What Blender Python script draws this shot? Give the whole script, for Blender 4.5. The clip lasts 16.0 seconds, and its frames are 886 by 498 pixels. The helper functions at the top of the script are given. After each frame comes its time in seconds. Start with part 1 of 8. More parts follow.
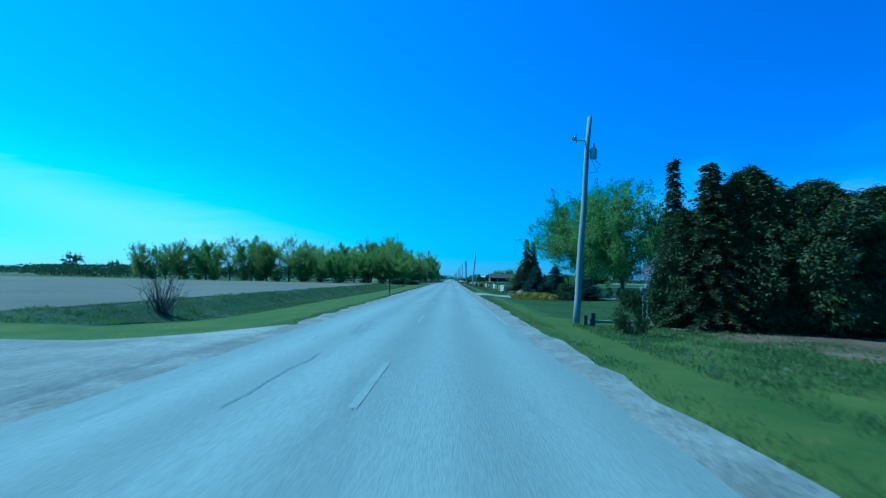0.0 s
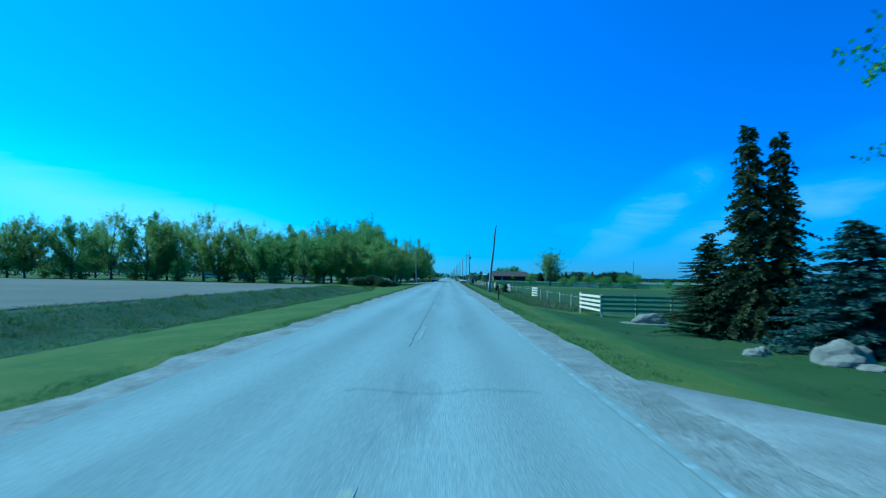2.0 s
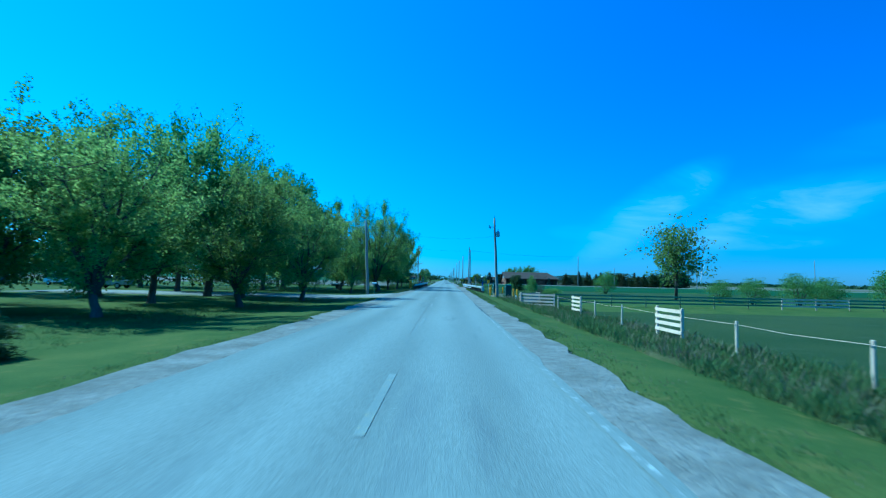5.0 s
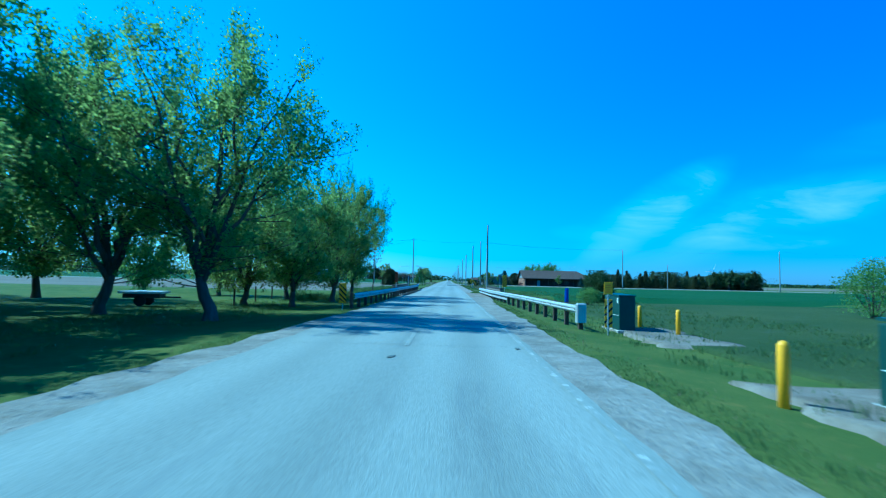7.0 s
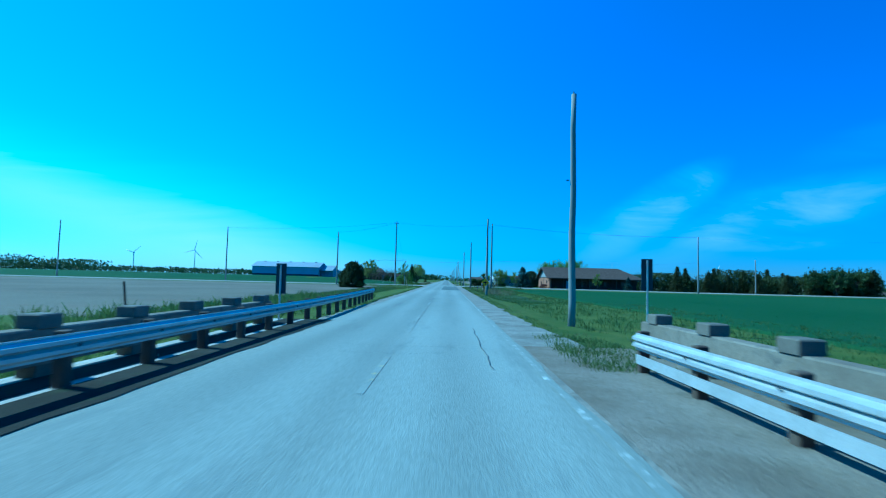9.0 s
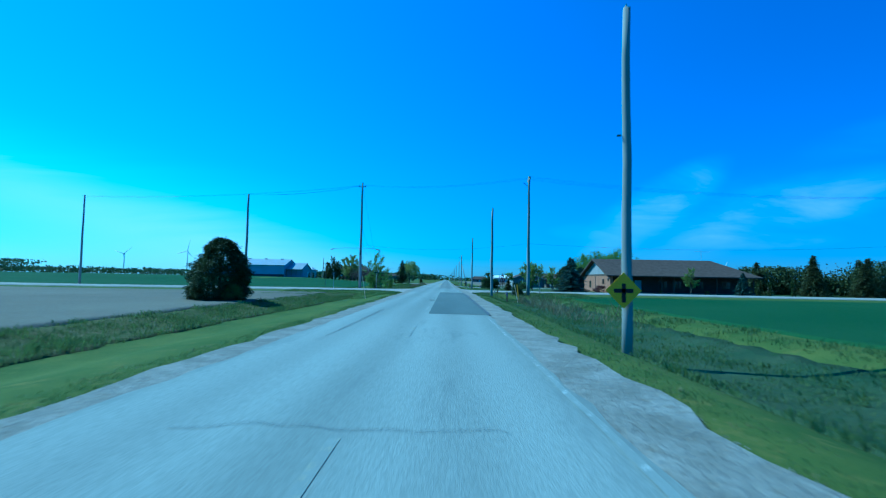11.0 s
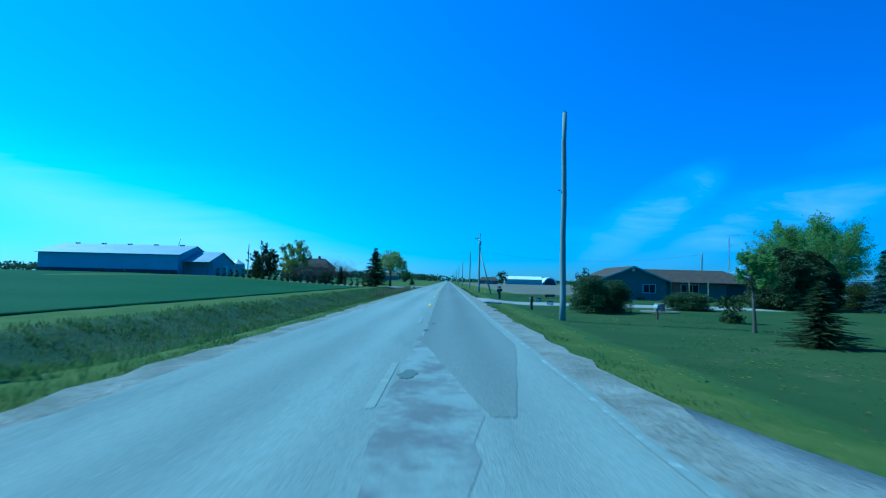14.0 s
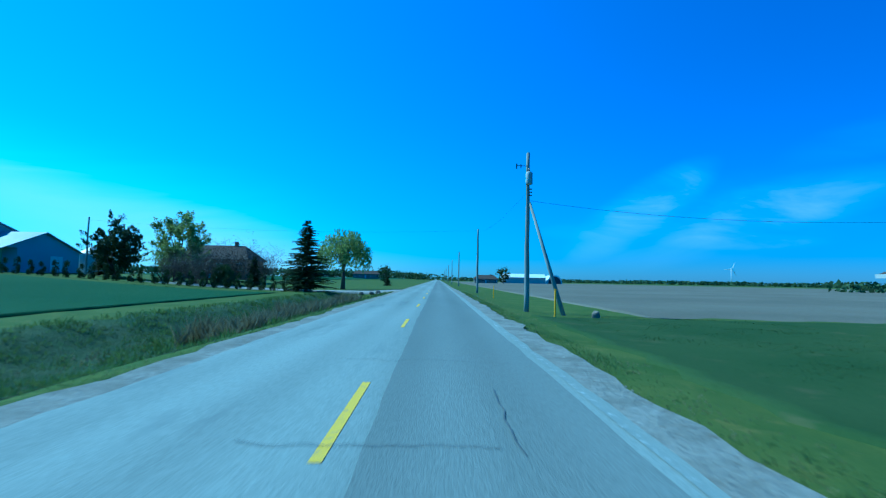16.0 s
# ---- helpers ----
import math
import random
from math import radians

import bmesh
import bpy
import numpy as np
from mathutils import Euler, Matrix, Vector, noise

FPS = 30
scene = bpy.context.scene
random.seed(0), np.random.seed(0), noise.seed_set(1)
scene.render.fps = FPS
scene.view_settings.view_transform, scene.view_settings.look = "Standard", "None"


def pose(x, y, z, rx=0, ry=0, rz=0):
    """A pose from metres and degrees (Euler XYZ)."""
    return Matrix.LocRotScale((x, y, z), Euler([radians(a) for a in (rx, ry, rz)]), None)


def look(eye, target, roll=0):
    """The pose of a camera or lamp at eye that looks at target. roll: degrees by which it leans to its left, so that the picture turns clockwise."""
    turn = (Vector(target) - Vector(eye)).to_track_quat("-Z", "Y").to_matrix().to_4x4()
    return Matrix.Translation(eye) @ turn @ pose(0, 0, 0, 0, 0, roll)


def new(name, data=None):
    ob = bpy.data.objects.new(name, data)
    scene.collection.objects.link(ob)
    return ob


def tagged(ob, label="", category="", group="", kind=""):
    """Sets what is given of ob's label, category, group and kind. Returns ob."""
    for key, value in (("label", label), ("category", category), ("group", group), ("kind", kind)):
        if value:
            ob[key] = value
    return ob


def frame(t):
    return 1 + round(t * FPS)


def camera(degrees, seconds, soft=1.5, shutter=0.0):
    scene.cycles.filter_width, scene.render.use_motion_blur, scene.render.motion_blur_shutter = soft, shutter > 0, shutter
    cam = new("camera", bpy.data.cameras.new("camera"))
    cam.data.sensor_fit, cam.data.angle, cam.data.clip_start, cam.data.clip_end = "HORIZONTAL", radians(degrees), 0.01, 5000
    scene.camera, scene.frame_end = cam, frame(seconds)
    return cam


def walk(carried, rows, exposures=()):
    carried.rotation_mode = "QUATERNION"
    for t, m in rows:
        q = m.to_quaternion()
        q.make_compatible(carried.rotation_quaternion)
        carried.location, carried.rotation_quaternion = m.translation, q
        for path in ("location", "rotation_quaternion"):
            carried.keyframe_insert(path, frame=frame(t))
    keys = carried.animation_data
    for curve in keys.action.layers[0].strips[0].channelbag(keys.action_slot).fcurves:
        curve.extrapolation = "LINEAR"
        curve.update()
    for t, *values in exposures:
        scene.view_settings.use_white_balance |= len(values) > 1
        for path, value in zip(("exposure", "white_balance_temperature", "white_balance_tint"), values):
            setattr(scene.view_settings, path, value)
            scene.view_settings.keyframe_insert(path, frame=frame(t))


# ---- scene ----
# Camera: a straight drive along +y at 27 m/s; rows: seconds, x, y, z, pitch + 90, roll, yaw.
cam = camera(82.0, 16.0, soft=1.2, shutter=0.12)
PATH = [
    (0.0, 0.219, -0.173, 1.616, 93.317, -1.169, 0.959),
    (0.5, 0.188, 13.343, 1.624, 93.358, -1.391, 1.069),
    (1.0, 0.077, 26.871, 1.621, 93.230, -1.297, 1.007),
    (1.5, -0.169, 40.652, 1.617, 93.268, -1.436, 0.731),
    (2.0, -0.203, 54.357, 1.612, 93.114, -1.195, 0.554),
    (2.5, -0.141, 67.643, 1.615, 93.256, -1.377, 0.471),
    (3.0, -0.063, 81.141, 1.617, 93.245, -1.302, 0.357),
    (3.5, -0.047, 94.707, 1.621, 93.417, -1.347, 0.277),
    (4.0, -0.062, 108.041, 1.632, 93.366, -1.386, 0.135),
    (4.5, -0.024, 121.528, 1.630, 93.385, -1.321, 0.232),
    (5.0, 0.014, 135.015, 1.628, 93.405, -1.256, 0.330),
    (5.5, 0.053, 148.501, 1.626, 93.424, -1.191, 0.427),
    (6.0, 0.091, 161.988, 1.625, 93.443, -1.126, 0.524),
    (6.5, 0.129, 175.474, 1.623, 93.463, -1.061, 0.622),
    (7.0, 0.206, 188.958, 1.620, 93.437, -1.222, 0.707),
    (7.5, 0.148, 202.461, 1.620, 93.362, -1.264, 0.606),
    (8.0, 0.146, 215.910, 1.621, 93.522, -1.377, 0.478),
    (8.5, 0.226, 229.437, 1.621, 93.429, -1.456, 0.409),
    (9.0, 0.430, 242.984, 1.619, 93.415, -1.464, 0.453),
    (9.5, 0.439, 256.514, 1.618, 93.411, -1.353, 0.456),
    (10.0, 0.448, 270.045, 1.618, 93.408, -1.242, 0.459),
    (10.5, 0.458, 283.576, 1.617, 93.404, -1.131, 0.461),
    (11.0, 0.467, 297.107, 1.616, 93.400, -1.020, 0.464),
    (11.5, 0.476, 310.638, 1.615, 93.396, -0.910, 0.467),
    (12.0, 0.427, 324.051, 1.618, 93.415, -0.944, 0.316),
    (12.5, 0.314, 337.624, 1.621, 93.566, -1.321, 0.407),
    (13.0, 0.494, 350.725, 1.623, 93.469, -1.331, 0.468),
    (13.5, 0.321, 364.202, 1.621, 93.464, -1.582, 0.650),
    (14.0, -0.089, 377.887, 1.619, 93.502, -1.437, 0.585),
    (14.5, -0.493, 391.430, 1.621, 93.310, -1.482, 0.300),
    (15.0, -0.554, 405.055, 1.620, 93.251, -1.443, -0.095),
    (15.5, -0.701, 418.749, 1.621, 93.448, -1.150, -0.428),
    (16.0, -0.421, 432.044, 1.625, 93.379, -1.161, -0.585),
]
walk(cam, [(r[0], pose(*r[1:])) for r in PATH],
     exposures=[(0.0, 0.40, 3850, -30), (4.0, 0.46, 3850, -30), (6.2, 0.74, 3850, -30), (8.0, 0.80, 3850, -30),
                (8.6, 0.68, 3850, -30), (9.3, 0.40, 3850, -30), (16.0, 0.38, 3850, -30)])

# ---- light ----
SUN_EL = radians(46.0)
SUN_DIR = Vector((-0.95 * math.cos(SUN_EL), 0.31 * math.cos(SUN_EL), math.sin(SUN_EL))).normalized()
sun_data = bpy.data.lights.new("sun", "SUN")
sun_data.energy, sun_data.angle, sun_data.color = 4.2, radians(0.55), (1.0, 0.95, 0.86)
sun = new("sun", sun_data)
sun.matrix_world = look(SUN_DIR * 50.0, (0, 0, 0))

world = bpy.data.worlds.new("world")
scene.world = world
world.use_nodes = True


def build_sky(tree):
    n, l = tree.nodes, tree.links
    n.clear()

    def math_node(op, a, b=None, c=None):
        m = n.new("ShaderNodeMath")
        m.operation = op
        for i, v in enumerate((a, b, c)):
            if v is None:
                continue
            if isinstance(v, (int, float)):
                m.inputs[i].default_value = v
            else:
                l.new(v, m.inputs[i])
        return m.outputs[0]

    def smooth(v, lo, hi):
        m = n.new("ShaderNodeMapRange")
        m.interpolation_type = "SMOOTHSTEP"
        l.new(v, m.inputs["Value"])
        m.inputs["From Min"].default_value, m.inputs["From Max"].default_value = lo, hi
        return m.outputs[0]

    sky = n.new("ShaderNodeTexSky")
    sky.sky_type = "NISHITA"
    sky.sun_disc = False
    sky.sun_elevation = SUN_EL
    sky.sun_rotation = math.atan2(SUN_DIR.x, SUN_DIR.y)
    sky.air_density, sky.dust_density, sky.ozone_density = 1.0, 0.4, 3.0
    deep = n.new("ShaderNodeMix")
    deep.data_type, deep.blend_type = "RGBA", "MULTIPLY"
    deep.inputs[0].default_value = 1.0
    l.new(sky.outputs[0], deep.inputs[6])
    co = n.new("ShaderNodeTexCoord").outputs["Generated"]
    sep = n.new("ShaderNodeSeparateXYZ")
    l.new(co, sep.inputs[0])
    x, y, z = sep.outputs
    tint = n.new("ShaderNodeMix")
    tint.data_type = "RGBA"
    l.new(smooth(z, 0.0, 0.22), tint.inputs[0])
    tint.inputs[6].default_value, tint.inputs[7].default_value = HORIZON_TINT, SKY_TINT
    sunward = n.new("ShaderNodeVectorMath")
    sunward.operation = "DOT_PRODUCT"
    l.new(co, sunward.inputs[0])
    sunward.inputs[1].default_value = SUN_DIR
    side = n.new("ShaderNodeMix")
    side.data_type = "RGBA"
    l.new(smooth(sunward.outputs["Value"], -0.25, 0.85), side.inputs[0])
    side.inputs[6].default_value, side.inputs[7].default_value = SHADE_SIDE, SUN_SIDE
    both = n.new("ShaderNodeMix")
    both.data_type, both.blend_type = "RGBA", "MULTIPLY"
    both.inputs[0].default_value = 1.0
    l.new(tint.outputs[2], both.inputs[6])
    l.new(side.outputs[2], both.inputs[7])
    l.new(both.outputs[2], deep.inputs[7])
    ahead = smooth(y, 0.2, 0.45)
    yy = math_node("MAXIMUM", y, 0.15)
    a, b = math_node("DIVIDE", x, yy), math_node("DIVIDE", z, yy)
    comb = n.new("ShaderNodeCombineXYZ")
    l.new(a, comb.inputs[0])
    l.new(b, comb.inputs[1])

    def streak(rot, sx, sy, detail, rough, offset):
        mp = n.new("ShaderNodeMapping")
        mp.inputs["Rotation"].default_value = (0, 0, radians(rot))
        mp.inputs["Scale"].default_value = (sx, sy, 1)
        mp.inputs["Location"].default_value = (offset, offset * 0.7, offset)
        l.new(comb.outputs[0], mp.inputs[0])
        t = n.new("ShaderNodeTexNoise")
        t.inputs["Scale"].default_value = 1.0
        t.inputs["Detail"].default_value, t.inputs["Roughness"].default_value = detail, rough
        t.inputs["Distortion"].default_value = 0.6
        l.new(mp.outputs[0], t.inputs["Vector"])
        return t.outputs["Fac"]

    def puff(ca, cb, ra, rb, rot):
        da, db = math_node("SUBTRACT", a, ca), math_node("SUBTRACT", b, cb)
        c, s = math.cos(radians(rot)), math.sin(radians(rot))
        u = math_node("DIVIDE", math_node("ADD", math_node("MULTIPLY", da, c), math_node("MULTIPLY", db, s)), ra)
        v = math_node("DIVIDE", math_node("SUBTRACT", math_node("MULTIPLY", db, c), math_node("MULTIPLY", da, s)), rb)
        d = math_node("ADD", math_node("MULTIPLY", u, u), math_node("MULTIPLY", v, v))
        return smooth(d, 1.0, 0.0)

    fine = streak(-24, 3.4, 11.0, 7.0, 0.58, 5.4)
    soft = streak(-20, 1.6, 5.0, 3.0, 0.5, 2.1)

    def total(*v):
        return v[0] if len(v) == 1 else math_node("ADD", v[0], total(*v[1:]))

    def veil_puff(strength, *args):
        return math_node("MULTIPLY", puff(*args), strength)

    wisp = total(veil_puff(0.62, 0.405, 0.148, 0.20, 0.060, 33), veil_puff(0.220, 0.42, 0.105, 0.22, 0.085, 8),
                 veil_puff(0.36, 0.72, 0.172, 0.33, 0.062, 13), veil_puff(0.130, 0.64, 0.145, 0.36, 0.10, 8),
                 veil_puff(0.180, 0.60, 0.086, 0.20, 0.020, 1), veil_puff(0.200, 0.255, 0.098, 0.07, 0.020, 0),
                 veil_puff(0.12, 0.86, 0.30, 0.22, 0.05, 16))
    wisp = math_node("MULTIPLY", wisp, math_node("MULTIPLY", math_node("MULTIPLY_ADD", smooth(fine, 0.25, 0.75), 0.62, 0.18), math_node("ADD", 0.45, soft)))
    # broad veil low on the sunny side
    veil_top = math_node("SUBTRACT", 0.055, math_node("MULTIPLY", a, 0.255))
    veil_n = streak(-9, 2.0, 14.0, 4.0, 0.55, 7.7)
    veil_edge = math_node("SUBTRACT", math_node("ADD", veil_top, math_node("MULTIPLY", math_node("SUBTRACT", veil_n, 0.5), 0.06)), b)
    veil = math_node("MULTIPLY", smooth(veil_edge, -0.07, 0.15), smooth(a, 0.12, -0.5))
    veil = math_node("MULTIPLY", veil, math_node("ADD", 0.55, math_node("MULTIPLY", veil_n, 0.5)))
    veil = math_node("MULTIPLY", veil, math_node("SUBTRACT", 1.0, math_node("MULTIPLY", smooth(veil_edge, 0.06, 0.24), 0.55)))
    cloud = math_node("MULTIPLY", math_node("MINIMUM", math_node("ADD", math_node("MULTIPLY", wisp, 0.75),
                                                                 math_node("MULTIPLY", veil, VEIL)), 0.8), ahead)
    mix = n.new("ShaderNodeMix")
    mix.data_type = "RGBA"
    l.new(cloud, mix.inputs[0])
    l.new(deep.outputs[2], mix.inputs[6])
    mix.inputs[7].default_value = CLOUD
    bg = n.new("ShaderNodeBackground")
    bg.inputs[1].default_value = 0.125
    l.new(mix.outputs[2], bg.inputs[0])
    out = n.new("ShaderNodeOutputWorld")
    l.new(bg.outputs[0], out.inputs[0])


SHADE_SIDE, SUN_SIDE = (0.7, 0.72, 0.84, 1.0), (0.9, 1.17, 1.14, 1.0)
SKY_TINT = (0.06, 0.57, 1.06, 1.0)
HORIZON_TINT = (0.32, 0.51, 0.88, 1.0)
CLOUD = (6.0, 5.7, 6.3, 1.0)
VEIL = 0.60
build_sky(world.node_tree)

# ---- materials ----


def surf(name, c1, c2, big=0.5, small=20.0, rough=0.85, bump=0.3, metal=0.0, stretch=(1, 1, 1), c3=None, spec=0.3, island=0.0,
         dist=0.02, tracks=0.0):
    """Base colour mixed at two scales, with fine relief. island: how far each piece varies in brightness."""
    m = bpy.data.materials.new(name)
    m.use_nodes = True
    n, l = m.node_tree.nodes, m.node_tree.links
    p = n["Principled BSDF"]
    p.inputs["Roughness"].default_value = rough
    p.inputs["Metallic"].default_value = metal
    p.inputs["Specular IOR Level"].default_value = spec
    tc = n.new("ShaderNodeTexCoord")
    mp = n.new("ShaderNodeMapping")
    mp.inputs["Scale"].default_value = stretch
    l.new(tc.outputs["Object"], mp.inputs[0])

    def noise_at(s, d, r=0.6):
        t = n.new("ShaderNodeTexNoise")
        t.inputs["Scale"].default_value, t.inputs["Detail"].default_value, t.inputs["Roughness"].default_value = s, d, r
        l.new(mp.outputs[0], t.inputs["Vector"])
        return t.outputs["Fac"]

    def ramp(v, lo, hi):
        r = n.new("ShaderNodeMapRange")
        l.new(v, r.inputs["Value"])
        r.inputs["From Min"].default_value, r.inputs["From Max"].default_value = lo, hi
        return r.outputs[0]

    def mixc(f, a, b):
        x = n.new("ShaderNodeMix")
        x.data_type = "RGBA"
        l.new(f, x.inputs[0])
        for s, v in ((x.inputs[6], a), (x.inputs[7], b)):
            if isinstance(v, tuple):
                s.default_value = (*v, 1.0)
            else:
                l.new(v, s)
        return x.outputs[2]

    fine = noise_at(small, 5.0, 0.7)
    col = mixc(ramp(noise_at(big, 4.0), 0.35, 0.65), c1, c2)
    dark = tuple(v * 0.55 for v in c1)
    f2 = n.new("ShaderNodeMath")
    f2.operation = "MULTIPLY"
    f2.inputs[1].default_value = 0.40
    l.new(ramp(fine, 0.62, 0.35), f2.inputs[0])
    col = mixc(f2.outputs[0], col, dark)
    if c3:
        col = mixc(ramp(noise_at(big * 3.7, 6.0, 0.72), 0.56, 0.68), col, c3)
    if tracks:  # paler polished wheel tracks, darker strips between them
        sx = n.new("ShaderNodeSeparateXYZ")
        l.new(tc.outputs["Object"], sx.inputs[0])
        wob = n.new("ShaderNodeMath")
        wob.operation = "MULTIPLY_ADD"
        l.new(noise_at(0.35, 2.0), wob.inputs[0])
        wob.inputs[1].default_value = 0.5
        l.new(sx.outputs[0], wob.inputs[2])
        wave = n.new("ShaderNodeMath")
        wave.operation = "MULTIPLY_ADD"
        l.new(wob.outputs[0], wave.inputs[0])
        wave.inputs[1].default_value, wave.inputs[2].default_value = 2 * math.pi / 1.65, 1.2
        sn = n.new("ShaderNodeMath")
        sn.operation = "SINE"
        l.new(wave.outputs[0], sn.inputs[0])
        hv = n.new("ShaderNodeHueSaturation")
        vr = n.new("ShaderNodeMapRange")
        l.new(sn.outputs[0], vr.inputs["Value"])
        vr.inputs["From Min"].default_value = -1.0
        vr.inputs["To Min"].default_value, vr.inputs["To Max"].default_value = 1 - tracks, 1 + tracks
        l.new(vr.outputs[0], hv.inputs["Value"])
        l.new(col, hv.inputs["Color"])
        col = hv.outputs[0]
    if island:
        g = n.new("ShaderNodeNewGeometry")
        hs = n.new("ShaderNodeHueSaturation")
        r = n.new("ShaderNodeMapRange")
        l.new(g.outputs["Random Per Island"], r.inputs["Value"])
        r.inputs["To Min"].default_value, r.inputs["To Max"].default_value = 1 - island, 1 + island
        l.new(r.outputs[0], hs.inputs["Value"])
        l.new(col, hs.inputs["Color"])
        col = hs.outputs[0]
    l.new(col, p.inputs["Base Color"])
    if bump:
        b = n.new("ShaderNodeBump")
        b.inputs["Strength"].default_value, b.inputs["Distance"].default_value = bump, dist
        l.new(fine, b.inputs["Height"])
        l.new(b.outputs[0], p.inputs["Normal"])
    return m


def leaf_mat(name, c1, c2, trans=0.35):
    """Leaves: colour varied from piece to piece, part of the light passing through."""
    m = bpy.data.materials.new(name)
    m.use_nodes = True
    n, l = m.node_tree.nodes, m.node_tree.links
    p, out = n["Principled BSDF"], n["Material Output"]
    g = n.new("ShaderNodeNewGeometry")
    mx = n.new("ShaderNodeMix")
    mx.data_type = "RGBA"
    l.new(g.outputs["Random Per Island"], mx.inputs[0])
    mx.inputs[6].default_value, mx.inputs[7].default_value = (*c1, 1), (*c2, 1)
    l.new(mx.outputs[2], p.inputs["Base Color"])
    p.inputs["Roughness"].default_value = 0.55
    p.inputs["Specular IOR Level"].default_value = 0.12
    t = n.new("ShaderNodeBsdfTranslucent")
    l.new(mx.outputs[2], t.inputs["Color"])
    ms = n.new("ShaderNodeMixShader")
    ms.inputs[0].default_value = trans
    l.new(p.outputs[0], ms.inputs[1])
    l.new(t.outputs[0], ms.inputs[2])
    l.new(ms.outputs[0], out.inputs[0])
    return m


def worn_paint(name, paint, under, lo, hi, scale=6.0):
    """Road paint worn through to the asphalt in patches."""
    m = surf(name, under, tuple(v * 1.15 for v in under), 1.0, 40.0, 0.9, 0.3)
    n, l = m.node_tree.nodes, m.node_tree.links
    p = n["Principled BSDF"]
    old = p.inputs["Base Color"].links[0].from_socket
    tc, t, r, x = n.new("ShaderNodeTexCoord"), n.new("ShaderNodeTexNoise"), n.new("ShaderNodeMapRange"), n.new("ShaderNodeMix")
    l.new(tc.outputs["Object"], t.inputs["Vector"])
    t.inputs["Scale"].default_value, t.inputs["Detail"].default_value, t.inputs["Roughness"].default_value = scale, 6.0, 0.75
    l.new(t.outputs["Fac"], r.inputs["Value"])
    r.inputs["From Min"].default_value, r.inputs["From Max"].default_value = lo, hi
    x.data_type = "RGBA"
    l.new(r.outputs[0], x.inputs[0])
    l.new(old, x.inputs[6])
    x.inputs[7].default_value = (*paint, 1)
    l.new(x.outputs[2], p.inputs["Base Color"])
    return m


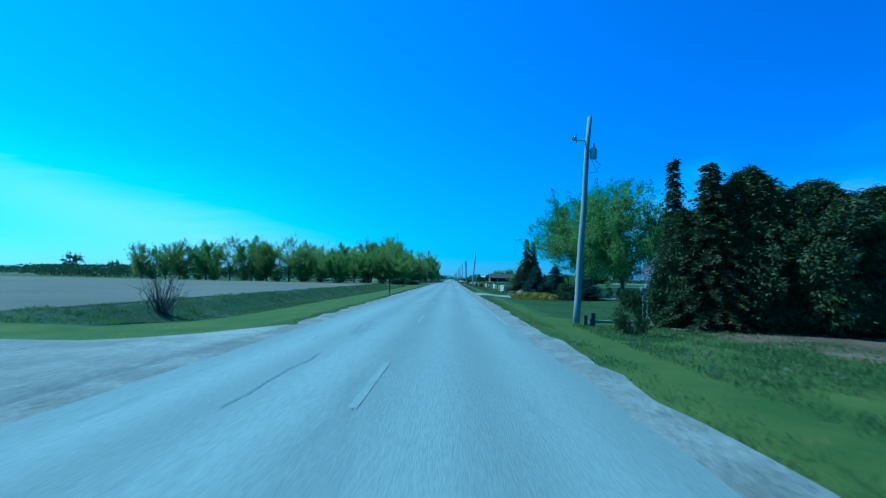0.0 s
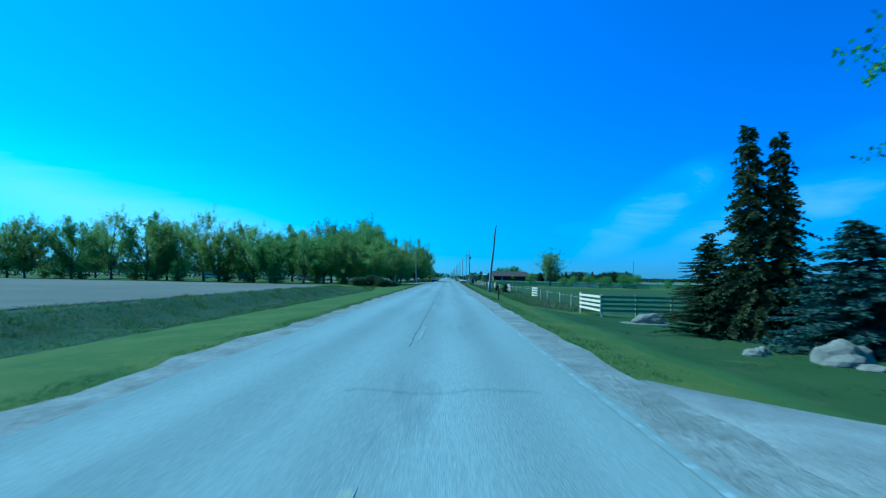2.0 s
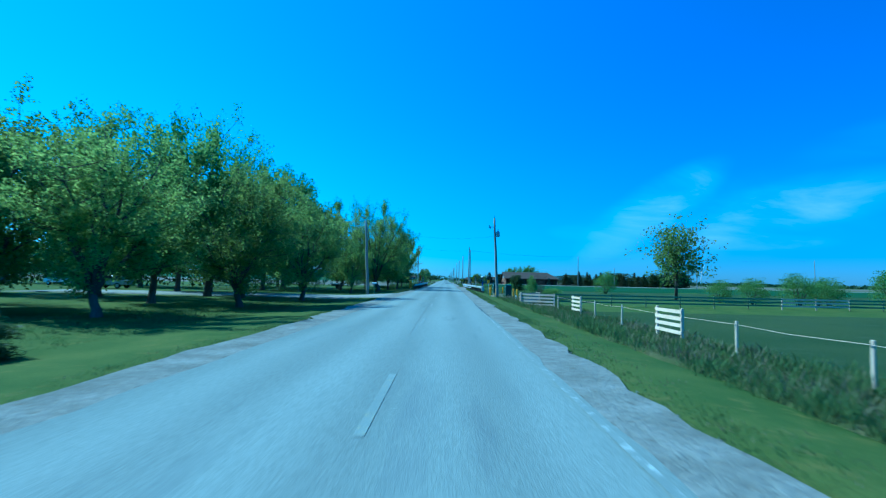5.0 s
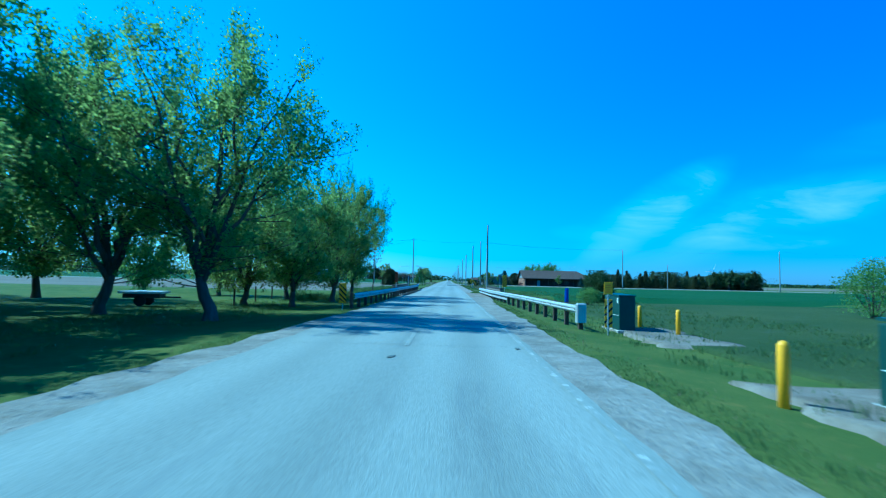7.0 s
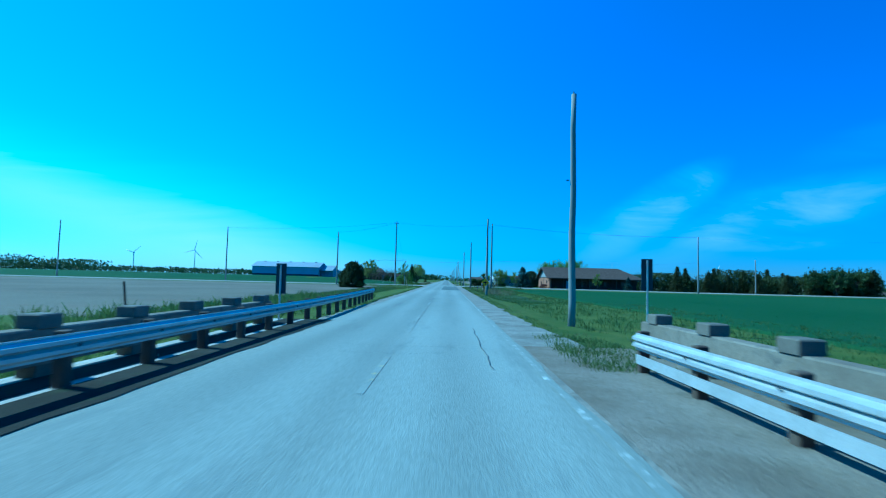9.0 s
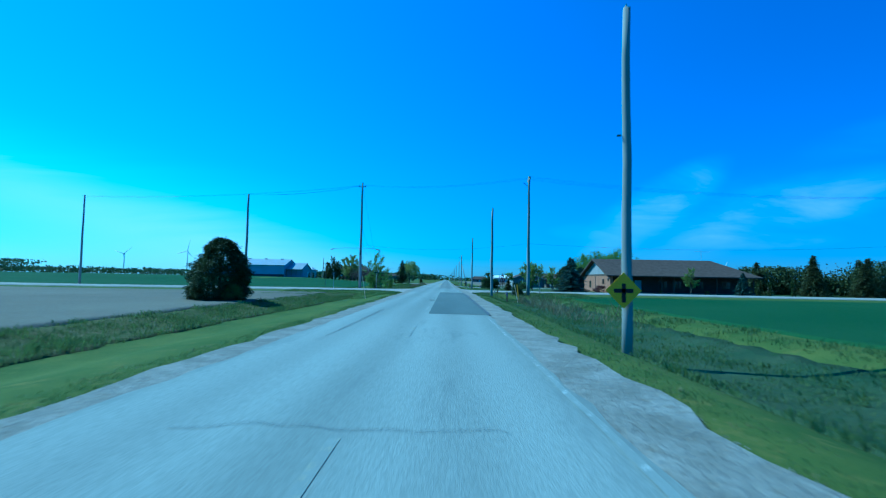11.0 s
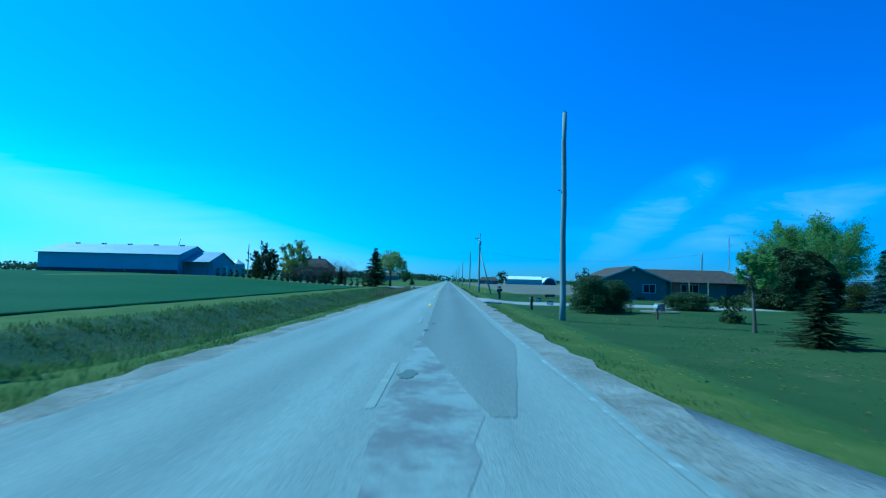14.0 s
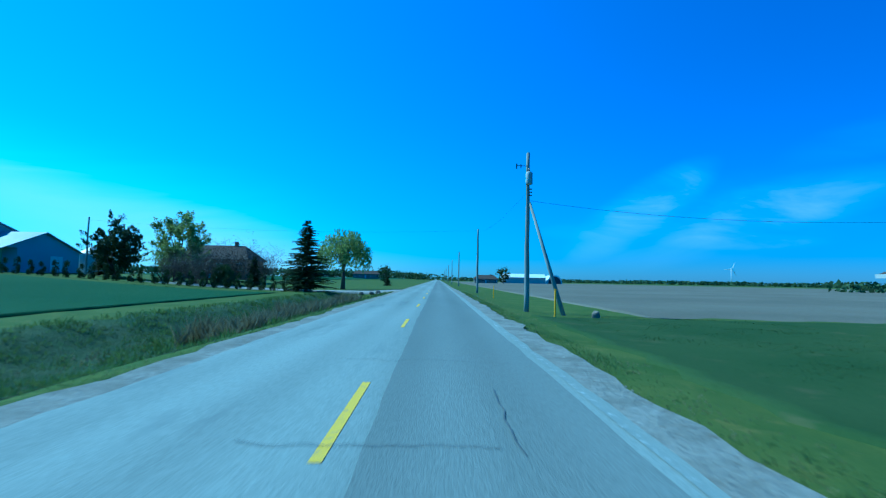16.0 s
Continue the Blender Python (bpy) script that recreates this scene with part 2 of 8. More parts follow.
ASPH = (0.230, 0.246, 0.222)
M = dict(
    asphalt=surf("worn_asphalt", ASPH, (0.285, 0.302, 0.274), 0.25, 45.0, 0.9, 0.35, stretch=(1.0, 0.12, 1.0), c3=(0.19, 0.203, 0.19), spec=0.06, tracks=0.08),
    patch=surf("dark_asphalt", (0.120, 0.136, 0.128), (0.158, 0.176, 0.164), 0.3, 50.0, 0.88, 0.35, stretch=(1.0, 0.15, 1.0), spec=0.06),
    overlay=surf("newer_asphalt", (0.170, 0.180, 0.164), (0.212, 0.222, 0.202), 0.25, 50.0, 0.88, 0.35, stretch=(1.0, 0.1, 1.0), spec=0.06, tracks=0.07),
    tar=surf("tar", (0.09, 0.09, 0.088), (0.13, 0.13, 0.125), 2.0, 30.0, 0.7, 0.1),
    yellow_line=worn_paint("worn_yellow_line", (0.50, 0.42, 0.14), ASPH, 0.56, 0.80, 5.0),
    yellow_new=worn_paint("yellow_line", (0.62, 0.42, 0.04), (0.2, 0.2, 0.19), 0.30, 0.44, 6.0),
    white_line=worn_paint("worn_white_line", (0.62, 0.62, 0.58), ASPH, 0.54, 0.74, 4.0),
    gravel=surf("limestone_gravel", (0.25, 0.235, 0.205), (0.38, 0.36, 0.32), 0.5, 14.0, 0.95, 0.9, c3=(0.27, 0.25, 0.21), dist=0.04, spec=0.06),
    shoulder=surf("shoulder_gravel", (0.195, 0.184, 0.155), (0.31, 0.296, 0.258), 0.9, 7.0, 0.95, 1.0, c3=(0.175, 0.155, 0.120), dist=0.06, spec=0.05),
    lawn=surf("lawn", (0.046, 0.070, 0.021), (0.064, 0.086, 0.028), 0.16, 14.0, 0.95, 0.5, c3=(0.078, 0.084, 0.034), dist=0.03, spec=0.05),
    yard=surf("yard_gravel", (0.185, 0.178, 0.155), (0.285, 0.272, 0.238), 0.45, 5.0, 0.95, 1.0, c3=(0.14, 0.135, 0.115), dist=0.06, spec=0.06),
    grass=surf("mown_grass", (0.070, 0.098, 0.022), (0.112, 0.130, 0.031), 0.45, 16.0, 0.95, 0.45, c3=(0.130, 0.128, 0.034), dist=0.03, spec=0.06),
    rough_grass=surf("rough_grass", (0.068, 0.080, 0.026), (0.105, 0.098, 0.040), 0.3, 7.0, 0.95, 0.9, c3=(0.14, 0.12, 0.06), dist=0.08, spec=0.06),
    weeds=surf("ditch_weeds", (0.048, 0.074, 0.034), (0.082, 0.100, 0.048), 0.45, 6.0, 0.95, 1.0, c3=(0.045, 0.075, 0.02), dist=0.10, spec=0.06),
    soil=surf("tilled_soil", (0.145, 0.128, 0.095), (0.195, 0.172, 0.130), 0.05, 5.0, 0.97, 0.9, c3=(0.16, 0.13, 0.095), dist=0.06, spec=0.06),
    crop=surf("young_wheat", (0.034, 0.072, 0.022), (0.046, 0.086, 0.029), 0.05, 6.0, 0.92, 0.9, dist=0.08, spec=0.06),
    pasture=surf("pasture_grass", (0.052, 0.072, 0.024), (0.074, 0.090, 0.031), 0.12, 7.0, 0.95, 0.9, c3=(0.070, 0.086, 0.040), dist=0.08, spec=0.06),
    mulch=surf("mulch", (0.09, 0.06, 0.035), (0.15, 0.11, 0.07), 0.8, 12.0, 0.95, 0.9, spec=0.06),
    bark=surf("bark", (0.10, 0.08, 0.06), (0.16, 0.135, 0.105), 1.5, 12.0, 0.95, 1.0, stretch=(1, 1, 0.2), dist=0.03, spec=0.06),
    pole=surf("weathered_pole", (0.235, 0.228, 0.205), (0.34, 0.33, 0.30), 1.2, 26.0, 0.9, 0.6, stretch=(1, 1, 0.05), dist=0.01),
    faded_orange=surf("faded_orange", (0.34, 0.10, 0.025), (0.27, 0.075, 0.02), 2.5, 30.0, 0.6, 0.05, c3=(0.20, 0.07, 0.03)),
    tank=surf("transformer_paint", (0.36, 0.37, 0.36), (0.44, 0.45, 0.44), 2.0, 30.0, 0.5, 0.05),
    steel=surf("galvanised_steel", (0.46, 0.465, 0.45), (0.58, 0.585, 0.57), 1.6, 25.0, 0.52, 0.12, metal=0.40),
    iron=surf("dark_iron", (0.06, 0.06, 0.06), (0.09, 0.09, 0.09), 2.0, 30.0, 0.6, 0.2, metal=0.4),
    wire=surf("cable", (0.12, 0.12, 0.12), (0.16, 0.16, 0.16), 2.0, 30.0, 0.6, 0.0),
    porcelain=surf("insulator", (0.25, 0.16, 0.12), (0.33, 0.22, 0.17), 2.0, 30.0, 0.25, 0.0),
    concrete=surf("concrete", (0.36, 0.345, 0.31), (0.46, 0.44, 0.40), 0.9, 18.0, 0.92, 0.5, c3=(0.24, 0.225, 0.20)),
    block=surf("dark_concrete", (0.125, 0.110, 0.085), (0.19, 0.17, 0.135), 1.2, 18.0, 0.92, 0.5),
    old_concrete=surf("old_concrete", (0.175, 0.150, 0.115), (0.255, 0.225, 0.175), 0.8, 16.0, 0.93, 0.6, c3=(0.13, 0.12, 0.105), spec=0.08),
    # dark colour that paints the rail's and parapet's shade onto the bridge deck
    deck_shade=surf("deck_shade_paint", (0.034, 0.033, 0.028), (0.056, 0.054, 0.045), 0.6, 14.0, 0.95, 0.8, c3=(0.05, 0.065, 0.03), spec=0.05),
    shoulder_dirt=surf("dirty_gravel", (0.17, 0.145, 0.11), (0.26, 0.23, 0.185), 0.7, 14.0, 0.95, 0.8, c3=(0.13, 0.115, 0.085), dist=0.04, spec=0.06),
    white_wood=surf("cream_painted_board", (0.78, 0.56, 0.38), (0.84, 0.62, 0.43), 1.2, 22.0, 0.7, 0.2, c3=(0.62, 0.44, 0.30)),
    grey_wood=surf("grey_board", (0.22, 0.225, 0.11), (0.30, 0.30, 0.16), 1.2, 22.0, 0.9, 0.4, stretch=(0.3, 1, 1)),
    post_wood=surf("dark_post", (0.07, 0.05, 0.035), (0.12, 0.09, 0.065), 2.0, 22.0, 0.9, 0.5, stretch=(1, 1, 0.15)),
    yellow=surf("yellow_paint", (0.92, 0.46, 0.010), (0.95, 0.50, 0.014), 2.0, 30.0, 0.45, 0.05, c3=(0.80, 0.40, 0.02)),
    black=surf("black_sheet", (0.012, 0.012, 0.012), (0.02, 0.02, 0.02), 2.0, 30.0, 0.5, 0.0),
    green_box=surf("dark_green_enamel", (0.022, 0.05, 0.04), (0.03, 0.062, 0.05), 1.5, 30.0, 0.45, 0.05),
    blue_post=surf("blue_plastic", (0.02, 0.05, 0.33), (0.03, 0.07, 0.40), 1.5, 30.0, 0.45, 0.02),
    orange=surf("orange_plastic", (0.75, 0.22, 0.02), (0.8, 0.26, 0.03), 1.5, 30.0, 0.5, 0.02),
    white=surf("white_sheet", (0.78, 0.78, 0.76), (0.84, 0.84, 0.82), 1.5, 30.0, 0.5, 0.03),
    red=surf("red_sheet", (0.42, 0.02, 0.02), (0.5, 0.03, 0.03), 1.5, 30.0, 0.45, 0.0),
    brick=surf("tan_brick", (0.27, 0.14, 0.085), (0.35, 0.19, 0.12), 0.8, 8.0, 0.92, 0.5, stretch=(1, 1, 3.2), c3=(0.26, 0.145, 0.10), spec=0.06),
    # wall colour kept dark to carry the deep porch's shade
    porch_wall=surf("porch_shade_boards", (0.055, 0.042, 0.035), (0.085, 0.065, 0.053), 0.8, 20.0, 0.9, 0.3, stretch=(1, 1, 3), spec=0.06),
    scuff=worn_paint("scuffed_asphalt", (0.14, 0.137, 0.131), ASPH, 0.46, 0.60, 0.9),
    siding=surf("white_siding", (0.44, 0.425, 0.39), (0.49, 0.475, 0.44), 0.8, 30.0, 0.6, 0.05),
    # grey for the far houses; on the ranch house it paints in shade
    grey_shade_siding=surf("grey_siding_with_shade", (0.165, 0.160, 0.135), (0.195, 0.19, 0.165), 0.8, 30.0, 0.7, 0.05),
    gable_grey=surf("gable_siding", (0.26, 0.25, 0.24), (0.31, 0.30, 0.29), 0.8, 30.0, 0.75, 0.05),
    shingle=surf("brown_shingles", (0.075, 0.056, 0.045), (0.110, 0.084, 0.068), 1.6, 9.0, 0.93, 0.6, island=0.10, spec=0.06),
    barn_wall=surf("barn_steel", (0.34, 0.40, 0.46), (0.39, 0.45, 0.51), 0.3, 12.0, 0.5, 0.05),
    barn_roof=surf("barn_roof_steel", (0.36, 0.37, 0.38), (0.42, 0.43, 0.44), 0.3, 12.0, 0.45, 0.05, metal=0.2),
    barn_dark=surf("barn_dark", (0.05, 0.055, 0.06), (0.075, 0.08, 0.085), 0.5, 12.0, 0.8, 0.05),
    glass=surf("window_glass", (0.02, 0.025, 0.03), (0.035, 0.04, 0.045), 0.5, 4.0, 0.06, 0.0, spec=0.6),
    trim=surf("white_trim", (0.76, 0.76, 0.74), (0.80, 0.80, 0.78), 2.0, 30.0, 0.55, 0.02),
    door_blue=surf("blue_door", (0.25, 0.42, 0.52), (0.30, 0.47, 0.57), 1.0, 20.0, 0.5, 0.02),
    stone=surf("fieldstone", (0.20, 0.160, 0.118), (0.29, 0.240, 0.180), 1.6, 9.0, 0.9, 0.8, c3=(0.15, 0.125, 0.10)),
    rubber=surf("rubber", (0.02, 0.02, 0.02), (0.03, 0.03, 0.03), 2.0, 30.0, 0.8, 0.1),
    car_white=surf("white_car_paint", (0.72, 0.72, 0.72), (0.76, 0.76, 0.76), 0.5, 10.0, 0.25, 0.0, spec=0.5),
    car_grey=surf("silver_car_paint", (0.42, 0.43, 0.44), (0.46, 0.47, 0.48), 0.5, 10.0, 0.25, 0.0, spec=0.5, metal=0.3),
    maple=leaf_mat("maple_leaves", (0.145, 0.22, 0.055), (0.26, 0.34, 0.085), 0.60),
    maple_dark=leaf_mat("dark_leaves", (0.165, 0.22, 0.055), (0.30, 0.335, 0.080), 0.66),
    maple_light=leaf_mat("spring_leaves", (0.22, 0.295, 0.075), (0.37, 0.425, 0.110), 0.70),
    willow=leaf_mat("willow_leaves", (0.23, 0.28, 0.075), (0.34, 0.37, 0.12), 0.5),
    spruce=leaf_mat("spruce_needles", (0.045, 0.054, 0.020), (0.090, 0.092, 0.034), 0.2),
    blue_spruce=leaf_mat("blue_spruce_needles", (0.045, 0.075, 0.060), (0.080, 0.115, 0.092), 0.12),
    cedar=leaf_mat("cedar_foliage", (0.032, 0.045, 0.011), (0.070, 0.082, 0.020), 0.12),
    dark_cedar=leaf_mat("dark_cedar_foliage", (0.034, 0.046, 0.017), (0.088, 0.100, 0.032), 0.15),
    juniper=leaf_mat("golden_juniper_foliage", (0.19, 0.165, 0.017), (0.38, 0.30, 0.033), 0.2),
    red_leaf=leaf_mat("plum_leaves", (0.07, 0.03, 0.03), (0.13, 0.06, 0.05), 0.3),
    shrub=leaf_mat("shrub_leaves", (0.045, 0.070, 0.022), (0.095, 0.118, 0.040)),
    blossom=leaf_mat("pink_blossom", (0.46, 0.33, 0.34), (0.66, 0.50, 0.51), 0.35),
    twig=leaf_mat("dry_twigs", (0.10, 0.08, 0.06), (0.18, 0.145, 0.11), 0.1),
    blade=leaf_mat("grass_blades", (0.090, 0.130, 0.038), (0.155, 0.190, 0.058), 0.5),
    lawn_blade=leaf_mat("lawn_blades", (0.060, 0.092, 0.026), (0.105, 0.135, 0.040), 0.45),
    ditch_blade=leaf_mat("ditch_blades", (0.085, 0.125, 0.028), (0.15, 0.185, 0.055), 0.45),
    dry_blade=leaf_mat("dry_grass_blades", (0.13, 0.115, 0.055), (0.26, 0.225, 0.13), 0.3),
    wheat=leaf_mat("wheat_blades", (0.045, 0.092, 0.016), (0.070, 0.120, 0.024), 0.3),
    dandelion=leaf_mat("dandelion_heads", (0.55, 0.42, 0.02), (0.75, 0.58, 0.04), 0.2),
    # base colour lightened a little to put distance haze into the leaves
    far_wood=leaf_mat("far_wood_leaves", (0.050, 0.080, 0.032), (0.090, 0.120, 0.050), 0.3),
)

# ---- building helpers ----
RNG = np.random.default_rng(7)


def mesh_of(name, verts, faces, mat, smooth=False):
    me = bpy.data.meshes.new(name)
    me.from_pydata([tuple(v) for v in verts], [], faces)
    me.materials.append(mat)
    if smooth:
        me.polygons.foreach_set("use_smooth", [True] * len(me.polygons))
    me.update()
    return me


def quad_mesh(name, verts, mat):
    """verts: (n, 4, 3) array of separate quads."""
    n = len(verts)
    me = bpy.data.meshes.new(name)
    me.vertices.add(n * 4)
    me.vertices.foreach_set("co", np.asarray(verts, dtype=np.float32).ravel())
    me.loops.add(n * 4)
    me.loops.foreach_set("vertex_index", np.arange(n * 4, dtype=np.int32))
    me.polygons.add(n)
    me.polygons.foreach_set("loop_start", np.arange(0, n * 4, 4, dtype=np.int32))
    me.materials.append(mat)
    me.update(calc_edges=True)
    return me


def thing(name, label, category, x, y, z=None, rz=0.0, group="", kind=""):
    ob = new(name)
    ob.matrix_world = pose(x, y, hz1(x, y) if z is None else z, 0, 0, rz)
    return tagged(ob, label, category, group, kind)


def part(name, me, parent, label=""):
    ob = new(name, me)
    ob.parent = parent
    return tagged(ob, label) if label else ob


def structure(name, me, label, category):
    return tagged(new(name, me), label, category, "", "structure")


class Bld:
    """Collects boxes, tubes and plates into one mesh."""

    def __init__(self):
        self.v, self.f = [], []

    def box(self, x0, x1, y0, y1, z0, z1, bevel=0.0):
        b = min(bevel, (x1 - x0) * 0.45, (y1 - y0) * 0.45)
        k = len(self.v)
        if b <= 0:
            self.v += [(x0, y0, z0), (x1, y0, z0), (x1, y1, z0), (x0, y1, z0), (x0, y0, z1), (x1, y0, z1), (x1, y1, z1), (x0, y1, z1)]
            self.f += [tuple(k + i for i in q) for q in ((3, 2, 1, 0), (4, 5, 6, 7), (0, 1, 5, 4), (1, 2, 6, 5), (2, 3, 7, 6), (3, 0, 4, 7))]
            return self
        ring = [(x0 + b, y0), (x1 - b, y0), (x1, y0 + b), (x1, y1 - b), (x1 - b, y1), (x0 + b, y1), (x0, y1 - b), (x0, y0 + b)]
        cx, cy = (x0 + x1) / 2, (y0 + y1) / 2
        ins = [(cx + (px - cx) * (1 - 2 * b / (x1 - x0)), cy + (py - cy) * (1 - 2 * b / (y1 - y0))) for px, py in ring]
        self.v += [(*p, z0) for p in ring] + [(*p, z1 - b) for p in ring] + [(*p, z1) for p in ins]
        for i in range(8):
            j = (i + 1) % 8
            self.f += [(k + i, k + j, k + 8 + j, k + 8 + i), (k + 8 + i, k + 8 + j, k + 16 + j, k + 16 + i)]
        self.f += [tuple(k + 16 + i for i in range(8)), tuple(k + i for i in reversed(range(8)))]
        return self

    def tube(self, pts, radii, sides=8, cap=True):
        pts = [Vector(p) for p in pts]
        k = len(self.v)
        for i, p in enumerate(pts):
            d = (pts[min(i + 1, len(pts) - 1)] - pts[max(i - 1, 0)]).normalized()
            a = d.orthogonal().normalized()
            if abs(d.z) > 0.7:
                a = (Vector((1, 0, 0)) - d * d.x).normalized()
            b = d.cross(a)
            r = radii[i] if isinstance(radii, (list, tuple)) else radii
            for s in range(sides):
                t = 2 * math.pi * s / sides
                self.v.append(tuple(p + (a * math.cos(t) + b * math.sin(t)) * r))
        for i in range(len(pts) - 1):
            for s in range(sides):
                q = (s + 1) % sides
                self.f.append((k + i * sides + s, k + i * sides + q, k + (i + 1) * sides + q, k + (i + 1) * sides + s))
        if cap:
            self.f.append(tuple(k + s for s in reversed(range(sides))))
            self.f.append(tuple(k + (len(pts) - 1) * sides + s for s in range(sides)))
        return self

    def poly(self, pts):
        k = len(self.v)
        self.v += [tuple(p) for p in pts]
        self.f.append(tuple(range(k, k + len(pts))))
        return self

    def slab(self, pts, d):
        """A flat polygon given thickness along the vector d."""
        k, n = len(self.v), len(pts)
        self.v += [tuple(p) for p in pts] + [tuple(Vector(p) + Vector(d)) for p in pts]
        self.f += [tuple(range(k, k + n)), tuple(reversed(range(k + n, k + 2 * n)))]
        for i in range(n):
            j = (i + 1) % n
            self.f.append((k + j, k + i, k + n + i, k + n + j))
        return self

    def mesh(self, name, mat, smooth=False):
        me = mesh_of(name, self.v, self.f, mat, smooth)
        bm = bmesh.new()
        bm.from_mesh(me)
        bmesh.ops.recalc_face_normals(bm, faces=bm.faces)
        bm.to_mesh(me)
        bm.free()
        return me


# ---- ground ----


def sm(v, a, b):
    t = np.clip((np.asarray(v, dtype=float) - a) / (b - a), 0, 1)
    return t * t * (3 - 2 * t)


def bump(v, c, w):
    return 1 - sm(np.abs(np.asarray(v, dtype=float) - c), w * 0.25, w)


def along(pairs):
    ys, vs = zip(*pairs)
    return lambda y: np.interp(y, ys, vs)


asph_l = along([(0, -4.4), (120, -4.4), (200, -4.1), (320, -3.75), (355, -4.0), (390, -4.65), (450, -4.95)])
asph_r = along([(0, 2.5), (78, 1.95), (120, 1.9), (200, 2.2), (330, 2.4), (362, 2.4), (400, 1.92), (450, 1.86)])
edge_l = along([(0, -5.1), (120, -5.25), (190, -5.5), (215, -4.55), (285, -4.5), (320, -4.55), (355, -4.8), (390, -5.3), (450, -5.6)])
edge_r = along([(0, 3.2), (77, 2.95), (120, 2.9), (200, 3.3), (226, 3.5), (236, 4.15), (256, 4.15), (264, 3.6), (332, 3.6), (355, 3.6), (395, 2.75), (450, 2.6)])
mid_x = along([(0, -0.95), (240, -0.75), (330, -0.55), (400, -1.15), (450, -1.55)])


def hz(x, y):
    """Height of the ground."""
    x, y = np.asarray(x, dtype=float), np.asarray(y, dtype=float)
    dr, dl = x - edge_r(y), edge_l(y) - x
    z = -0.06 - 0.24 * sm(dr, 0, 4) - 0.22 * sm(dl, 0, 5)
    z = z - 0.32 * sm(x, 5, 9) * sm(y, 64, 80) * (1 - sm(y, 176, 190))
    z = z - 0.55 * bump(x, 8.6, 4.2) * sm(y, 285, 305) * (1 - sm(y, 353, 362))
    z = z - 1.0 * bump(x, -14.6, 5.2) * sm(y, 18, 28) * (1 - sm(y, 130, 142))
    z = z - 0.95 * bump(x, -10.4, 4.4) * sm(y, 385, 393) * (1 - sm(y, 496, 500))
    z = z - 0.40 * bump(x, -10.5, 4.5) * sm(y, 286, 300) * (1 - sm(y, 352, 362))
    z = z + 1.8 * sm(-x, 18, 62) * sm(y, 395, 470)
    z = z - 1.3 * bump(y, 249, 9) * sm(np.abs(x + 0.4), 6.6, 9.5) * (1 - sm(np.abs(x), 30, 60))
    wi = sm(y, 357, 364.5) * (1 - sm(y, 377, 386))
    z = z * (1 - wi) + wi * np.minimum(-0.06, -0.06 - 0.1 * sm(np.abs(x), 15, 60))
    return z


def hz1(x, y):
    return float(hz(x, y))


def grid_mesh(name, X, Y, Z, mat):
    ny, nx = X.shape
    co = np.stack([X, Y, Z], -1).reshape(-1, 3).astype(np.float32)
    i = np.arange((ny - 1) * (nx - 1))
    r, c = i // (nx - 1), i % (nx - 1)
    a = r * nx + c
    fv = np.stack([a, a + 1, a + nx + 1, a + nx], -1).astype(np.int32)
    me = bpy.data.meshes.new(name)
    me.vertices.add(len(co))
    me.vertices.foreach_set("co", co.ravel())
    me.loops.add(fv.size)
    me.loops.foreach_set("vertex_index", fv.ravel())
    me.polygons.add(len(fv))
    me.polygons.foreach_set("loop_start", np.arange(0, fv.size, 4, dtype=np.int32))
    me.polygons.foreach_set("use_smooth", np.ones(len(fv), dtype=bool))
    me.materials.append(mat)
    me.update(calc_edges=True)
    return me


def wobble(v, amp, seed, scale=1.0):
    """Smooth ragged offset along a line."""
    return np.array([amp * (noise.noise((t * 0.9 * scale, seed, 0.3)) + 0.6 * noise.noise((t * 2.7 * scale, seed, 7.1))) for t in v])


xs = np.concatenate([[-4600, -3000, -1800, -1000, -600, -400, -280, -200, -150, -110, -85, -68, -55], np.arange(-46, -24, 2.0),
                     np.arange(-24, 24.01, 0.6), np.arange(26, 46, 2.0),
                     [46, 55, 68, 85, 110, 150, 200, 280, 400, 600, 1000, 1800, 3000, 4600]])
ys = np.concatenate([[-4000, -2000, -900, -400, -200, -100, -60], np.arange(-40, 520, 1.5),
                     [525, 540, 560, 590, 630, 700, 800, 950, 1200, 1600, 2200, 3000, 3900, 4900]])
GX, GY = np.meshgrid(xs, ys)
GZ = hz(GX, GY) - 0.03
rough_z = np.array([noise.noise((a * 0.35, b * 0.35, 0.0)) for a, b in zip(GX.ravel(), GY.ravel())]).reshape(GX.shape)
GZ += np.where((GX > edge_r(GY) + 0.6) | (GX < edge_l(GY) - 0.6), 0.03 * rough_z - 0.02, -0.03)
structure("ground", grid_mesh("ground", GX, GY, GZ, M["grass"]), "grassy roadside ground running flat to the horizon", "ground")


def strip(name, u, lo, hi, mat, dz, label, category, cols=6, across=False, lift=None, ws=None):
    """A sheet laid on the ground between lo(u) and hi(u); u runs along y, or along x if across."""
    u = np.asarray(u, dtype=float)
    w = np.linspace(0, 1, cols) if ws is None else np.asarray(ws)
    L, H = np.asarray(lo)[:, None], np.asarray(hi)[:, None]
    Vv = L + (H - L) * w[None, :]
    if lift is None:  # edges turned down into the soil
        Vv = np.concatenate([L - 0.10, Vv, H + 0.10], 1)
    Uu = np.repeat(u[:, None], Vv.shape[1], 1)
    X, Y = (Uu, Vv) if across else (Vv, Uu)
    Z = (hz(X, Y) if lift is None else lift(X, Y)) + dz
    if lift is None:
        Z[:, 0] -= dz + 0.12
        Z[:, -1] -= dz + 0.12
        Z[0, :] -= dz + 0.10
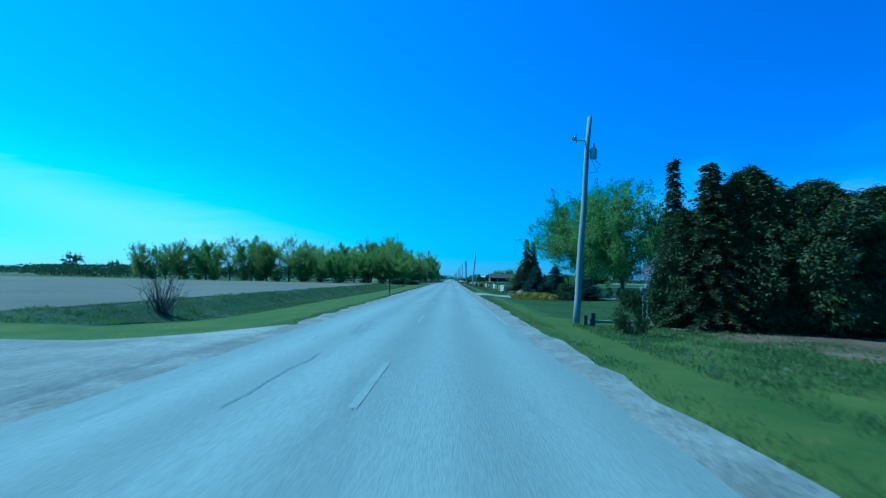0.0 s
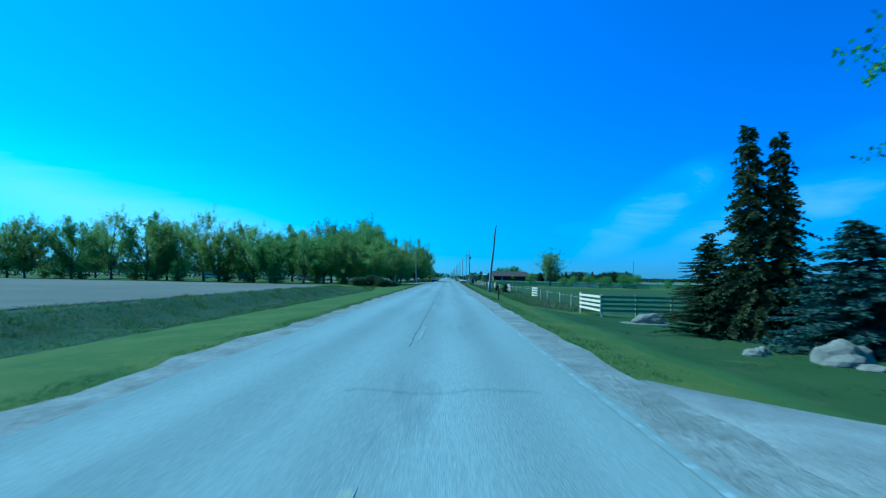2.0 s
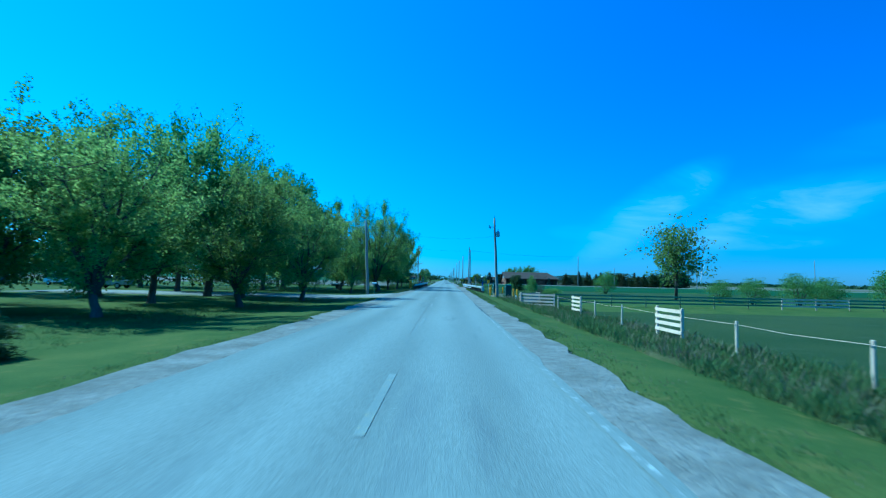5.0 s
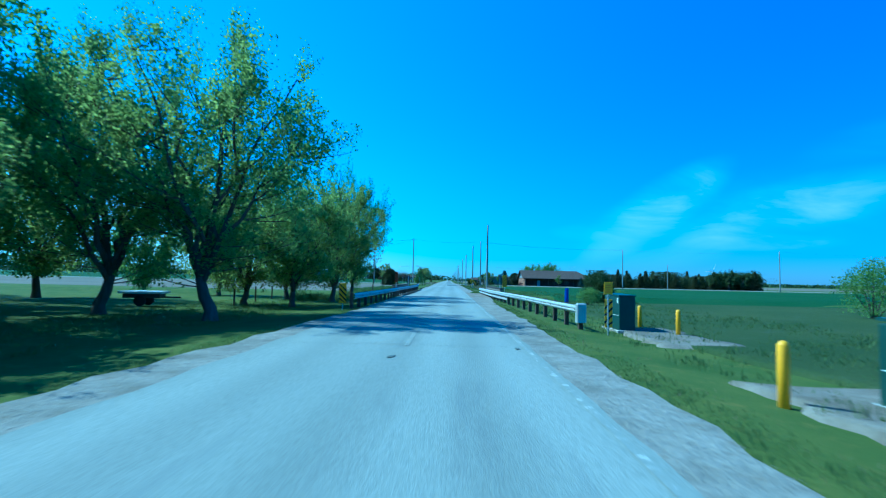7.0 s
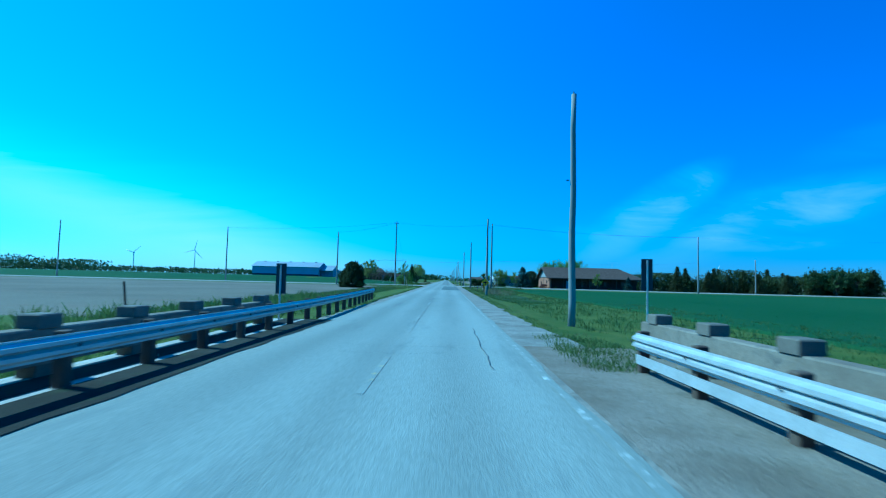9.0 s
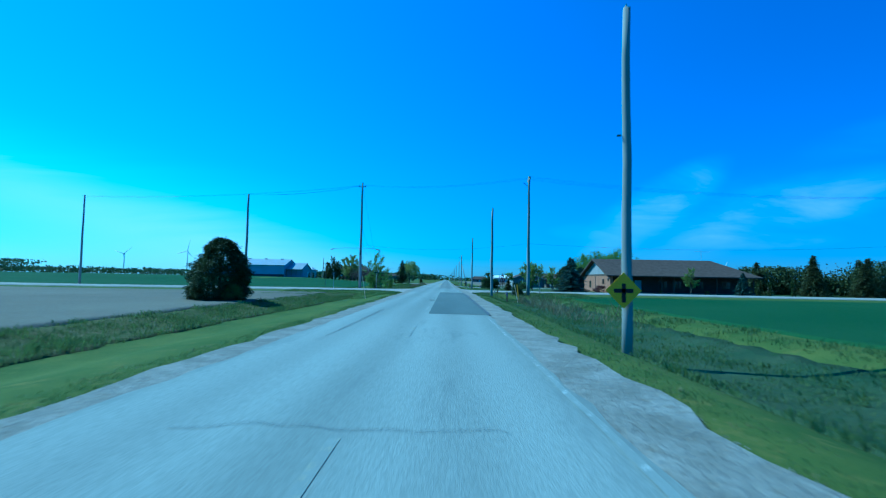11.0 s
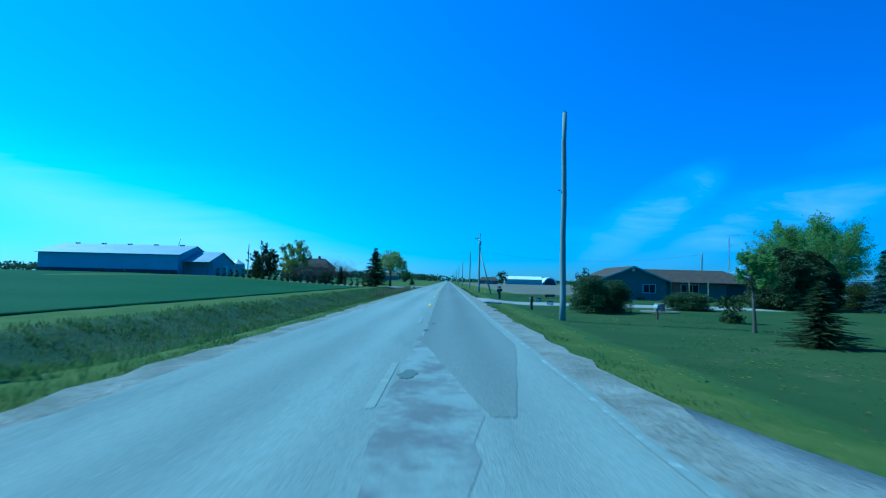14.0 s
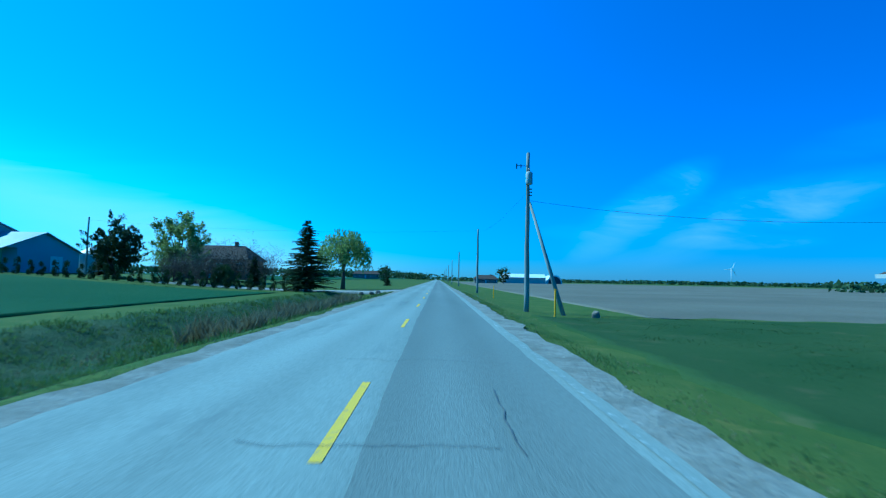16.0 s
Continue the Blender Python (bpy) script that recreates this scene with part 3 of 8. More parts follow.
        Z[-1, :] -= dz + 0.10
    return structure(name, grid_mesh(name, X, Y, Z, mat), label, category)


road_y = np.concatenate([[-300, -100], np.arange(-40, 520, 1.0), [540, 580, 650, 800, 1100, 1600, 2500, 4000]])


def crown(x, y):
    m = (asph_l(y) + asph_r(y)) / 2
    return 0.035 - 0.035 * ((x - m) / 3.4) ** 2


strip("road", road_y, asph_l(road_y) + wobble(road_y, 0.10, 1.0), asph_r(road_y) + wobble(road_y, 0.10, 2.0), M["asphalt"], 0.0,
      "sun-bleached grey two-lane asphalt road, worn and cracked", "road", 9, lift=crown)
flat = lambda x, y: np.zeros_like(x) - 0.012
strip("shoulder_left", road_y, edge_l(road_y) + wobble(road_y, 0.30, 3.0, 1.6), asph_l(road_y) + 0.25, M["shoulder"], 0.0,
      "pale crushed limestone shoulder beside the asphalt", "shoulder", 5, lift=flat)
strip("shoulder_right", road_y, asph_r(road_y) - 0.25, edge_r(road_y) + wobble(road_y, 0.30, 4.0, 1.6), M["shoulder"], 0.0,
      "pale crushed limestone shoulder beside the asphalt", "shoulder", 5, lift=flat)

gy = np.arange(240, 262.5, 0.5)
# two dark strips paint in shade; the bare gap is the sunlit slit
strip("gutter_shade", gy, np.full(len(gy), -4.76) + wobble(gy, 0.03, 41.0), np.full(len(gy), -3.82) + wobble(gy, 0.10, 42.0), M["deck_shade"], 0.0,
      "dark strip painting the guard rail's shade on the deck", "road dirt", 4, lift=lambda x, y: np.zeros_like(x) + 0.024)
strip("gutter_shade", gy, np.full(len(gy), -5.56) + wobble(gy, 0.02, 43.0), np.full(len(gy), -4.94) + wobble(gy, 0.03, 44.0), M["deck_shade"], 0.0,
      "dark strip painting the parapet's shade on the deck", "road dirt", 4, lift=lambda x, y: np.zeros_like(x) + 0.024)
strip("bridge_deck", gy, np.full(len(gy), -6.0), np.full(len(gy), -4.70), M["concrete"], 0.0,
      "pale concrete edge of the bridge deck", "bridge deck", 4, lift=lambda x, y: np.zeros_like(x) + 0.014)
gy = np.arange(238, 256.5, 0.5)
strip("bridge_deck", gy, asph_r(gy) + 0.1, np.full(len(gy), 5.2) + wobble(gy, 0.2, 45.0), M["shoulder_dirt"], 0.0,
      "gravelly edge of the bridge deck", "bridge deck", 4, lift=lambda x, y: np.zeros_like(x) - 0.008)

lift4 = lambda d: (lambda x, y: crown(x, y) + d)
py = np.arange(320.5, 359.01, 0.5)
strip("road_patch", py, np.full(len(py), -0.36) + wobble(py, 0.04, 5.0), asph_r(py) + 0.05 + wobble(py, 0.04, 6.0), M["patch"], 0.0,
      "dark rectangular asphalt repair patch in one lane", "road patch", 6, lift=lift4(0.006))
strip("tar_seam", np.arange(320.5, 359, 0.5), asph_r(np.arange(320.5, 359, 0.5)) - 0.02 + wobble(np.arange(320.5, 359, 0.5), 0.05, 71.0), asph_r(np.arange(320.5, 359, 0.5)) + 0.14 + wobble(np.arange(320.5, 359, 0.5), 0.06, 72.0), M["tar"], 0.0,
      "dark tar seam along the repair patch", "road crack", 2, lift=lift4(0.013))
py = np.concatenate([np.arange(384, 520, 1.0), [560, 640, 800, 1200, 2000, 4000]])
taper = np.clip((py - 383) / 8.0, 0.1, 1)
strip("road_overlay", py, 0.6 + (mid_x(py) - 0.25) * taper + wobble(py, 0.05, 8.0), 0.6 + (asph_r(py) - 0.95) * taper + wobble(py, 0.05, 9.0), M["overlay"], 0.0,
      "newer darker asphalt overlay along one lane", "road patch", 6, lift=lift4(0.005))
for a, b, w0, nm in ((18, 320, 1, "white"), (360, 520, 1, "white")):
    py = np.arange(a, b, 1.0)
    strip("edge_line", py, asph_r(py) - 0.20 + wobble(py, 0.02, 11.0), asph_r(py) - 0.09 + wobble(py, 0.02, 11.0), M["white_line"], 0.0,
          "worn white line at the edge of the asphalt", "road marking", 2, lift=lift4(0.010))
for i in range(42):
    y0 = 6.0 + i * 12.2 + (i > 33) * 3.5
    py = np.linspace(y0, y0 + 3.4, 6)
    fresh = y0 > 400
    strip("centre_dash", py, mid_x(py) - 0.06, mid_x(py) + 0.06, M["yellow_new" if fresh else "yellow_line"], 0.0,
          "yellow centre dash on the asphalt" if fresh else "nearly worn-away yellow centre dash", "road marking", 2, lift=lift4(0.006))
for xs_, a, b, wd in ((-1.06, 66, 112, 0.014), (-1.0, 150, 185, 0.006), (-0.62, 258, 300, 0.006)):
    py = np.arange(a, b, 0.5)
    xc = xs_ + wobble(py, 0.02, a * 0.3)
    strip("tar_seam", py, xc - wd, xc + wd * (0.6 + np.abs(wobble(py, 0.5, b * 0.7))), M["scuff"], 0.0, "dark joint between the asphalt lanes", "road crack", 2, lift=lift4(0.008))
# long tar-filled cracks
for i in range(8):
    y0 = RNG.uniform(0, 500)
    ln = RNG.uniform(3, 12)
    py = np.arange(y0, y0 + ln, 0.4)
    xc = RNG.choice([-0.75, 1.0, -2.6, 0.2, 1.6]) + RNG.uniform(-0.3, 0.3) + wobble(py, 0.06, float(i))
    strip("tar_crack", py, xc - RNG.uniform(0.004, 0.012), xc + 0.01, M["tar"], 0.0, "dark tar-filled crack in the asphalt", "road crack", 2, lift=lift4(0.016))
for i in range(26):
    y0 = RNG.uniform(0, 500)
    px = np.linspace(RNG.uniform(-4.0, -1.5), RNG.uniform(0.0, 1.7), 26)
    yc = y0 + wobble(px, 0.35, float(i) + 50)
    strip("tar_crack", px, yc - 0.008, yc + 0.008, M["tar"], 0.0, "dark crack across the asphalt", "road crack", 2, across=True, lift=lift4(0.018))
for a, b, off in ((115, 128, -0.1), (98, 106, -0.15), (158, 170, -0.1)):  # crumbled edge of the asphalt
    py = np.arange(a, b, 0.25)
    xc = asph_r(py) + off + wobble(py, 0.10, a * 0.7, 1.4)
    strip("tar_crack", py, xc - 0.02 - np.abs(wobble(py, 0.04, a, 2.0)), xc + 0.025, M["tar"], 0.0, "dark crumbled edge of the asphalt", "road crack", 2, lift=lift4(0.020))
# broken, potholed spots beside the wheel tracks
for x0, y0, r in ((-0.58, 340.0, 0.16), (-0.66, 337.7, 0.10), (-0.64, 335.6, 0.34), (-0.62, 334.1, 0.13), (-0.75, 394, 0.12), (-0.6, 396.5, 0.10),
                  (1.75, 101, 0.08), (1.7, 108, 0.10), (1.6, 109.5, 0.07), (-0.7, 386.5, 0.2), (-0.9, 411.5, 0.10), (-0.95, 199.4, 0.09), (1.85, 201.2, 0.08)):
    r *= 0.75
    py = np.linspace(y0 - r * 2.8, y0 + r * 2.8, 26)
    wd = r * np.sqrt(np.clip(1 - ((py - y0) / (r * 2.8)) ** 2, 0.005, 1)) * np.clip(0.9 + wobble(py, 0.25, x0 + y0, 3.0), 0.4, 1.3)
    sh = wobble(py, 0.12, x0 * 3 + y0, 2.0)
    strip("asphalt_scar", py, x0 + sh - wd, x0 + sh + wd, M["patch"], 0.0, "dark broken spot in the worn asphalt", "road crack", 4, lift=lift4(0.014))

for a, b, xa, xb in ((359.5, 378, 0.6, 2.1), (380, 396, -0.9, 0.3), (360, 372, -3.9, -2.6)):
    py = np.arange(a, b, 0.5)
    fade = np.sqrt(np.clip(np.minimum(py - a, b - py) / 4.0, 0.02, 1))
    xm = (xa + xb) / 2
    strip("scuffed_strip", py, xm - (xm - xa) * fade + wobble(py, 0.12, a), xm + (xb - xm) * fade + wobble(py, 0.12, b), M["scuff"], 0.0,
          "dark scuffed strip of worn asphalt", "road patch", 3, lift=lift4(0.004))

# side road, yard and drives of pale gravel
su = np.concatenate([[-400, -200, -100, -60, -40], np.arange(-30, 30.1, 0.6), [40, 60, 100, 200, 400]])
out_l, out_r = np.clip(-4.4 - su, 0, None), np.clip(su - 3.0, 0, None)
od = np.where(su < -1, out_l, out_r)
inroad = (su > -4.4) & (su < 3.0)
near = np.where(inroad, 357.5, 366.3 - 9.0 * np.exp(-od / 1.6)) + wobble(su, 0.12, 12.0)
far = np.where(inroad, 388, 376.6 + 0.04 * out_l + 9.0 * np.exp(-od / 2.0)) + wobble(su, 0.12, 13.0)
inside = ~((su > -3.6) & (su < 1.9))
for nm, sel in (("side_road_left", su < -3.3), ("side_road_right", su > 1.6)):
    strip(nm, su[sel], near[sel], far[sel], M["gravel"], 0.045, "pale gravel side road meeting the asphalt", "side road", 9, across=True)


def on_side_road(x, y, gap=0.25):
    """Whether a place lies on the gravel or asphalt of the crossing."""
    o = np.where(x < -1, np.clip(-4.4 - x, 0, None), np.clip(x - 3.0, 0, None))
    lo = 366.3 - 9.0 * np.exp(-o / 1.6)
    hi = 376.6 + np.where(x < -1, 0.04, 0.0) * o + 9.0 * np.exp(-o / 2.0)
    return (y > lo - gap) & (y < hi + gap)


def drive(name, x0, x1, ya, yb, flare, label, side, mat="gravel"):
    u = np.concatenate([np.arange(x0, min(x1, x0 + 12), 0.5), np.linspace(min(x1, x0 + 12), x1, 8)]) if side > 0 else \
        np.concatenate([np.linspace(x0, max(x0, x1 - 12), 8), np.arange(max(x0, x1 - 12), x1 + 0.01, 0.5)])
    d = (u - x0) if side > 0 else (x1 - u)
    e = flare * np.exp(-d / 1.5)
    strip(name, u, ya - e + wobble(u, 0.15, ya), yb + e + wobble(u, 0.15, yb), M[mat], 0.05, label, "driveway", 7, across=True)


drive("driveway_right_1", 2.6, 36.0, 54.9, 60.6, 3.2, "pale gravel driveway crossing the lawn", 1)
drive("driveway_right_2", 2.3, 30.0, 420.6, 426.6, 3.0, "pale gravel driveway to the ranch house", 1)
drive("driveway_left_1", -60.0, -4.7, -34.0, 13.2, 5.0, "wide gravel yard opening onto the road", -1, "yard")
drive("driveway_left_2", -42.0, -5.0, 181.5, 188.5, 2.5, "gravel driveway under the roadside trees", -1)
drive("driveway_left_3", -40.0, -5.2, 499.0, 504.0, 2.0, "pale gravel farm lane over the ditch", -1)


def field(name, ya, yb, lo, hi, mat, dz, label, step=3.0):
    u = np.arange(ya, yb + 0.01, step)
    a, b = lo(u), hi(u)
    span = float(np.abs(b - a).max())
    ws = np.linspace(0, 1, 9)
    if span > 40:
        d = np.array([0, 0.6, 1.2, 2, 3, 4.5, 7, 11, 18, 30, 50, 90, 160, 300, 600, 1200])
        d = np.concatenate([d[d < span * 0.9], [span]]) / span
        ws = d if abs(a[0]) < abs(b[0]) else 1 - d[::-1]
    strip(name, u, a, b, M[mat], dz, label, "field", ws=ws)


far_w = lambda v: (lambda u: np.full(len(u), v))
field("field_left_1", 17, 148, far_w(-420), lambda u: -19.6 + wobble(u, 0.5, 21.0), "soil", 0.05, "bare grey-brown tilled field beside the ditch")
field("field_left_2", 263, 363, far_w(-420), lambda u: -14.2 + wobble(u, 0.5, 22.0), "soil", 0.05, "bare grey-brown tilled field beside the road")
field("field_left_3", 387, 492, far_w(-300), lambda u: -18.6 + wobble(u, 0.15, 23.0), "crop", 0.06, "dense dark green young wheat field")
field("field_left_4", 520, 1500, far_w(-900), far_w(-40), "crop", 0.06, "green crop field reaching far off", 20.0)
field("field_right_1", 87, 179, lambda u: 10.4 + wobble(u, 0.3, 24.0), far_w(160), "pasture", 0.05, "olive-green pasture inside a fenced paddock")
field("meadow_right", 196, 243, lambda u: 8.0 + wobble(u, 0.4, 55.0), far_w(300), "pasture", 0.05, "olive-green rough meadow beyond the guard rail")
field("field_right_2", 241, 361, lambda u: 14.0 + wobble(u, 0.3, 25.0), far_w(420), "crop", 0.06, "dense dark green young wheat field")
field("field_right_3", 459, 900, lambda u: 11.5 + wobble(u, 0.4, 26.0), far_w(900), "soil", 0.06, "bare tilled brown field beyond the ranch house", 6.0)
field("ditch_left_1", 18, 138, lambda u: -19.9 + wobble(u, 0.4, 27.0), lambda u: -12.2 + wobble(u, 0.4, 28.0), "weeds", 0.02, "weedy roadside ditch with last year's growth", 1.0)
field("ditch_left_2", 390, 498, lambda u: -14.4 + wobble(u, 0.4, 29.0), lambda u: -7.2 + wobble(u, 0.3, 30.0), "weeds", 0.02, "weedy roadside ditch with last year's growth", 1.0)
field("ditch_right_1", 292, 358, lambda u: 6.2 + wobble(u, 0.3, 31.0), lambda u: 11.2 + wobble(u, 0.3, 32.0), "weeds", 0.02, "overgrown roadside ditch with cattails", 1.0)
field("verge_right_1", 92, 188, lambda u: 5.6 + wobble(u, 0.3, 33.0), lambda u: 9.8 + wobble(u, 0.2, 34.0), "rough_grass", 0.03, "unmown rough grass along the fence", 1.0)
field("verge_left_1", 290, 360, lambda u: -14.0 + wobble(u, 0.3, 35.0), lambda u: -10.6 + wobble(u, 0.3, 36.0), "rough_grass", 0.03, "unmown rough grass along the field", 1.0)
field("lawn_1", 26, 87, lambda u: edge_r(u) + 2.0 + wobble(u, 0.4, 81.0), far_w(70), "lawn", 0.025, "deep green mown lawn with scattered trees", 1.0)
field("lawn_2", 384, 460, lambda u: edge_r(u) + 2.0 + wobble(u, 0.4, 82.0), far_w(70), "lawn", 0.025, "deep green mown lawn round the houses", 1.0)
ring = lambda u: 1.3 * np.sqrt(np.maximum(0.01, 1 - ((u - 81.1) / 0.9) ** 2))
field("gravel_patch_3", 80.2, 82.0, lambda u: 10.1 - ring(u), lambda u: 10.1 + ring(u), "shoulder_dirt", 0.05, "ring of pale gravel round a fieldstone", 0.2)
field("gravel_patch_1", 193.2, 199.4, lambda u: 5.7 + wobble(u, 0.5, 61.0, 1.5), lambda u: 9.2 + wobble(u, 0.5, 62.0, 1.5), "shoulder_dirt", 0.055, "trampled gravel round the transformer cabinet", 0.5)
field("gravel_patch_2", 204.5, 211.5, lambda u: 6.9 + wobble(u, 0.5, 63.0, 1.5), lambda u: 9.3 + wobble(u, 0.6, 64.0, 1.5), "shoulder_dirt", 0.055, "trampled gravel round the transformer cabinet", 0.5)
field("mulch_bed", 12, 30, lambda u: 9.4 + wobble(u, 0.5, 37.0) + 0.2 * np.abs(u - 22), far_w(24), "mulch", 0.03, "brown mulch bed under the dense conifers", 1.0)

# ---- plants ----


def leaf_quads(pts, size, rng, up=0.3, aspect=0.62, stretch=0.0):
    """A pointed leaf at each point, turned at random."""
    n = len(pts)
    d = rng.normal(size=(n, 3))
    d[:, 2] += up
    d /= np.linalg.norm(d, axis=1)[:, None]
    s = rng.normal(size=(n, 3))
    s -= (s * d).sum(1)[:, None] * d
    s /= np.linalg.norm(s, axis=1)[:, None]
    ln = size * rng.uniform(0.6, 1.35, n)[:, None]
    w = ln * aspect * 0.5
    return np.stack([pts - d * ln * 0.5, pts + s * w, pts + d * ln * 0.5, pts - s * w], 1)


def limb_points(a, b, sag, n=5):
    t = np.linspace(0, 1, n)[:, None]
    p = a + (b - a) * t
    p[:, 2] += sag * np.sin(np.pi * t[:, 0])
    return p


def broadleaf_meshes(key, h, r, base, clusters, per, size, mat, seed, spiky=0.5, thick=1.0, forks=1):
    """Trunk and limbs as one mesh and the crown's leaves as another; base: height of the lowest leaves; spiky: how far shoots stand up."""
    rng = np.random.default_rng(seed)
    b, tw = Bld(), Bld()
    r0 = 0.018 * h * thick + 0.06
    lean = rng.normal(0, 0.02 * h, 2)
    fork_z = base * rng.uniform(0.75, 1.0)
    top = np.array([lean[0], lean[1], h * 0.72])
    trunk = np.array([(0, 0, -0.3), (0.02, 0.0, 0.25), (lean[0] * 0.25, lean[1] * 0.25, fork_z * 0.6), (lean[0] * 0.5, lean[1] * 0.5, fork_z),
                      (lean[0] * 0.8, lean[1] * 0.8, h * 0.5), tuple(top)])
    b.tube(trunk, [r0 * 1.5, r0 * 1.1, r0, r0 * 0.85, r0 * 0.45, r0 * 0.15], 9)
    stems = [trunk]
    for k in range(forks):
        ang = rng.uniform(0, 2 * math.pi)
        q = np.array([math.cos(ang) * r * 0.45, math.sin(ang) * r * 0.45, h * rng.uniform(0.62, 0.8)])
        st = limb_points(trunk[2], q, -0.1 * h * 0.5, 6)
        tw.tube(st, list(np.linspace(r0 * 0.7, r0 * 0.12, 6)), 7)
        stems.append(st)
    cen, leaves = [], []
    for i in range(clusters):
        u = rng.uniform(0, 1)
        zz = base + (h - base) * u ** 0.85
        f = (zz - base) / (h - base)
        env = r * (math.sin(math.pi * min(0.98, 0.12 + 0.74 * f)) ** 0.75) * rng.uniform(0.82, 1.12)
        rad = env * math.sqrt(rng.uniform(0.12, 1.0))
        ang = rng.uniform(0, 2 * math.pi)
        c = np.array([math.cos(ang) * rad, math.sin(ang) * rad, zz])
        st = stems[rng.integers(len(stems))]
        zs = min(zz - 0.25 * rad, h * 0.68)
        k = int(np.argmin(np.abs(st[:, 2] - max(fork_z, zs * 0.8))))
        lp = limb_points(st[k], c, -0.12 * rad, 5)
        tw.tube(lp, list(np.linspace(max(0.03, r0 * 0.32 * (1 - f * 0.6)), 0.008, 5)), 5, cap=False)
        cen.append(c)
        m = int(per * rng.uniform(0.6, 1.3))
        cr = r * rng.uniform(0.11, 0.20)
        off = np.clip(rng.normal(size=(m, 3)), -1.7, 1.7) * np.array([cr, cr, cr * 0.55]) * 0.62
        pts = c + off
        shoots = rng.uniform(0, 1, m) < spiky * 0.45
        pts[shoots] = c + off[shoots] * np.array([0.35, 0.35, 0.4]) + np.array([0, 0, 1.0]) * rng.uniform(0, 1, shoots.sum())[:, None] * cr * 3.6 \
            + np.array([c[0], c[1], 0]) * 0.12 * rng.uniform(0, 1, shoots.sum())[:, None]
        leaves.append(pts)
    pts = np.concatenate(leaves)
    pts = pts[pts[:, 2] > base * 0.8]
    return b.mesh(key + "_trunk", M["bark"], True), quad_mesh(key + "_crown", leaf_quads(pts, size, rng, 0.5), mat), tw.mesh(key + "_branches", M["bark"], True)


def bend(a, c, b, n=5):
    """Points on a bow from a to b that leans towards c."""
    t = np.linspace(0, 1, n)[:, None]
    return (1 - t) ** 2 * a + 2 * t * (1 - t) * c + t * t * b


def crown_meshes(key, h, r, base, limbs, targets, twigs, per, size, mat, seed, up=0.5, thick=1.0, reach=0.16, low=0.0, stems=1, jag=0.35):
    """A broadleaf with ascending limbs, branches to all parts of the crown and leaves strung along its twigs.
    up: how far the twigs stand up; low: how far the crown's widest part lies below its middle; stems: trunks from the ground."""
    rng = np.random.default_rng(seed)
    b, tw = Bld(), Bld()
    r0 = (0.015 * h + 0.06) * thick
    fork = max(0.25, base * rng.uniform(0.7, 0.95))
    lean = rng.normal(0, 0.012 * h, 2)
    top = np.array([lean[0], lean[1], fork])
    feet = [np.zeros(3)] + [np.array([rng.normal(0, 0.22), rng.normal(0, 0.22), 0.0]) for _ in range(stems - 1)]
    for ft in feet:
        b.tube([ft + (0, 0, -0.3), ft + (0, 0, 0.06), ft * 0.9 + (0, 0, 0.28 * fork), ft * 0.7 + top * 0.6, top + ft * 0.6 + (0, 0, 0.15)],
               [r0 * 1.7, r0 * 1.35, r0 * 1.05, r0 * 0.98, r0 * 0.8], 10)
    lines = []
    for i in range(limbs):
        ft = feet[i % stems]
        ang = 2 * math.pi * i / max(1, limbs - 1) + rng.normal(0, 0.35)
        if i == 0:
            rr, z = 0.1 * r, h * 0.9
        else:
            rr, z = r * rng.uniform(0.45, 0.8), base + (h - base) * rng.uniform(0.38, 0.85)
        end = np.array([math.cos(ang) * rr, math.sin(ang) * rr, z])
        st = top * rng.uniform(0.82, 1.05) + ft * 0.6
        ctl = st + (end - st) * np.array([0.34, 0.34, 0.5]) + np.append(rng.normal(0, 0.05 * r, 2), 0)
        ln = bend(st, ctl, end, 9)
        ln[2:-1] += rng.normal(0, 0.012 * h, (6, 3))
        k = rng.uniform(0.45, 0.7) if i else 0.75
        tw.tube(ln, list(np.linspace(r0 * k, r0 * 0.10, 9)), 7)
        lines.append(ln)
    LP = np.concatenate(lines)
    ctr = np.array([0, 0, base + (h - base) * (0.5 - 0.5 * low)])
    leaves = []
    for i in range(targets):
        d = rng.normal(size=3)
        d /= np.linalg.norm(d)
        q = rng.uniform(0.06, 1.0) ** 0.40
        lump = 1.02 + jag * noise.noise(Vector(d * 2.1) + Vector((seed * 3.1, 0, 0))) * 1.2
        half = (h - ctr[2]) if d[2] > 0 else (ctr[2] - base)
        c = ctr + d * q * lump * np.array([r, r, half])
        if c[2] < base * 0.9:
            continue
        dist = np.linalg.norm(LP - c, axis=1) + 1.5 * np.clip(LP[:, 2] - c[2] + 0.15 * r, 0, None)
        a = LP[int(np.argmin(dist))]
        ctl = (a + c) / 2 + np.array([0, 0, -0.10 * np.linalg.norm(c - a)])
        br = bend(a, ctl, c, 6)
        tw.tube(br[::2] if len(br) < 4 else br, list(np.linspace(max(0.018, r0 * 0.16), 0.007, len(br))), 4, cap=False)
        out = c - ctr * np.array([1, 1, 0.9])
        out = out / (np.linalg.norm(out) + 1e-6)
        for k in range(twigs):
            t = rng.uniform(0.35, 1.0) if k else 1.0
            s0 = br[min(5, int(t * 5))] + rng.normal(0, 0.02 * r, 3)
            dr = out * 0.55 + np.array([0, 0, up]) + rng.normal(0, 0.42, 3)
            dr /= np.linalg.norm(dr)
            L = r * reach * rng.uniform(0.6, 1.5)
            tip = s0 + dr * L
            tw.tube([s0, (s0 + tip) / 2, tip], [0.009, 0.006, 0.003], 3, cap=False)
            m = int(per * rng.uniform(0.7, 1.3))
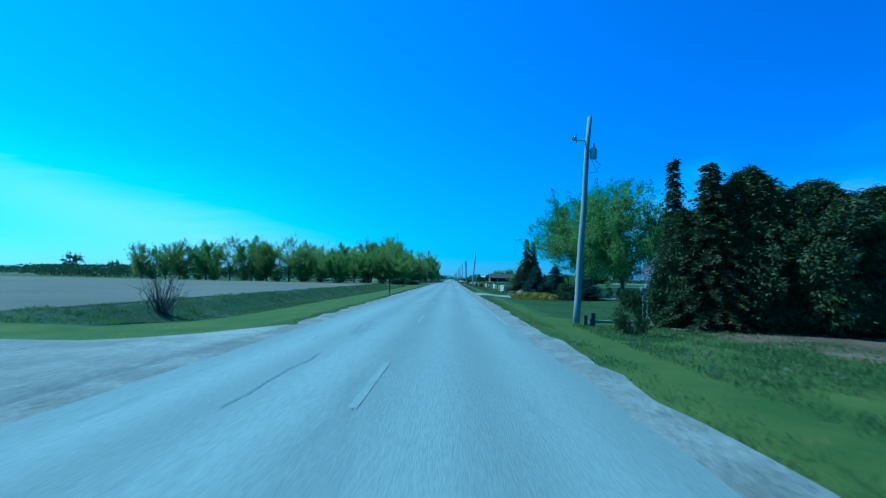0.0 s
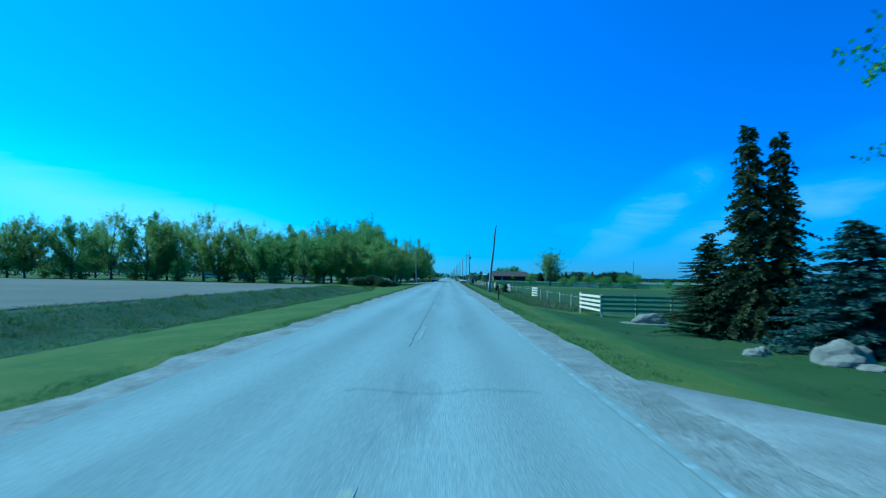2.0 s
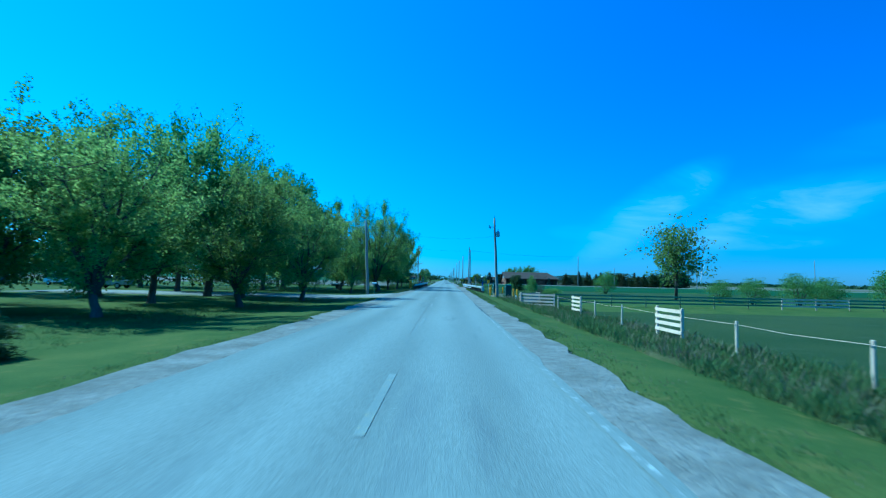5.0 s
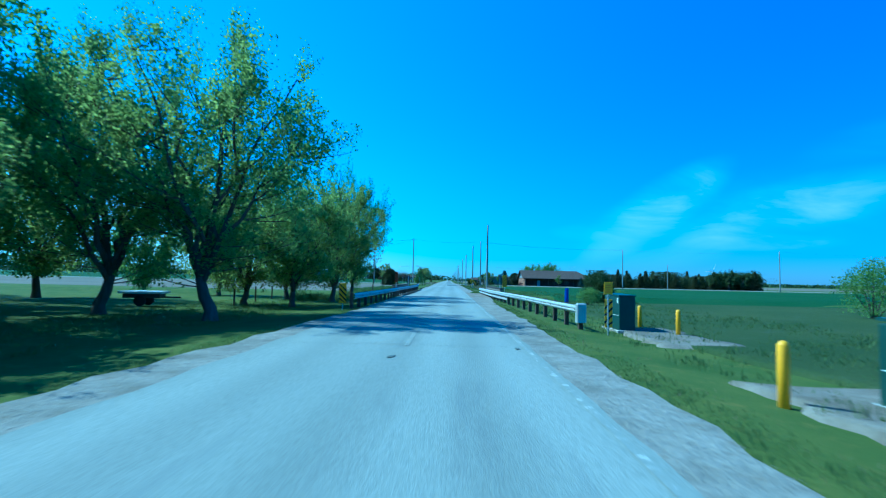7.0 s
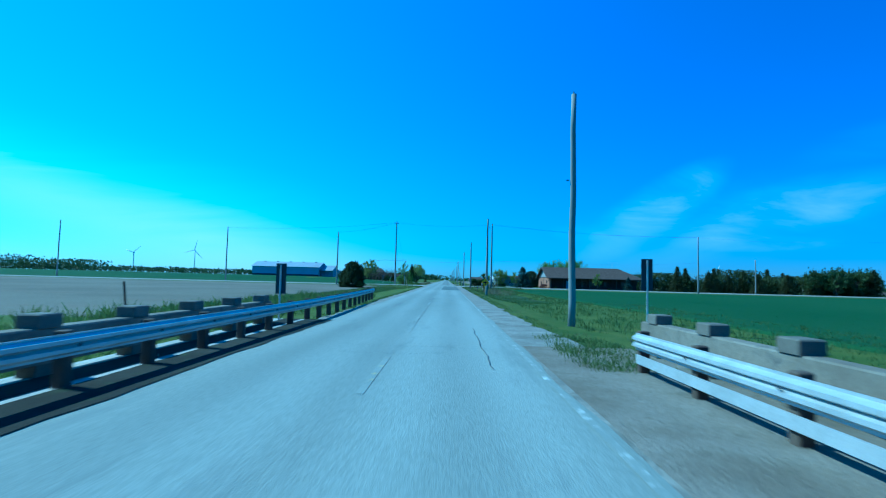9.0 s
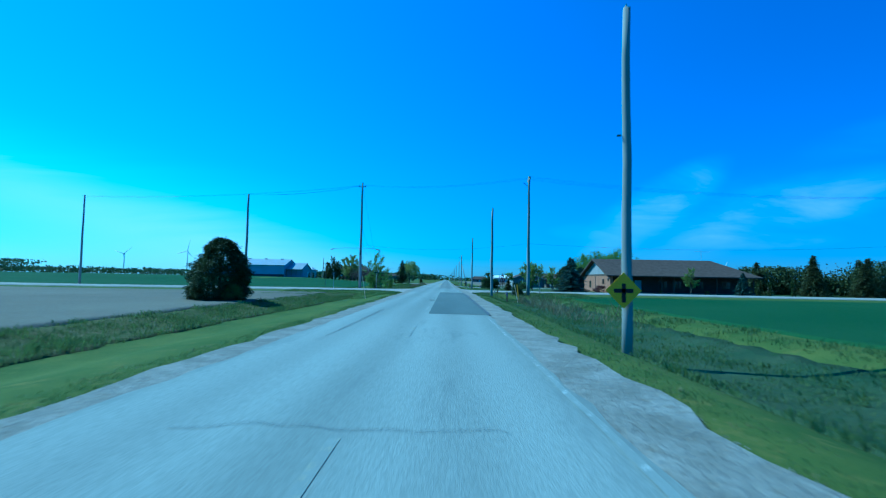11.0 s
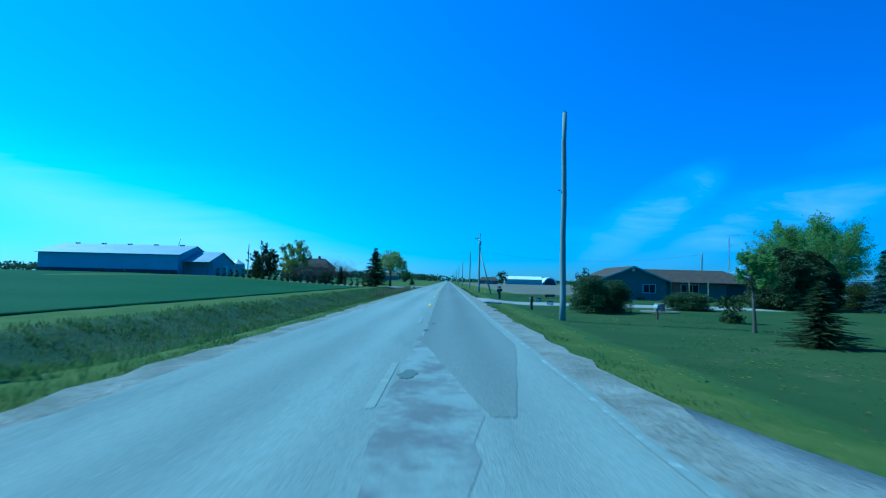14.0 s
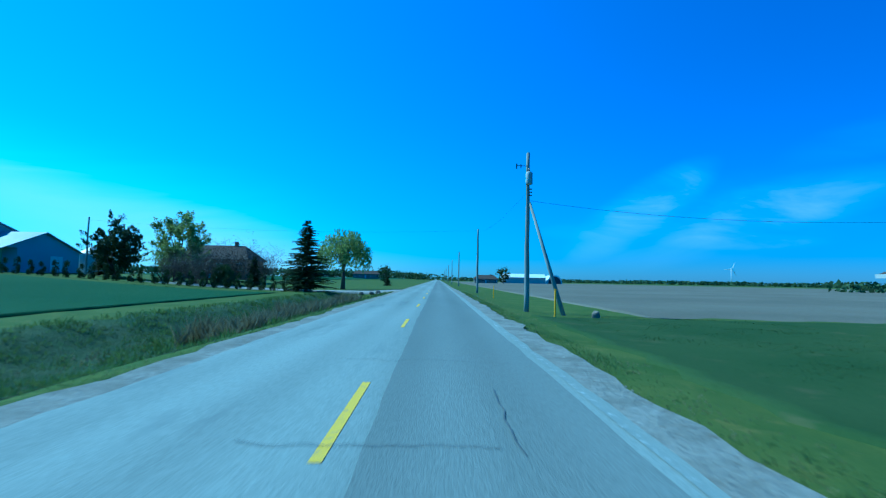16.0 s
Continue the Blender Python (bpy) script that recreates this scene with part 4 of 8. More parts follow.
            tt = rng.uniform(0.0, 1.1, m)[:, None]
            leaves.append(s0 + dr * L * tt + rng.normal(0, 1, (m, 3)) * (L * 0.24 * (1.15 - 0.75 * tt)))
    pts = np.concatenate(leaves)
    pts = pts[pts[:, 2] > base * 0.75]
    return b.mesh(key + "_trunk", M["bark"], True), quad_mesh(key + "_crown", leaf_quads(pts, size, rng, 0.3), mat), tw.mesh(key + "_branches", M["bark"], True)


def evergreen_meshes(key, h, r, mat, seed, fronds=3600, size=0.34, point=2.2, lump=0.3):
    """A dense evergreen, foliage to the ground: hanging sprays over a lumpy tapered body. point: low values give a slimmer top."""
    rng = np.random.default_rng(seed)
    b = Bld()
    b.tube([(0, 0, -0.3), (0, 0, h * 0.6), (0, 0, h * 0.93)], [0.14, 0.09, 0.02], 8)
    ang, e = rng.uniform(0, 2 * math.pi, fronds), rng.uniform(0.0, 1.0, fronds) ** 1.15
    ca, sa = np.cos(ang), np.sin(ang)
    n1 = np.array([noise.noise((p * 1.4 + seed, q * 1.4, v * h * 0.55)) for p, q, v in zip(ca, sa, e)])
    n2 = np.array([noise.noise((p * 3.5 + seed, q * 3.5, v * h * 1.5)) for p, q, v in zip(ca, sa, e)])
    rad = r * (1 - e ** point) ** 0.62 * np.minimum(1.0, 0.72 + 2.0 * e) * (1 + lump * n1 + lump * 0.6 * n2) * rng.uniform(0.55, 1.0, fronds) ** 0.5
    d = np.repeat(np.stack([ca, sa, 0 * ca], 1), 6, 0)
    o = d * np.repeat(rad, 6)[:, None]
    o[:, 2] = np.repeat(0.10 + (h - 0.15) * e * (1 + 0.05 * n2), 6)
    m = len(o)
    o += rng.normal(0, size * 0.36, (m, 3))
    ax = d * rng.uniform(0.2, 0.8, (m, 1)) + rng.normal(0, 0.32, (m, 3))
    ax[:, 2] += np.repeat(0.5 * e - 0.55, 6)
    ax *= size * rng.uniform(0.55, 1.2, (m, 1)) / np.linalg.norm(ax, axis=1)[:, None]
    sd = np.cross(ax, rng.normal(size=(m, 3)))
    sd *= size * 0.14 / (np.linalg.norm(sd, axis=1)[:, None] + 1e-6)
    o[:, 2] = np.maximum(o[:, 2], 0.06 - np.minimum(0.0, ax[:, 2]))
    quads = np.stack([o, o + ax * 0.5 + sd, o + ax, o + ax * 0.5 - sd], 1)
    return b.mesh(key + "_stems", M["bark"], True), quad_mesh(key + "_foliage", quads, mat)


def conifer_meshes(key, h, r, mat, seed, base=0.3, whorl=0.42, droop=0.35, card=0.5, per=9, ragged=0.2):
    """A spruce: whorls of drooping boughs set with needle sprays."""
    rng = np.random.default_rng(seed)
    b, tw = Bld(), Bld()
    b.tube([(0, 0, -0.3), (0, 0, h * 0.5), (0, 0, h)], [0.022 * h + 0.04, 0.014 * h + 0.02, 0.012], 8)
    quads = []
    z = base
    while z < h - 0.15:
        f = (z - base) / (h - base)
        ln0 = r * (1 - f) ** 0.85 + 0.12
        n = max(5, int(per * (0.65 + 0.75 * (1 - f))))
        a0 = rng.uniform(0, 6.28)
        for k in range(n):
            ang = a0 + 2 * math.pi * k / n + rng.normal(0, 0.18)
            ln = ln0 * rng.uniform(1 - ragged - 0.1, 1 + ragged)
            d = np.array([math.cos(ang), math.sin(ang), 0.0])
            side = np.array([-d[1], d[0], 0.0])
            steps = max(3, int(ln / (card * 0.34)))
            t = np.linspace(0.12, 1, steps)
            z0 = max(0.12, z + rng.uniform(-0.6, 0.6) * whorl)
            zz = z0 + rng.uniform(0.05, 0.28) * ln * t - droop * ln * t ** 2 + 0.10 * ln * np.clip(t - 0.75, 0, 1)
            p = d[None, :] * (ln * t)[:, None]
            p[:, 2] = zz
            tw.tube([(0, 0, z0), tuple(p[len(p) // 2]), tuple(p[-1])], [0.012 + 0.012 * ln, 0.01 + 0.005 * ln, 0.004], 4, cap=False)
            for j in range(steps):
                w = card * (1.1 - 0.55 * t[j]) * rng.uniform(0.6, 1.2)
                for sgn in (-1, 1, 0, -0.7, 0.7, -0.4, 0.4, rng.uniform(-1, 1)):
                    tip = p[j] + side * (sgn * w * 0.85) + d * (w * (0.55 if sgn else 0.9)) + np.array([0, 0, -w * rng.uniform(-0.25, 0.6)])
                    midp = (p[j] + tip) / 2
                    ax = (tip - p[j])
                    cr = np.cross(ax, rng.normal(size=3))
                    cr = cr / (np.linalg.norm(cr) + 1e-6) * w * 0.15
                    quads.append([p[j], midp + cr, tip, midp - cr])
        z += whorl * (0.65 + 0.5 * (1 - f)) * rng.uniform(0.85, 1.15)
    return b.mesh(key + "_trunk", M["bark"], True), quad_mesh(key + "_boughs", np.array(quads), mat), tw.mesh(key + "_branches", M["bark"], True)


def bush_meshes(key, h, rx, ry, mat, seed, n=2600, size=0.16, lumps=26, stems=9, up=0.6, hollow=0.45, low=0.06):
    """A dense shrub: stems from the ground and foliage in lumps with an uneven outline."""
    rng = np.random.default_rng(seed)
    b = Bld()
    pts = []
    for i in range(lumps):
        ang, e = rng.uniform(0, 6.28), rng.uniform(low, 1.0)
        q = math.sqrt(max(0.0, 1 - (e - 0.35) ** 2 / 0.50)) * rng.uniform(0.55, 1.0)
        c = np.array([math.cos(ang) * rx * q * 0.8, math.sin(ang) * ry * q * 0.8, h * e * 0.86 + 0.03])
        if i < stems:
            b.tube(limb_points(np.array([rng.normal(0, 0.08), rng.normal(0, 0.08), -0.15]), c, 0.05 * h, 4), [0.035, 0.028, 0.018, 0.006], 5)
        m = n // lumps
        pts.append(c + np.clip(rng.normal(size=(m, 3)), -1.5, 1.5) * np.array([rx, ry, h * 0.45]) * 0.20)
    pts = np.concatenate(pts)
    pts = pts[pts[:, 2] > 0.02]
    return b.mesh(key + "_stems", M["bark"], True), quad_mesh(key + "_foliage", leaf_quads(pts, size, rng, up, 0.5), mat)


def weeping_meshes(key, h, r, mat, seed, strands=150, size=0.22, per=24, base=1.2):
    """A weeping tree: limbs arch out and leaves hang in strands."""
    rng = np.random.default_rng(seed)
    b = Bld()
    r0 = 0.02 * h + 0.07
    b.tube([(0, 0, -0.3), (0.05, 0, h * 0.2), (0.0, 0.05, h * 0.42), (0, 0, h * 0.8)], [r0 * 1.5, r0, r0 * 0.8, r0 * 0.15], 8)
    pts = []
    for i in range(strands):
        ang, q = rng.uniform(0, 6.28), math.sqrt(rng.uniform(0.05, 1))
        top = np.array([math.cos(ang) * r * q, math.sin(ang) * r * q, h * (1 - 0.38 * q ** 2) * rng.uniform(0.86, 1.0)])
        if i % 3 == 0:
            b.tube(limb_points(np.array([0, 0, h * rng.uniform(0.3, 0.55)]), top, 0.06 * h, 5), [0.07, 0.055, 0.04, 0.02, 0.006], 5, cap=False)
        ln = (top[2] - base) * rng.uniform(0.25, 0.8)
        t = rng.uniform(0, 1, per)[:, None]
        p = top + np.array([0, 0, -1.0]) * ln * t + np.array([math.cos(ang), math.sin(ang), 0]) * 0.10 * r * np.sqrt(t)
        pts.append(p + rng.normal(0, 0.16, (per, 3)))
    return b.mesh(key + "_trunk", M["bark"], True), quad_mesh(key + "_crown", leaf_quads(np.concatenate(pts), size, rng, -1.2, 0.42), mat)


def bare_meshes(key, h, r, seed, n=70, leaf=None, size=0.09, per=8, trunk=True):
    """Twigs that fork, with few or no leaves."""
    rng = np.random.default_rng(seed)
    b = Bld()
    if trunk:
        b.tube([(0, 0, -0.2), (0, 0, h * 0.3), (0.05, 0, h * 0.7)], [0.02 * h + 0.03, 0.016 * h + 0.02, 0.02], 7)
    tips = []
    for i in range(n):
        ang, e = rng.uniform(0, 6.28), rng.uniform(0.35, 1)
        start = np.array([0, 0, h * rng.uniform(0.15, 0.55)]) if trunk else np.array([rng.normal(0, 0.2), rng.normal(0, 0.2), -0.1])
        q = r * rng.uniform(0.35, 1.0)
        tip = np.array([math.cos(ang) * q, math.sin(ang) * q, h * e])
        lp = limb_points(start, tip, -0.08 * h, 5)
        b.tube(lp, [0.03, 0.022, 0.015, 0.01, 0.004], 4, cap=False)
        for k in range(4):
            s = lp[2] + (lp[4] - lp[2]) * rng.uniform(0, 1)
            e2 = s + rng.normal(size=3) * 0.14 * h * np.array([1, 1, 0.6]) + np.array([0, 0, 0.08 * h])
            b.tube([s, (s + e2) / 2 + np.array([0, 0, 0.01 * h]), e2], [0.010, 0.007, 0.003], 3, cap=False)
            tips.append(e2)
        tips.append(tip)
    me = b.mesh(key + "_branches", M["bark"], True)
    if leaf is None:
        return me, None
    t = np.repeat(np.array(tips), per, 0) + rng.normal(0, 0.10 * r, (len(tips) * per, 3))
    return me, quad_mesh(key + "_leaves", leaf_quads(t, size, rng, 0.4), leaf)


PLANTS = {}


def plant(kind, key, x, y, maker, label, category, scale=1.0, rz=None, group="", z=None, names=("trunk", "crown")):
    """Stands a plant; plants of one key share their meshes."""
    if key not in PLANTS:
        PLANTS[key] = maker()
    a, b, *more = PLANTS[key]
    sx, sz = scale if isinstance(scale, tuple) else (scale, scale)
    ob = thing(kind, label, category, x, y, z, 0, group)
    ang = (x * 37.7 + y * 17.3) % 360 if rz is None else rz
    ob.matrix_world = pose(x, y, (hz1(x, y) if z is None else z) - 0.03, 0, 0, ang) @ Matrix.Diagonal((sx, sx, sz, 1))
    stuff = lambda nm, me: tagged(part(nm, me, ob), kind="stuff")
    if more:
        part("trunk", a, ob)
        stuff("branching", more[0])
    else:
        stuff("stem_clump", a)
    if b:
        stuff("foliage", b)
    return ob


def tuft_quads(px, py, pz, hgt, rng, blades=4, w=0.03, spread=0.10):
    n = len(px)
    out = []
    for k in range(blades):
        a = rng.uniform(0, 6.28, n)
        ox, oy = rng.normal(0, spread, n), rng.normal(0, spread, n)
        base = np.stack([px + ox, py + oy, pz - 0.02], 1)
        lean = np.stack([np.cos(a), np.sin(a), np.zeros(n)], 1) * (hgt * rng.uniform(0.15, 0.6, n))[:, None]
        tip = base + lean
        tip[:, 2] += hgt * rng.uniform(0.6, 1.15, n)
        midp = (base + tip) / 2
        midp[:, 2] += 0.12 * hgt
        s = np.stack([-np.sin(a), np.cos(a), np.zeros(n)], 1) * (w * rng.uniform(0.7, 1.4, n))[:, None]
        out.append(np.stack([base - s * 0.5, base + s * 0.5, midp + s * 0.55, tip], 1))
        out[-1][:, 2] = midp + s * 0.55
    return np.concatenate(out)


def grass_stuff(name, n, fx, ya, yb, h0, h1, mat, label, seed, blades=4, w=0.03, category="grass", skip=None, even=False):
    rng = np.random.default_rng(seed)
    y = rng.uniform(ya, yb, n)
    lo, hi = fx(y)
    x = lo + (hi - lo) * rng.uniform(0, 1, n)
    clump = np.array([noise.noise((a * 0.5, b * 0.5, seed * 1.7)) for a, b in zip(x, y)])
    keep = clump > (-2.0 if even else rng.uniform(-0.75, 0.35, n))
    if skip:
        keep &= ~skip(x, y)
    x, y, clump = x[keep], y[keep], clump[keep]
    hg = rng.uniform(h0, h1, len(x)) * (1 + 0.6 * clump)
    me = quad_mesh(name, tuft_quads(x, y, hz(x, y), hg, rng, blades, w), M[mat])
    return tagged(new(name, me), label, category, "", "stuff")

# ---- trees and shrubs ----
mk = dict(
    maple_a=lambda: crown_meshes("maple_a", 11.0, 6.0, 2.5, 10, 195, 6, 52, 0.165, M["maple"], 11, 0.2, 1.0, 0.16, 0.1),
    maple_b=lambda: crown_meshes("maple_b", 12.3, 6.4, 2.6, 10, 210, 6, 52, 0.165, M["maple"], 12, 0.25, 1.0, 0.16, 0.05),
    row_a=lambda: crown_meshes("row_a", 12.4, 5.3, 1.8, 10, 165, 6, 50, 0.135, M["maple_light"], 13, 1.0, 1.0, 0.20, 0.0),
    row_b=lambda: crown_meshes("row_b", 10.4, 4.5, 1.3, 9, 130, 6, 52, 0.135, M["maple_light"], 14, 0.7, 0.9, 0.19, 0.1),
    row_c=lambda: crown_meshes("row_c", 11.4, 4.7, 1.3, 9, 132, 6, 52, 0.135, M["maple_dark"], 15, 0.6, 0.9, 0.19, 0.1),
    lot_a=lambda: crown_meshes("lot_a", 13.4, 5.8, 2.0, 9, 120, 6, 38, 0.23, M["maple"], 16, 0.8, 0.9, 0.22, 0.05),
    lot_b=lambda: crown_meshes("lot_b", 13.4, 5.6, 1.8, 9, 120, 6, 38, 0.23, M["maple_dark"], 17, 0.6, 0.9, 0.21, 0.1),
    lot_c=lambda: crown_meshes("lot_c", 14.2, 5.2, 2.4, 9, 95, 6, 26, 0.20, M["maple_light"], 18, 1.1, 0.95, 0.24),
    far_a=lambda: broadleaf_meshes("far_a", 10.0, 4.8, 1.4, 60, 60, 0.60, M["shrub"], 19, 0.4, 1.0, 1),
    young=lambda: crown_meshes("young", 4.8, 1.6, 1.4, 5, 42, 4, 26, 0.15, M["maple_dark"], 20, 0.5, 0.6, 0.24),
    vase=lambda: crown_meshes("vase", 4.9, 2.1, 1.3, 8, 84, 5, 28, 0.14, M["maple_dark"], 41, 0.6, 0.6, 0.2),
    spruce_a=lambda: conifer_meshes("spruce_a", 7.2, 1.9, M["spruce"], 21, 0.4, 0.34, 0.40, 0.38, 10),
    spruce_b=lambda: conifer_meshes("spruce_b", 9.0, 2.6, M["spruce"], 22, 0.3, 0.40, 0.45, 0.46, 11),
    spruce_weep=lambda: conifer_meshes("spruce_weep", 9.0, 1.2, M["spruce"], 23, 0.6, 0.36, 1.0, 0.36, 8, 0.5),
    spruce_blue=lambda: conifer_meshes("spruce_blue", 4.6, 2.1, M["blue_spruce"], 24, 0.15, 0.26, 0.22, 0.32, 12),
    pine_small=lambda: conifer_meshes("pine_small", 1.8, 0.9, M["spruce"], 25, 0.25, 0.2, 0.05, 0.3, 8),
    cedar_big=lambda: bush_meshes("cedar_big", 5.0, 2.6, 2.6, M["cedar"], 26, 30000, 0.13, 80, 8, 0.9, 0.4, 0.02),
    mass_a=lambda: evergreen_meshes("mass_a", 6.4, 2.1, M["dark_cedar"], 61, 7000, 0.24, 2.4, 0.5),
    mass_b=lambda: evergreen_meshes("mass_b", 6.2, 2.4, M["dark_cedar"], 62, 7600, 0.24, 3.2, 0.6),
    pine=lambda: crown_meshes("pine", 8.6, 3.6, 0.7, 8, 150, 5, 52, 0.20, M["dark_cedar"], 63, 0.15, 0.9, 0.15, 0.2, 1, 0.5),
    young_lean=lambda: crown_meshes("young_lean", 3.6, 0.95, 1.9, 4, 34, 4, 24, 0.12, M["maple"], 64, 0.3, 0.6, 0.26),
    spruce_full=lambda: conifer_meshes("spruce_full", 9.0, 3.2, M["dark_cedar"], 65, 0.5, 0.36, 0.20, 0.34, 13, 0.35),
    cedar_col=lambda: bush_meshes("cedar_col", 2.4, 0.55, 0.55, M["cedar"], 27, 900, 0.16, 14, 3, 1.5, 0.4, 0.02),
    yew=lambda: bush_meshes("yew", 1.5, 1.4, 1.2, M["cedar"], 28, 8000, 0.085, 36, 8, 0.8, 0.4, 0.02),
    golden=lambda: bush_meshes("golden", 0.85, 1.0, 0.9, M["juniper"], 29, 3400, 0.10, 28, 10, 0.9, 0.4, 0.02),
    low_jun=lambda: bush_meshes("low_jun", 0.9, 2.6, 1.6, M["cedar"], 30, 5200, 0.12, 30, 10, 0.7, 0.4, 0.02),
    shrub_big=lambda: bush_meshes("shrub_big", 2.5, 1.6, 1.4, M["shrub"], 31, 17000, 0.11, 36, 9, 0.7, 0.4, 0.02),
    shrub_loose=lambda: bush_meshes("shrub_loose", 2.6, 1.7, 1.5, M["maple"], 32, 6000, 0.10, 28, 12, 0.8, 0.4, 0.15),
    shrub_tall=lambda: crown_meshes("shrub_tall", 5.9, 1.9, 0.12, 11, 130, 5, 40, 0.095, M["maple"], 33, 0.8, 0.40, 0.18, 0.35, 7),
    bush_small=lambda: bush_meshes("bush_small", 1.2, 0.8, 0.7, M["cedar"], 34, 1700, 0.11, 18, 6, 0.8, 0.4, 0.02),
    red_young=lambda: broadleaf_meshes("red_young", 4.8, 1.3, 1.2, 30, 55, 0.18, M["red_leaf"], 42, 0.8, 0.4, 1),
    red_bush=lambda: bush_meshes("red_bush", 1.3, 1.9, 1.3, M["red_leaf"], 43, 2600, 0.14, 22, 6, 0.4, 0.4, 0.1),
    cherry=lambda: weeping_meshes("cherry", 4.6, 3.2, M["blossom"], 35, 260, 0.12, 46, 0.9),
    willow_a=lambda: weeping_meshes("willow_a", 10.2, 4.2, M["willow"], 36, 190, 0.42, 30, 1.8),
    poplar=lambda: crown_meshes("poplar", 10.6, 3.7, 0.9, 10, 140, 5, 40, 0.22, M["willow"], 37, 0.95, 0.9, 0.2, 0.1, 3),
    bare_a=lambda: bare_meshes("bare_a", 2.4, 1.5, 38, 46, None, trunk=False),
    bare_b=lambda: bare_meshes("bare_b", 6.0, 3.0, 39, 80, M["twig"], 0.14, 5),
    thin_tree=lambda: bare_meshes("thin_tree", 9.0, 2.4, 40, 110, M["maple_dark"], 0.30, 9),
)
P_LAB = dict(
    maple="broad green maple standing on the lawn", row="tall leafy maple beside the road", lot="tall leafy tree in the wooded lot",
)


def put(kind, key, x, y, label, category, scale=1.0, group="", rz=None, z=None):
    return plant(kind, key, x, y, mk[key], label, category, scale, rz, group, z)


# dense conifers beyond the first pole
for x, y, k, s in ((11.2, 21.6, "spruce_b", (0.85, 0.80)), (10.6, 22.6, "mass_a", (0.72, 0.80)), (12.9, 21.8, "mass_a", (0.98, 1.06)), (15.4, 21.2, "mass_b", 1.0),
                   (18.4, 21.6, "mass_b", (1.05, 0.98)), (21.6, 22.0, "mass_a", (1.15, 1.0)), (24.8, 21.8, "mass_b", (1.05, 1.02)), (28.0, 22.4, "mass_b", 1.05)):
    lab = "dark green spruce in the mulch bed" if k == "spruce_b" else "dark green dense cedar in the mulch bed"
    put("spruce_tree" if k == "spruce_b" else "cedar_tree", k, x, y, lab, "tree", s, "conifers in the mulch bed")
put("weeping_spruce", "spruce_weep", 12.4, 28.0, "tall narrow dark spruce with drooping boughs", "tree", (1.05, 1.0))
put("spreading_juniper", "low_jun", 12.2, 31.5, "low spreading dark green juniper beside the spruce", "shrub", (0.6, 0.9))
put("yew_shrub", "yew", 6.9, 18.9, "dark green upright yew at the bed's edge", "shrub", (0.55, 1.15))
put("flowering_cherry", "cherry", 23.5, 49.5, "weeping cherry in pale pink blossom on the lawn", "tree", 1.3)
put("spreading_juniper", "low_jun", 18.6, 47.0, "low spreading dark green juniper on the lawn", "shrub", 1.0)
put("spreading_juniper", "low_jun", 22.0, 44.0, "low spreading dark green juniper on the lawn", "shrub", 0.9)
put("maple_tree", "maple_a", 18.6, 55.2, "broad green maple standing on the lawn", "tree", (1.02, 1.12), "maples on the lawn")
put("maple_tree", "maple_b", 17.0, 64.5, "broad green maple beside the driveway", "tree", (1.02, 1.08), "maples on the lawn")
put("maple_tree", "maple_a", 29.0, 47.0, "green maple standing behind the cherry tree", "tree", 0.9, "maples on the lawn", 200)
put("yew_shrub", "yew", 11.9, 50.5, "broad dark green yew beside golden junipers", "shrub", (1.3, 1.15))
for x, y, s in ((8.2, 51.6, 0.9), (9.0, 50.3, 0.95), (7.6, 52.9, 0.8), (9.6, 48.9, 0.85), (7.0, 53.6, 0.7)):
    put("golden_juniper", "golden", x, y, "bright yellow-green juniper by the driveway", "shrub", s, "golden junipers by the driveway")
put("blue_spruce", "spruce_blue", 14.0, 60.0 - 7.6, "low broad blue-grey spruce behind the golden junipers", "tree", (1.25, 0.5))
put("blue_spruce", "spruce_blue", 11.7, 69.2, "broad blue-grey spruce beside fieldstones", "tree", (1.15, 0.86))
put("blue_spruce", "spruce_blue", 14.6, 71.0, "broad blue-grey spruce beside fieldstones", "tree", (1.1, 0.92))
put("spruce_tree", "spruce_a", 11.0, 73.4, "tall dark spruce beside its twin", "tree", (0.82, 1.12), "pair of spruces")
put("spruce_tree", "spruce_a", 11.9, 73.0, "tall dark spruce beside its twin", "tree", (0.80, 1.06), "pair of spruces", 77)
put("cedar_tree", "spruce_full", 10.1, 74.6, "full green spruce at the tall pair's foot", "tree", (0.58, 0.46))
for x, y in ((22, 81.5), (27.5, 83.0), (33.5, 83.0), (24.5, 79.0)):
    put("small_cedar", "cedar_col", x, y, "small rounded cedar by the board fence", "shrub", (1.3, 0.65), "small cedars by the fence")
put("bare_shrub", "bare_a", -17.6, 31.0, "leafless grey shrub at the field's edge", "shrub", 1.2)
put("small_spruce", "pine_small", 6.2, 120.7, "small dark spruce at the leaning pole's foot", "shrub", (0.42, 0.68))
put("small_spruce", "pine_small", 7.3, 121.2, "small dark spruce at the leaning pole's foot", "shrub", (0.62, 0.78))
put("bare_shrub", "bare_a", -11.2, 243.5, "tall bare weed stalks beyond the guard rail", "shrub", (0.6, 0.85))
put("roadside_bush", "shrub_loose", -13.0, 246.0, "small green sapling beyond the guard rail", "shrub", (0.4, 0.6))
